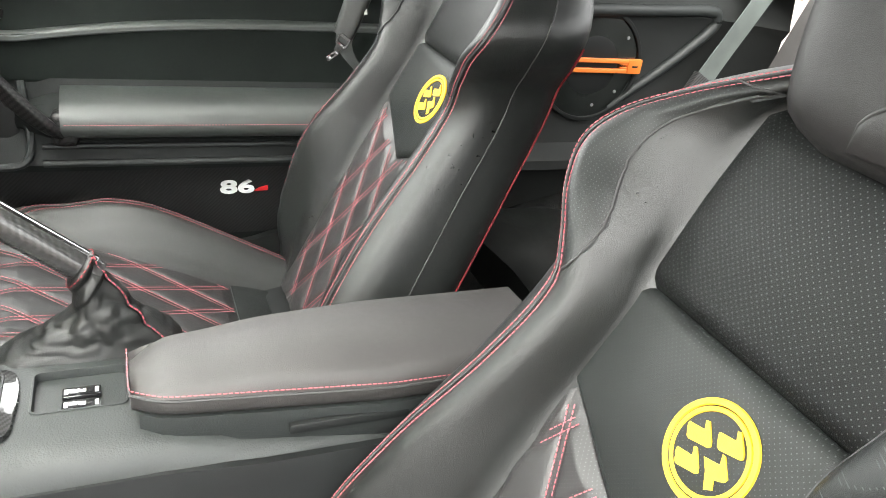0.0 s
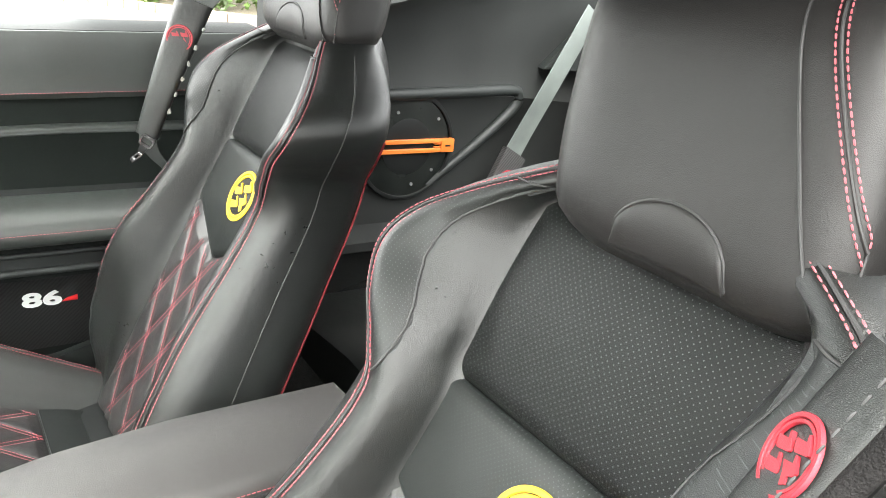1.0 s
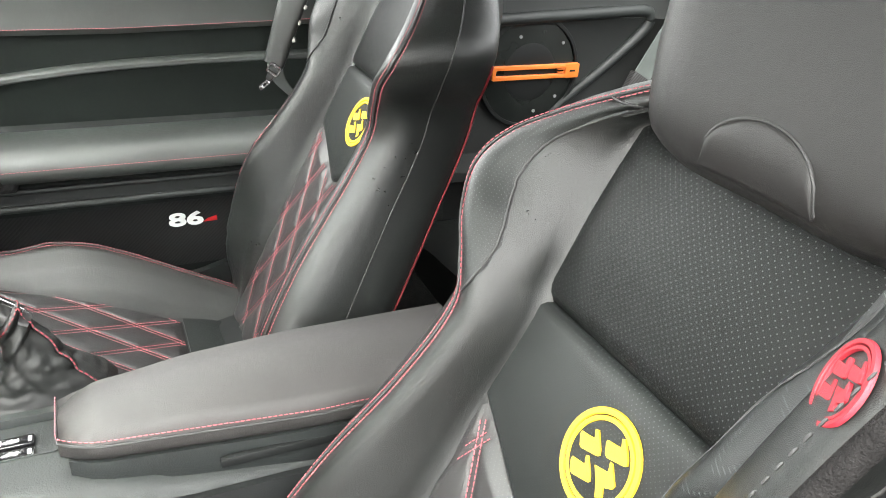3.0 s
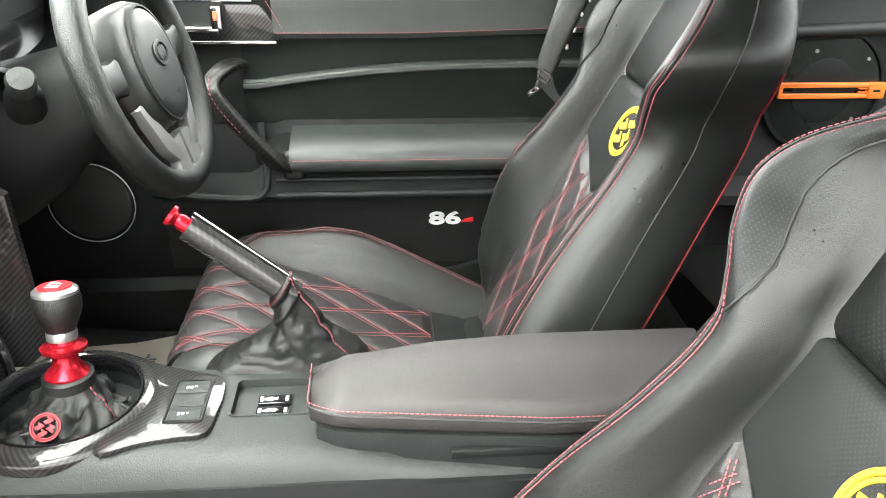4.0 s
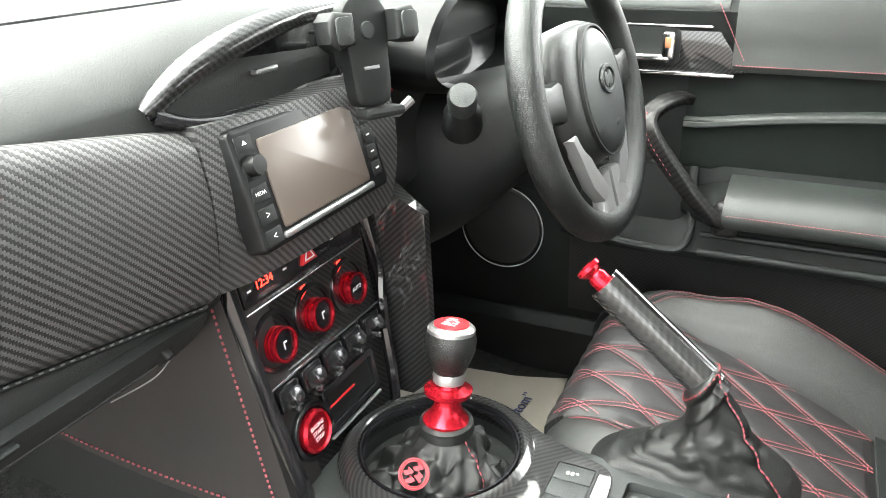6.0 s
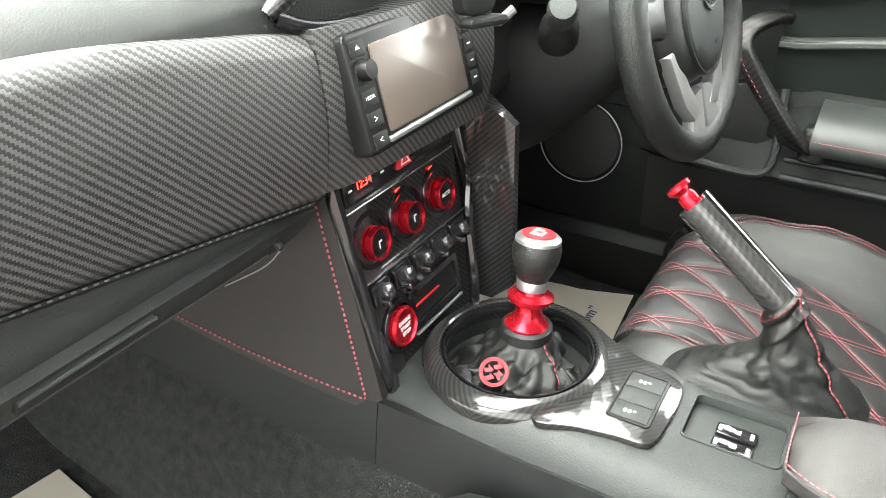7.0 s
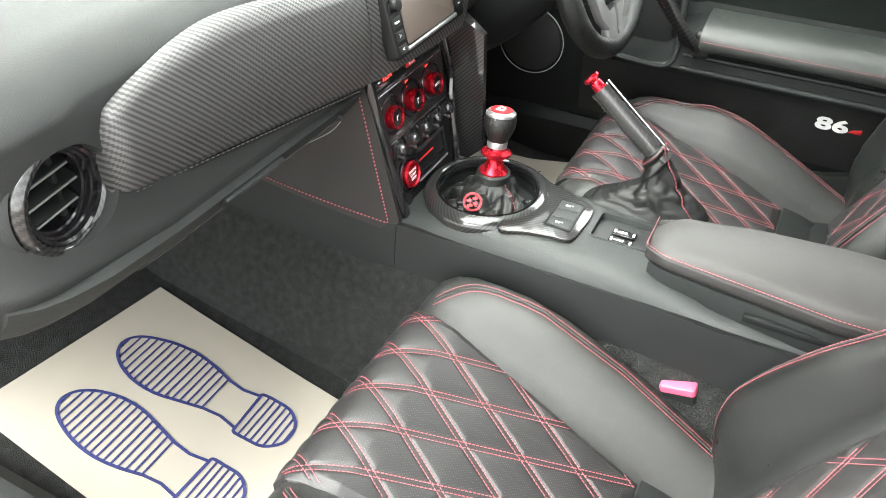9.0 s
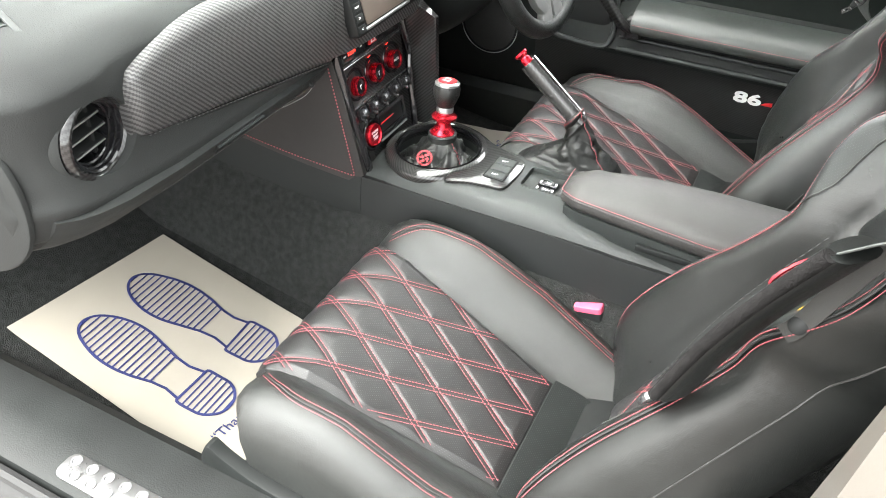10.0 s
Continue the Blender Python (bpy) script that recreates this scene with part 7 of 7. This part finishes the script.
# seat belts
def belt_pad(at, down, face, parent, half, mat, lacing=True):
    """A shoulder pad along a belt; half: its half width at the top and at the foot."""
    path = curve([Vector(at) + Vector(down) * t + Vector(face) * 0.008 * math.sin(math.pi * t) for t in (0, 0.33, 0.66, 1)], 18)
    side = Vector(down).cross(Vector(face)).normalized()
    out = side.cross(Vector(down)).normalized()
    rings = []
    for i, p in enumerate(path):
        w = half[0] + (half[1] - half[0]) * i / 17
        rings.append([p + side * (w * math.copysign(abs(math.cos(a)) ** 0.6, math.cos(a))) + out * ((0.009 if lacing else 0.011) * math.sin(a)) for a in [2 * math.pi * k / 20 for k in range(20)]])
    v, f = loft(rings)
    p = make("shoulder_pad", v, f, mat, parent, "black leather shoulder pad")
    rim = [q - side * (half[0] + (half[1] - half[0]) * i / 17) for i, q in enumerate(path)]
    if lacing:
        for k in range(6):
            make("lacing_tab", *moved(block(0.005 + 0.002 * (k % 2), 0.007 + 0.003 * (k % 3) / 2, 0.004, 0.0015), basis(rim[3 + k * 2], face, down) @ Matrix.Rotation(0.5 * (k % 3) - 0.4, 4, "Z")), CLOTH_PALE, p)
    else:
        make("fleece_edge", *tube(rim, 0.0065, 10), FLEECE, p, "dark fleece lining")
        make("edge_stitching", *stitches([q + out * 0.0135 + side * 0.010 for q in rim], 0.006, 0.003, 0.0008), THREAD_DARK, p)
    return p, path, side


b1 = thing("seat_belt", (0.58, -0.75, 0.8), "black seat belt with a laced shoulder pad and chrome tongue", "seat belt")
top, dn, fc = Vector((0.560, -0.762, 0.782)), Vector((0.016, 0.075, -0.222)), Vector((-0.85, 0.50, 0.1))
pd, path, side = belt_pad(top, dn, fc, b1, (0.030, 0.018), LEATHER)
emblem(basis(top + dn * 0.27 + fc.normalized() * 0.0125, fc, -dn), 0.042, RED_EMB, pd, "pad_emblem", "red embroidered emblem")
v, f = strap(curve([top + Vector((0.0, 0.0, -0.01)), top + Vector((0.02, -0.05, 0.03)), Vector((0.61, -0.90, 0.82)), Vector((0.63, -1.0, 0.83))], 14), 0.046, 0.002, tuple(side))
make("webbing", v, f, CLOTH, b1)
foot = top + dn
v, f = strap(curve([foot - dn * 0.05, foot + Vector((0.008, -0.010, -0.03)), Vector((0.615, -0.77, 0.42)), Vector((0.64, -0.80, 0.12))], 16), 0.030, 0.002, tuple(side))
make("lap_webbing", v, f, CLOTH, b1)
tm = basis(foot + Vector((-0.012, 0.002, -0.006)), fc, (0, -0.55, 0.83)) @ Matrix.Diagonal((0.46, 0.66, 0.8, 1))
tg = make("tongue", *moved(ring_plate(round_rect(0.050, 0.030, 0.008), round_rect(0.036, 0.014, 0.004), 0.006, 0.002), tm), DARK_CHROME, b1, "steel belt tongue")
make("tongue_neck", *moved(slab([(-0.016, -0.012), (0.016, -0.012), (0.010, -0.034), (-0.010, -0.034)], 0.005, 0.002), tm), PLASTIC_DARK, tg)
make("tongue_plate", *moved(ring_plate(round_rect(0.018, 0.040, 0.005), round_rect(0.006, 0.010, 0.002), 0.003, 0.001), tm @ Matrix.Translation((-0.004, -0.048, 0.001)) @ Matrix.Rotation(radians(-28), 4, "Z")), DARK_CHROME, tg)

b2 = thing("seat_belt", (-0.6, -0.75, 0.6), "black seat belt with a fleece-lined pad beside the passenger seat", "seat belt")
top, dn, fc = Vector((-0.602, -0.695, 0.757)), Vector((0.046, 0.094, -0.259)), Vector((0.62, 0.70, 0.35))
pd, path, side = belt_pad(top, dn, fc, b2, (0.027, 0.024), LEATHER, False)
emblem(basis(top + dn * 0.22 + fc.normalized() * 0.0150, fc, -dn), 0.042, RED_EMB, pd, "pad_emblem", "red embroidered emblem")
v, f = strap(curve([top, top + Vector((-0.02, -0.06, 0.05)), Vector((-0.62, -0.90, 0.82)), Vector((-0.64, -1.0, 0.85))], 14), 0.046, 0.002, tuple(side))
make("webbing", v, f, CLOTH, b2)
v, f = strap(curve([top + dn * 0.9, top + dn * 1.05, Vector((-0.515, -0.595, 0.44)), Vector((-0.47, -0.545, 0.32))], 12), 0.046, 0.002, tuple(side))
make("lap_webbing", v, f, CLOTH, b2)
make("tongue", *moved(ring_plate(round_rect(0.055, 0.026, 0.008), round_rect(0.042, 0.012, 0.004), 0.007, 0.002), basis(top + dn * 1.07, fc, -dn)), DARK_CHROME, b2, "dark chrome belt tongue")

b3 = thing("seat_belt", (0.6, -1.5, 0.6), "grey rear seat belt with carbon-effect pad", "seat belt")
v, f = strap(curve([(0.585, -1.67, 0.82), (0.58, -1.57, 0.645), (0.575, -1.48, 0.49), (0.56, -1.40, 0.34)], 12), 0.052, 0.002, (0.05, -0.86, 0.5))
make("webbing", v, f, CLOTH_GREY, b3)
v, f = strap([(0.572, -1.486, 0.50), (0.566, -1.455, 0.445), (0.556, -1.40, 0.35)], 0.066, 0.016, (0.05, -0.86, 0.5))
pd = make("shoulder_pad", v, f, PAD_CARBON, b3)
emblem(basis((0.556, -1.459, 0.445), (-0.97, 0.0, -0.1), (0, -0.45, 0.86)), 0.042, RED_EMB, pd, "pad_emblem", "red embroidered emblem")

# ---- outdoors ----
kerb = thing("kerb", (11, -3, -0.3), "sandy kerb stones along the verge", "kerb", kind="structure")
kp = [(12.6, 4.0), (12.0, -2.0), (10.4, -4.3), (7.5, -9.0), (3.0, -14.0), (-6, -18)]
kc = curve([(x, y, -0.24) for x, y in kp], 46)
for a_, b_ in zip(kc, kc[1:]):
    d_ = (b_ - a_)
    mk = basis(a_.lerp(b_, 0.5), (0, 0, 1), d_.cross(Vector((0, 0, 1))))
    make("kerb_stone", *moved(block(d_.length * 0.985, 0.18, 0.13, 0.02), mk @ Matrix.Translation((0, 0, -0.06))), KERB, kerb)
rows = [[p + Vector((o, -o * 0.35, 0.05 + h)) for o, h in ((0.1, 0), (2, 0.1), (6, 0.25), (20, 0.4))] for p in kc]
tagged(sheet(rows, 0.4, "verge", EARTH), "dark earth verge behind the kerb", "verge", kind="structure")
rng = random.Random(4)
vs, fs = [], []
for i in range(26000):
    t = rng.random() ** 0.8 * (len(kc) - 1.001)
    k = int(t)
    p = kc[k].lerp(kc[k + 1], t - k)
    o = 0.25 + abs(rng.gauss(0, 1.1)) + 0.3 * math.sin(t * 2.1)
    h = rng.random() ** 1.3 * (2.6 + 0.9 * math.sin(t * 1.7) + 0.5 * math.sin(t * 4.3)) * min(1, (o + 0.2) / 1.0)
    c = p + Vector((o, -o * 0.35, 0.05 + h))
    s = 0.035 + 0.05 * rng.random()
    d1 = Vector((rng.gauss(0, 1), rng.gauss(0, 1), rng.gauss(0, 1))).normalized()
    d2 = d1.orthogonal().normalized()
    j = len(vs)
    vs += [c - d1 * s, c + d2 * s * 0.5, c + d1 * s, c - d2 * s * 0.5]
    fs.append((j, j + 1, j + 2, j + 3))
me = bpy.data.meshes.new("hedge")
me.from_pydata(vs, [], fs)
me.materials.append(LEAF)
tagged(new("hedge", me), "green leafy hedge along the verge", "hedge", kind="stuff")
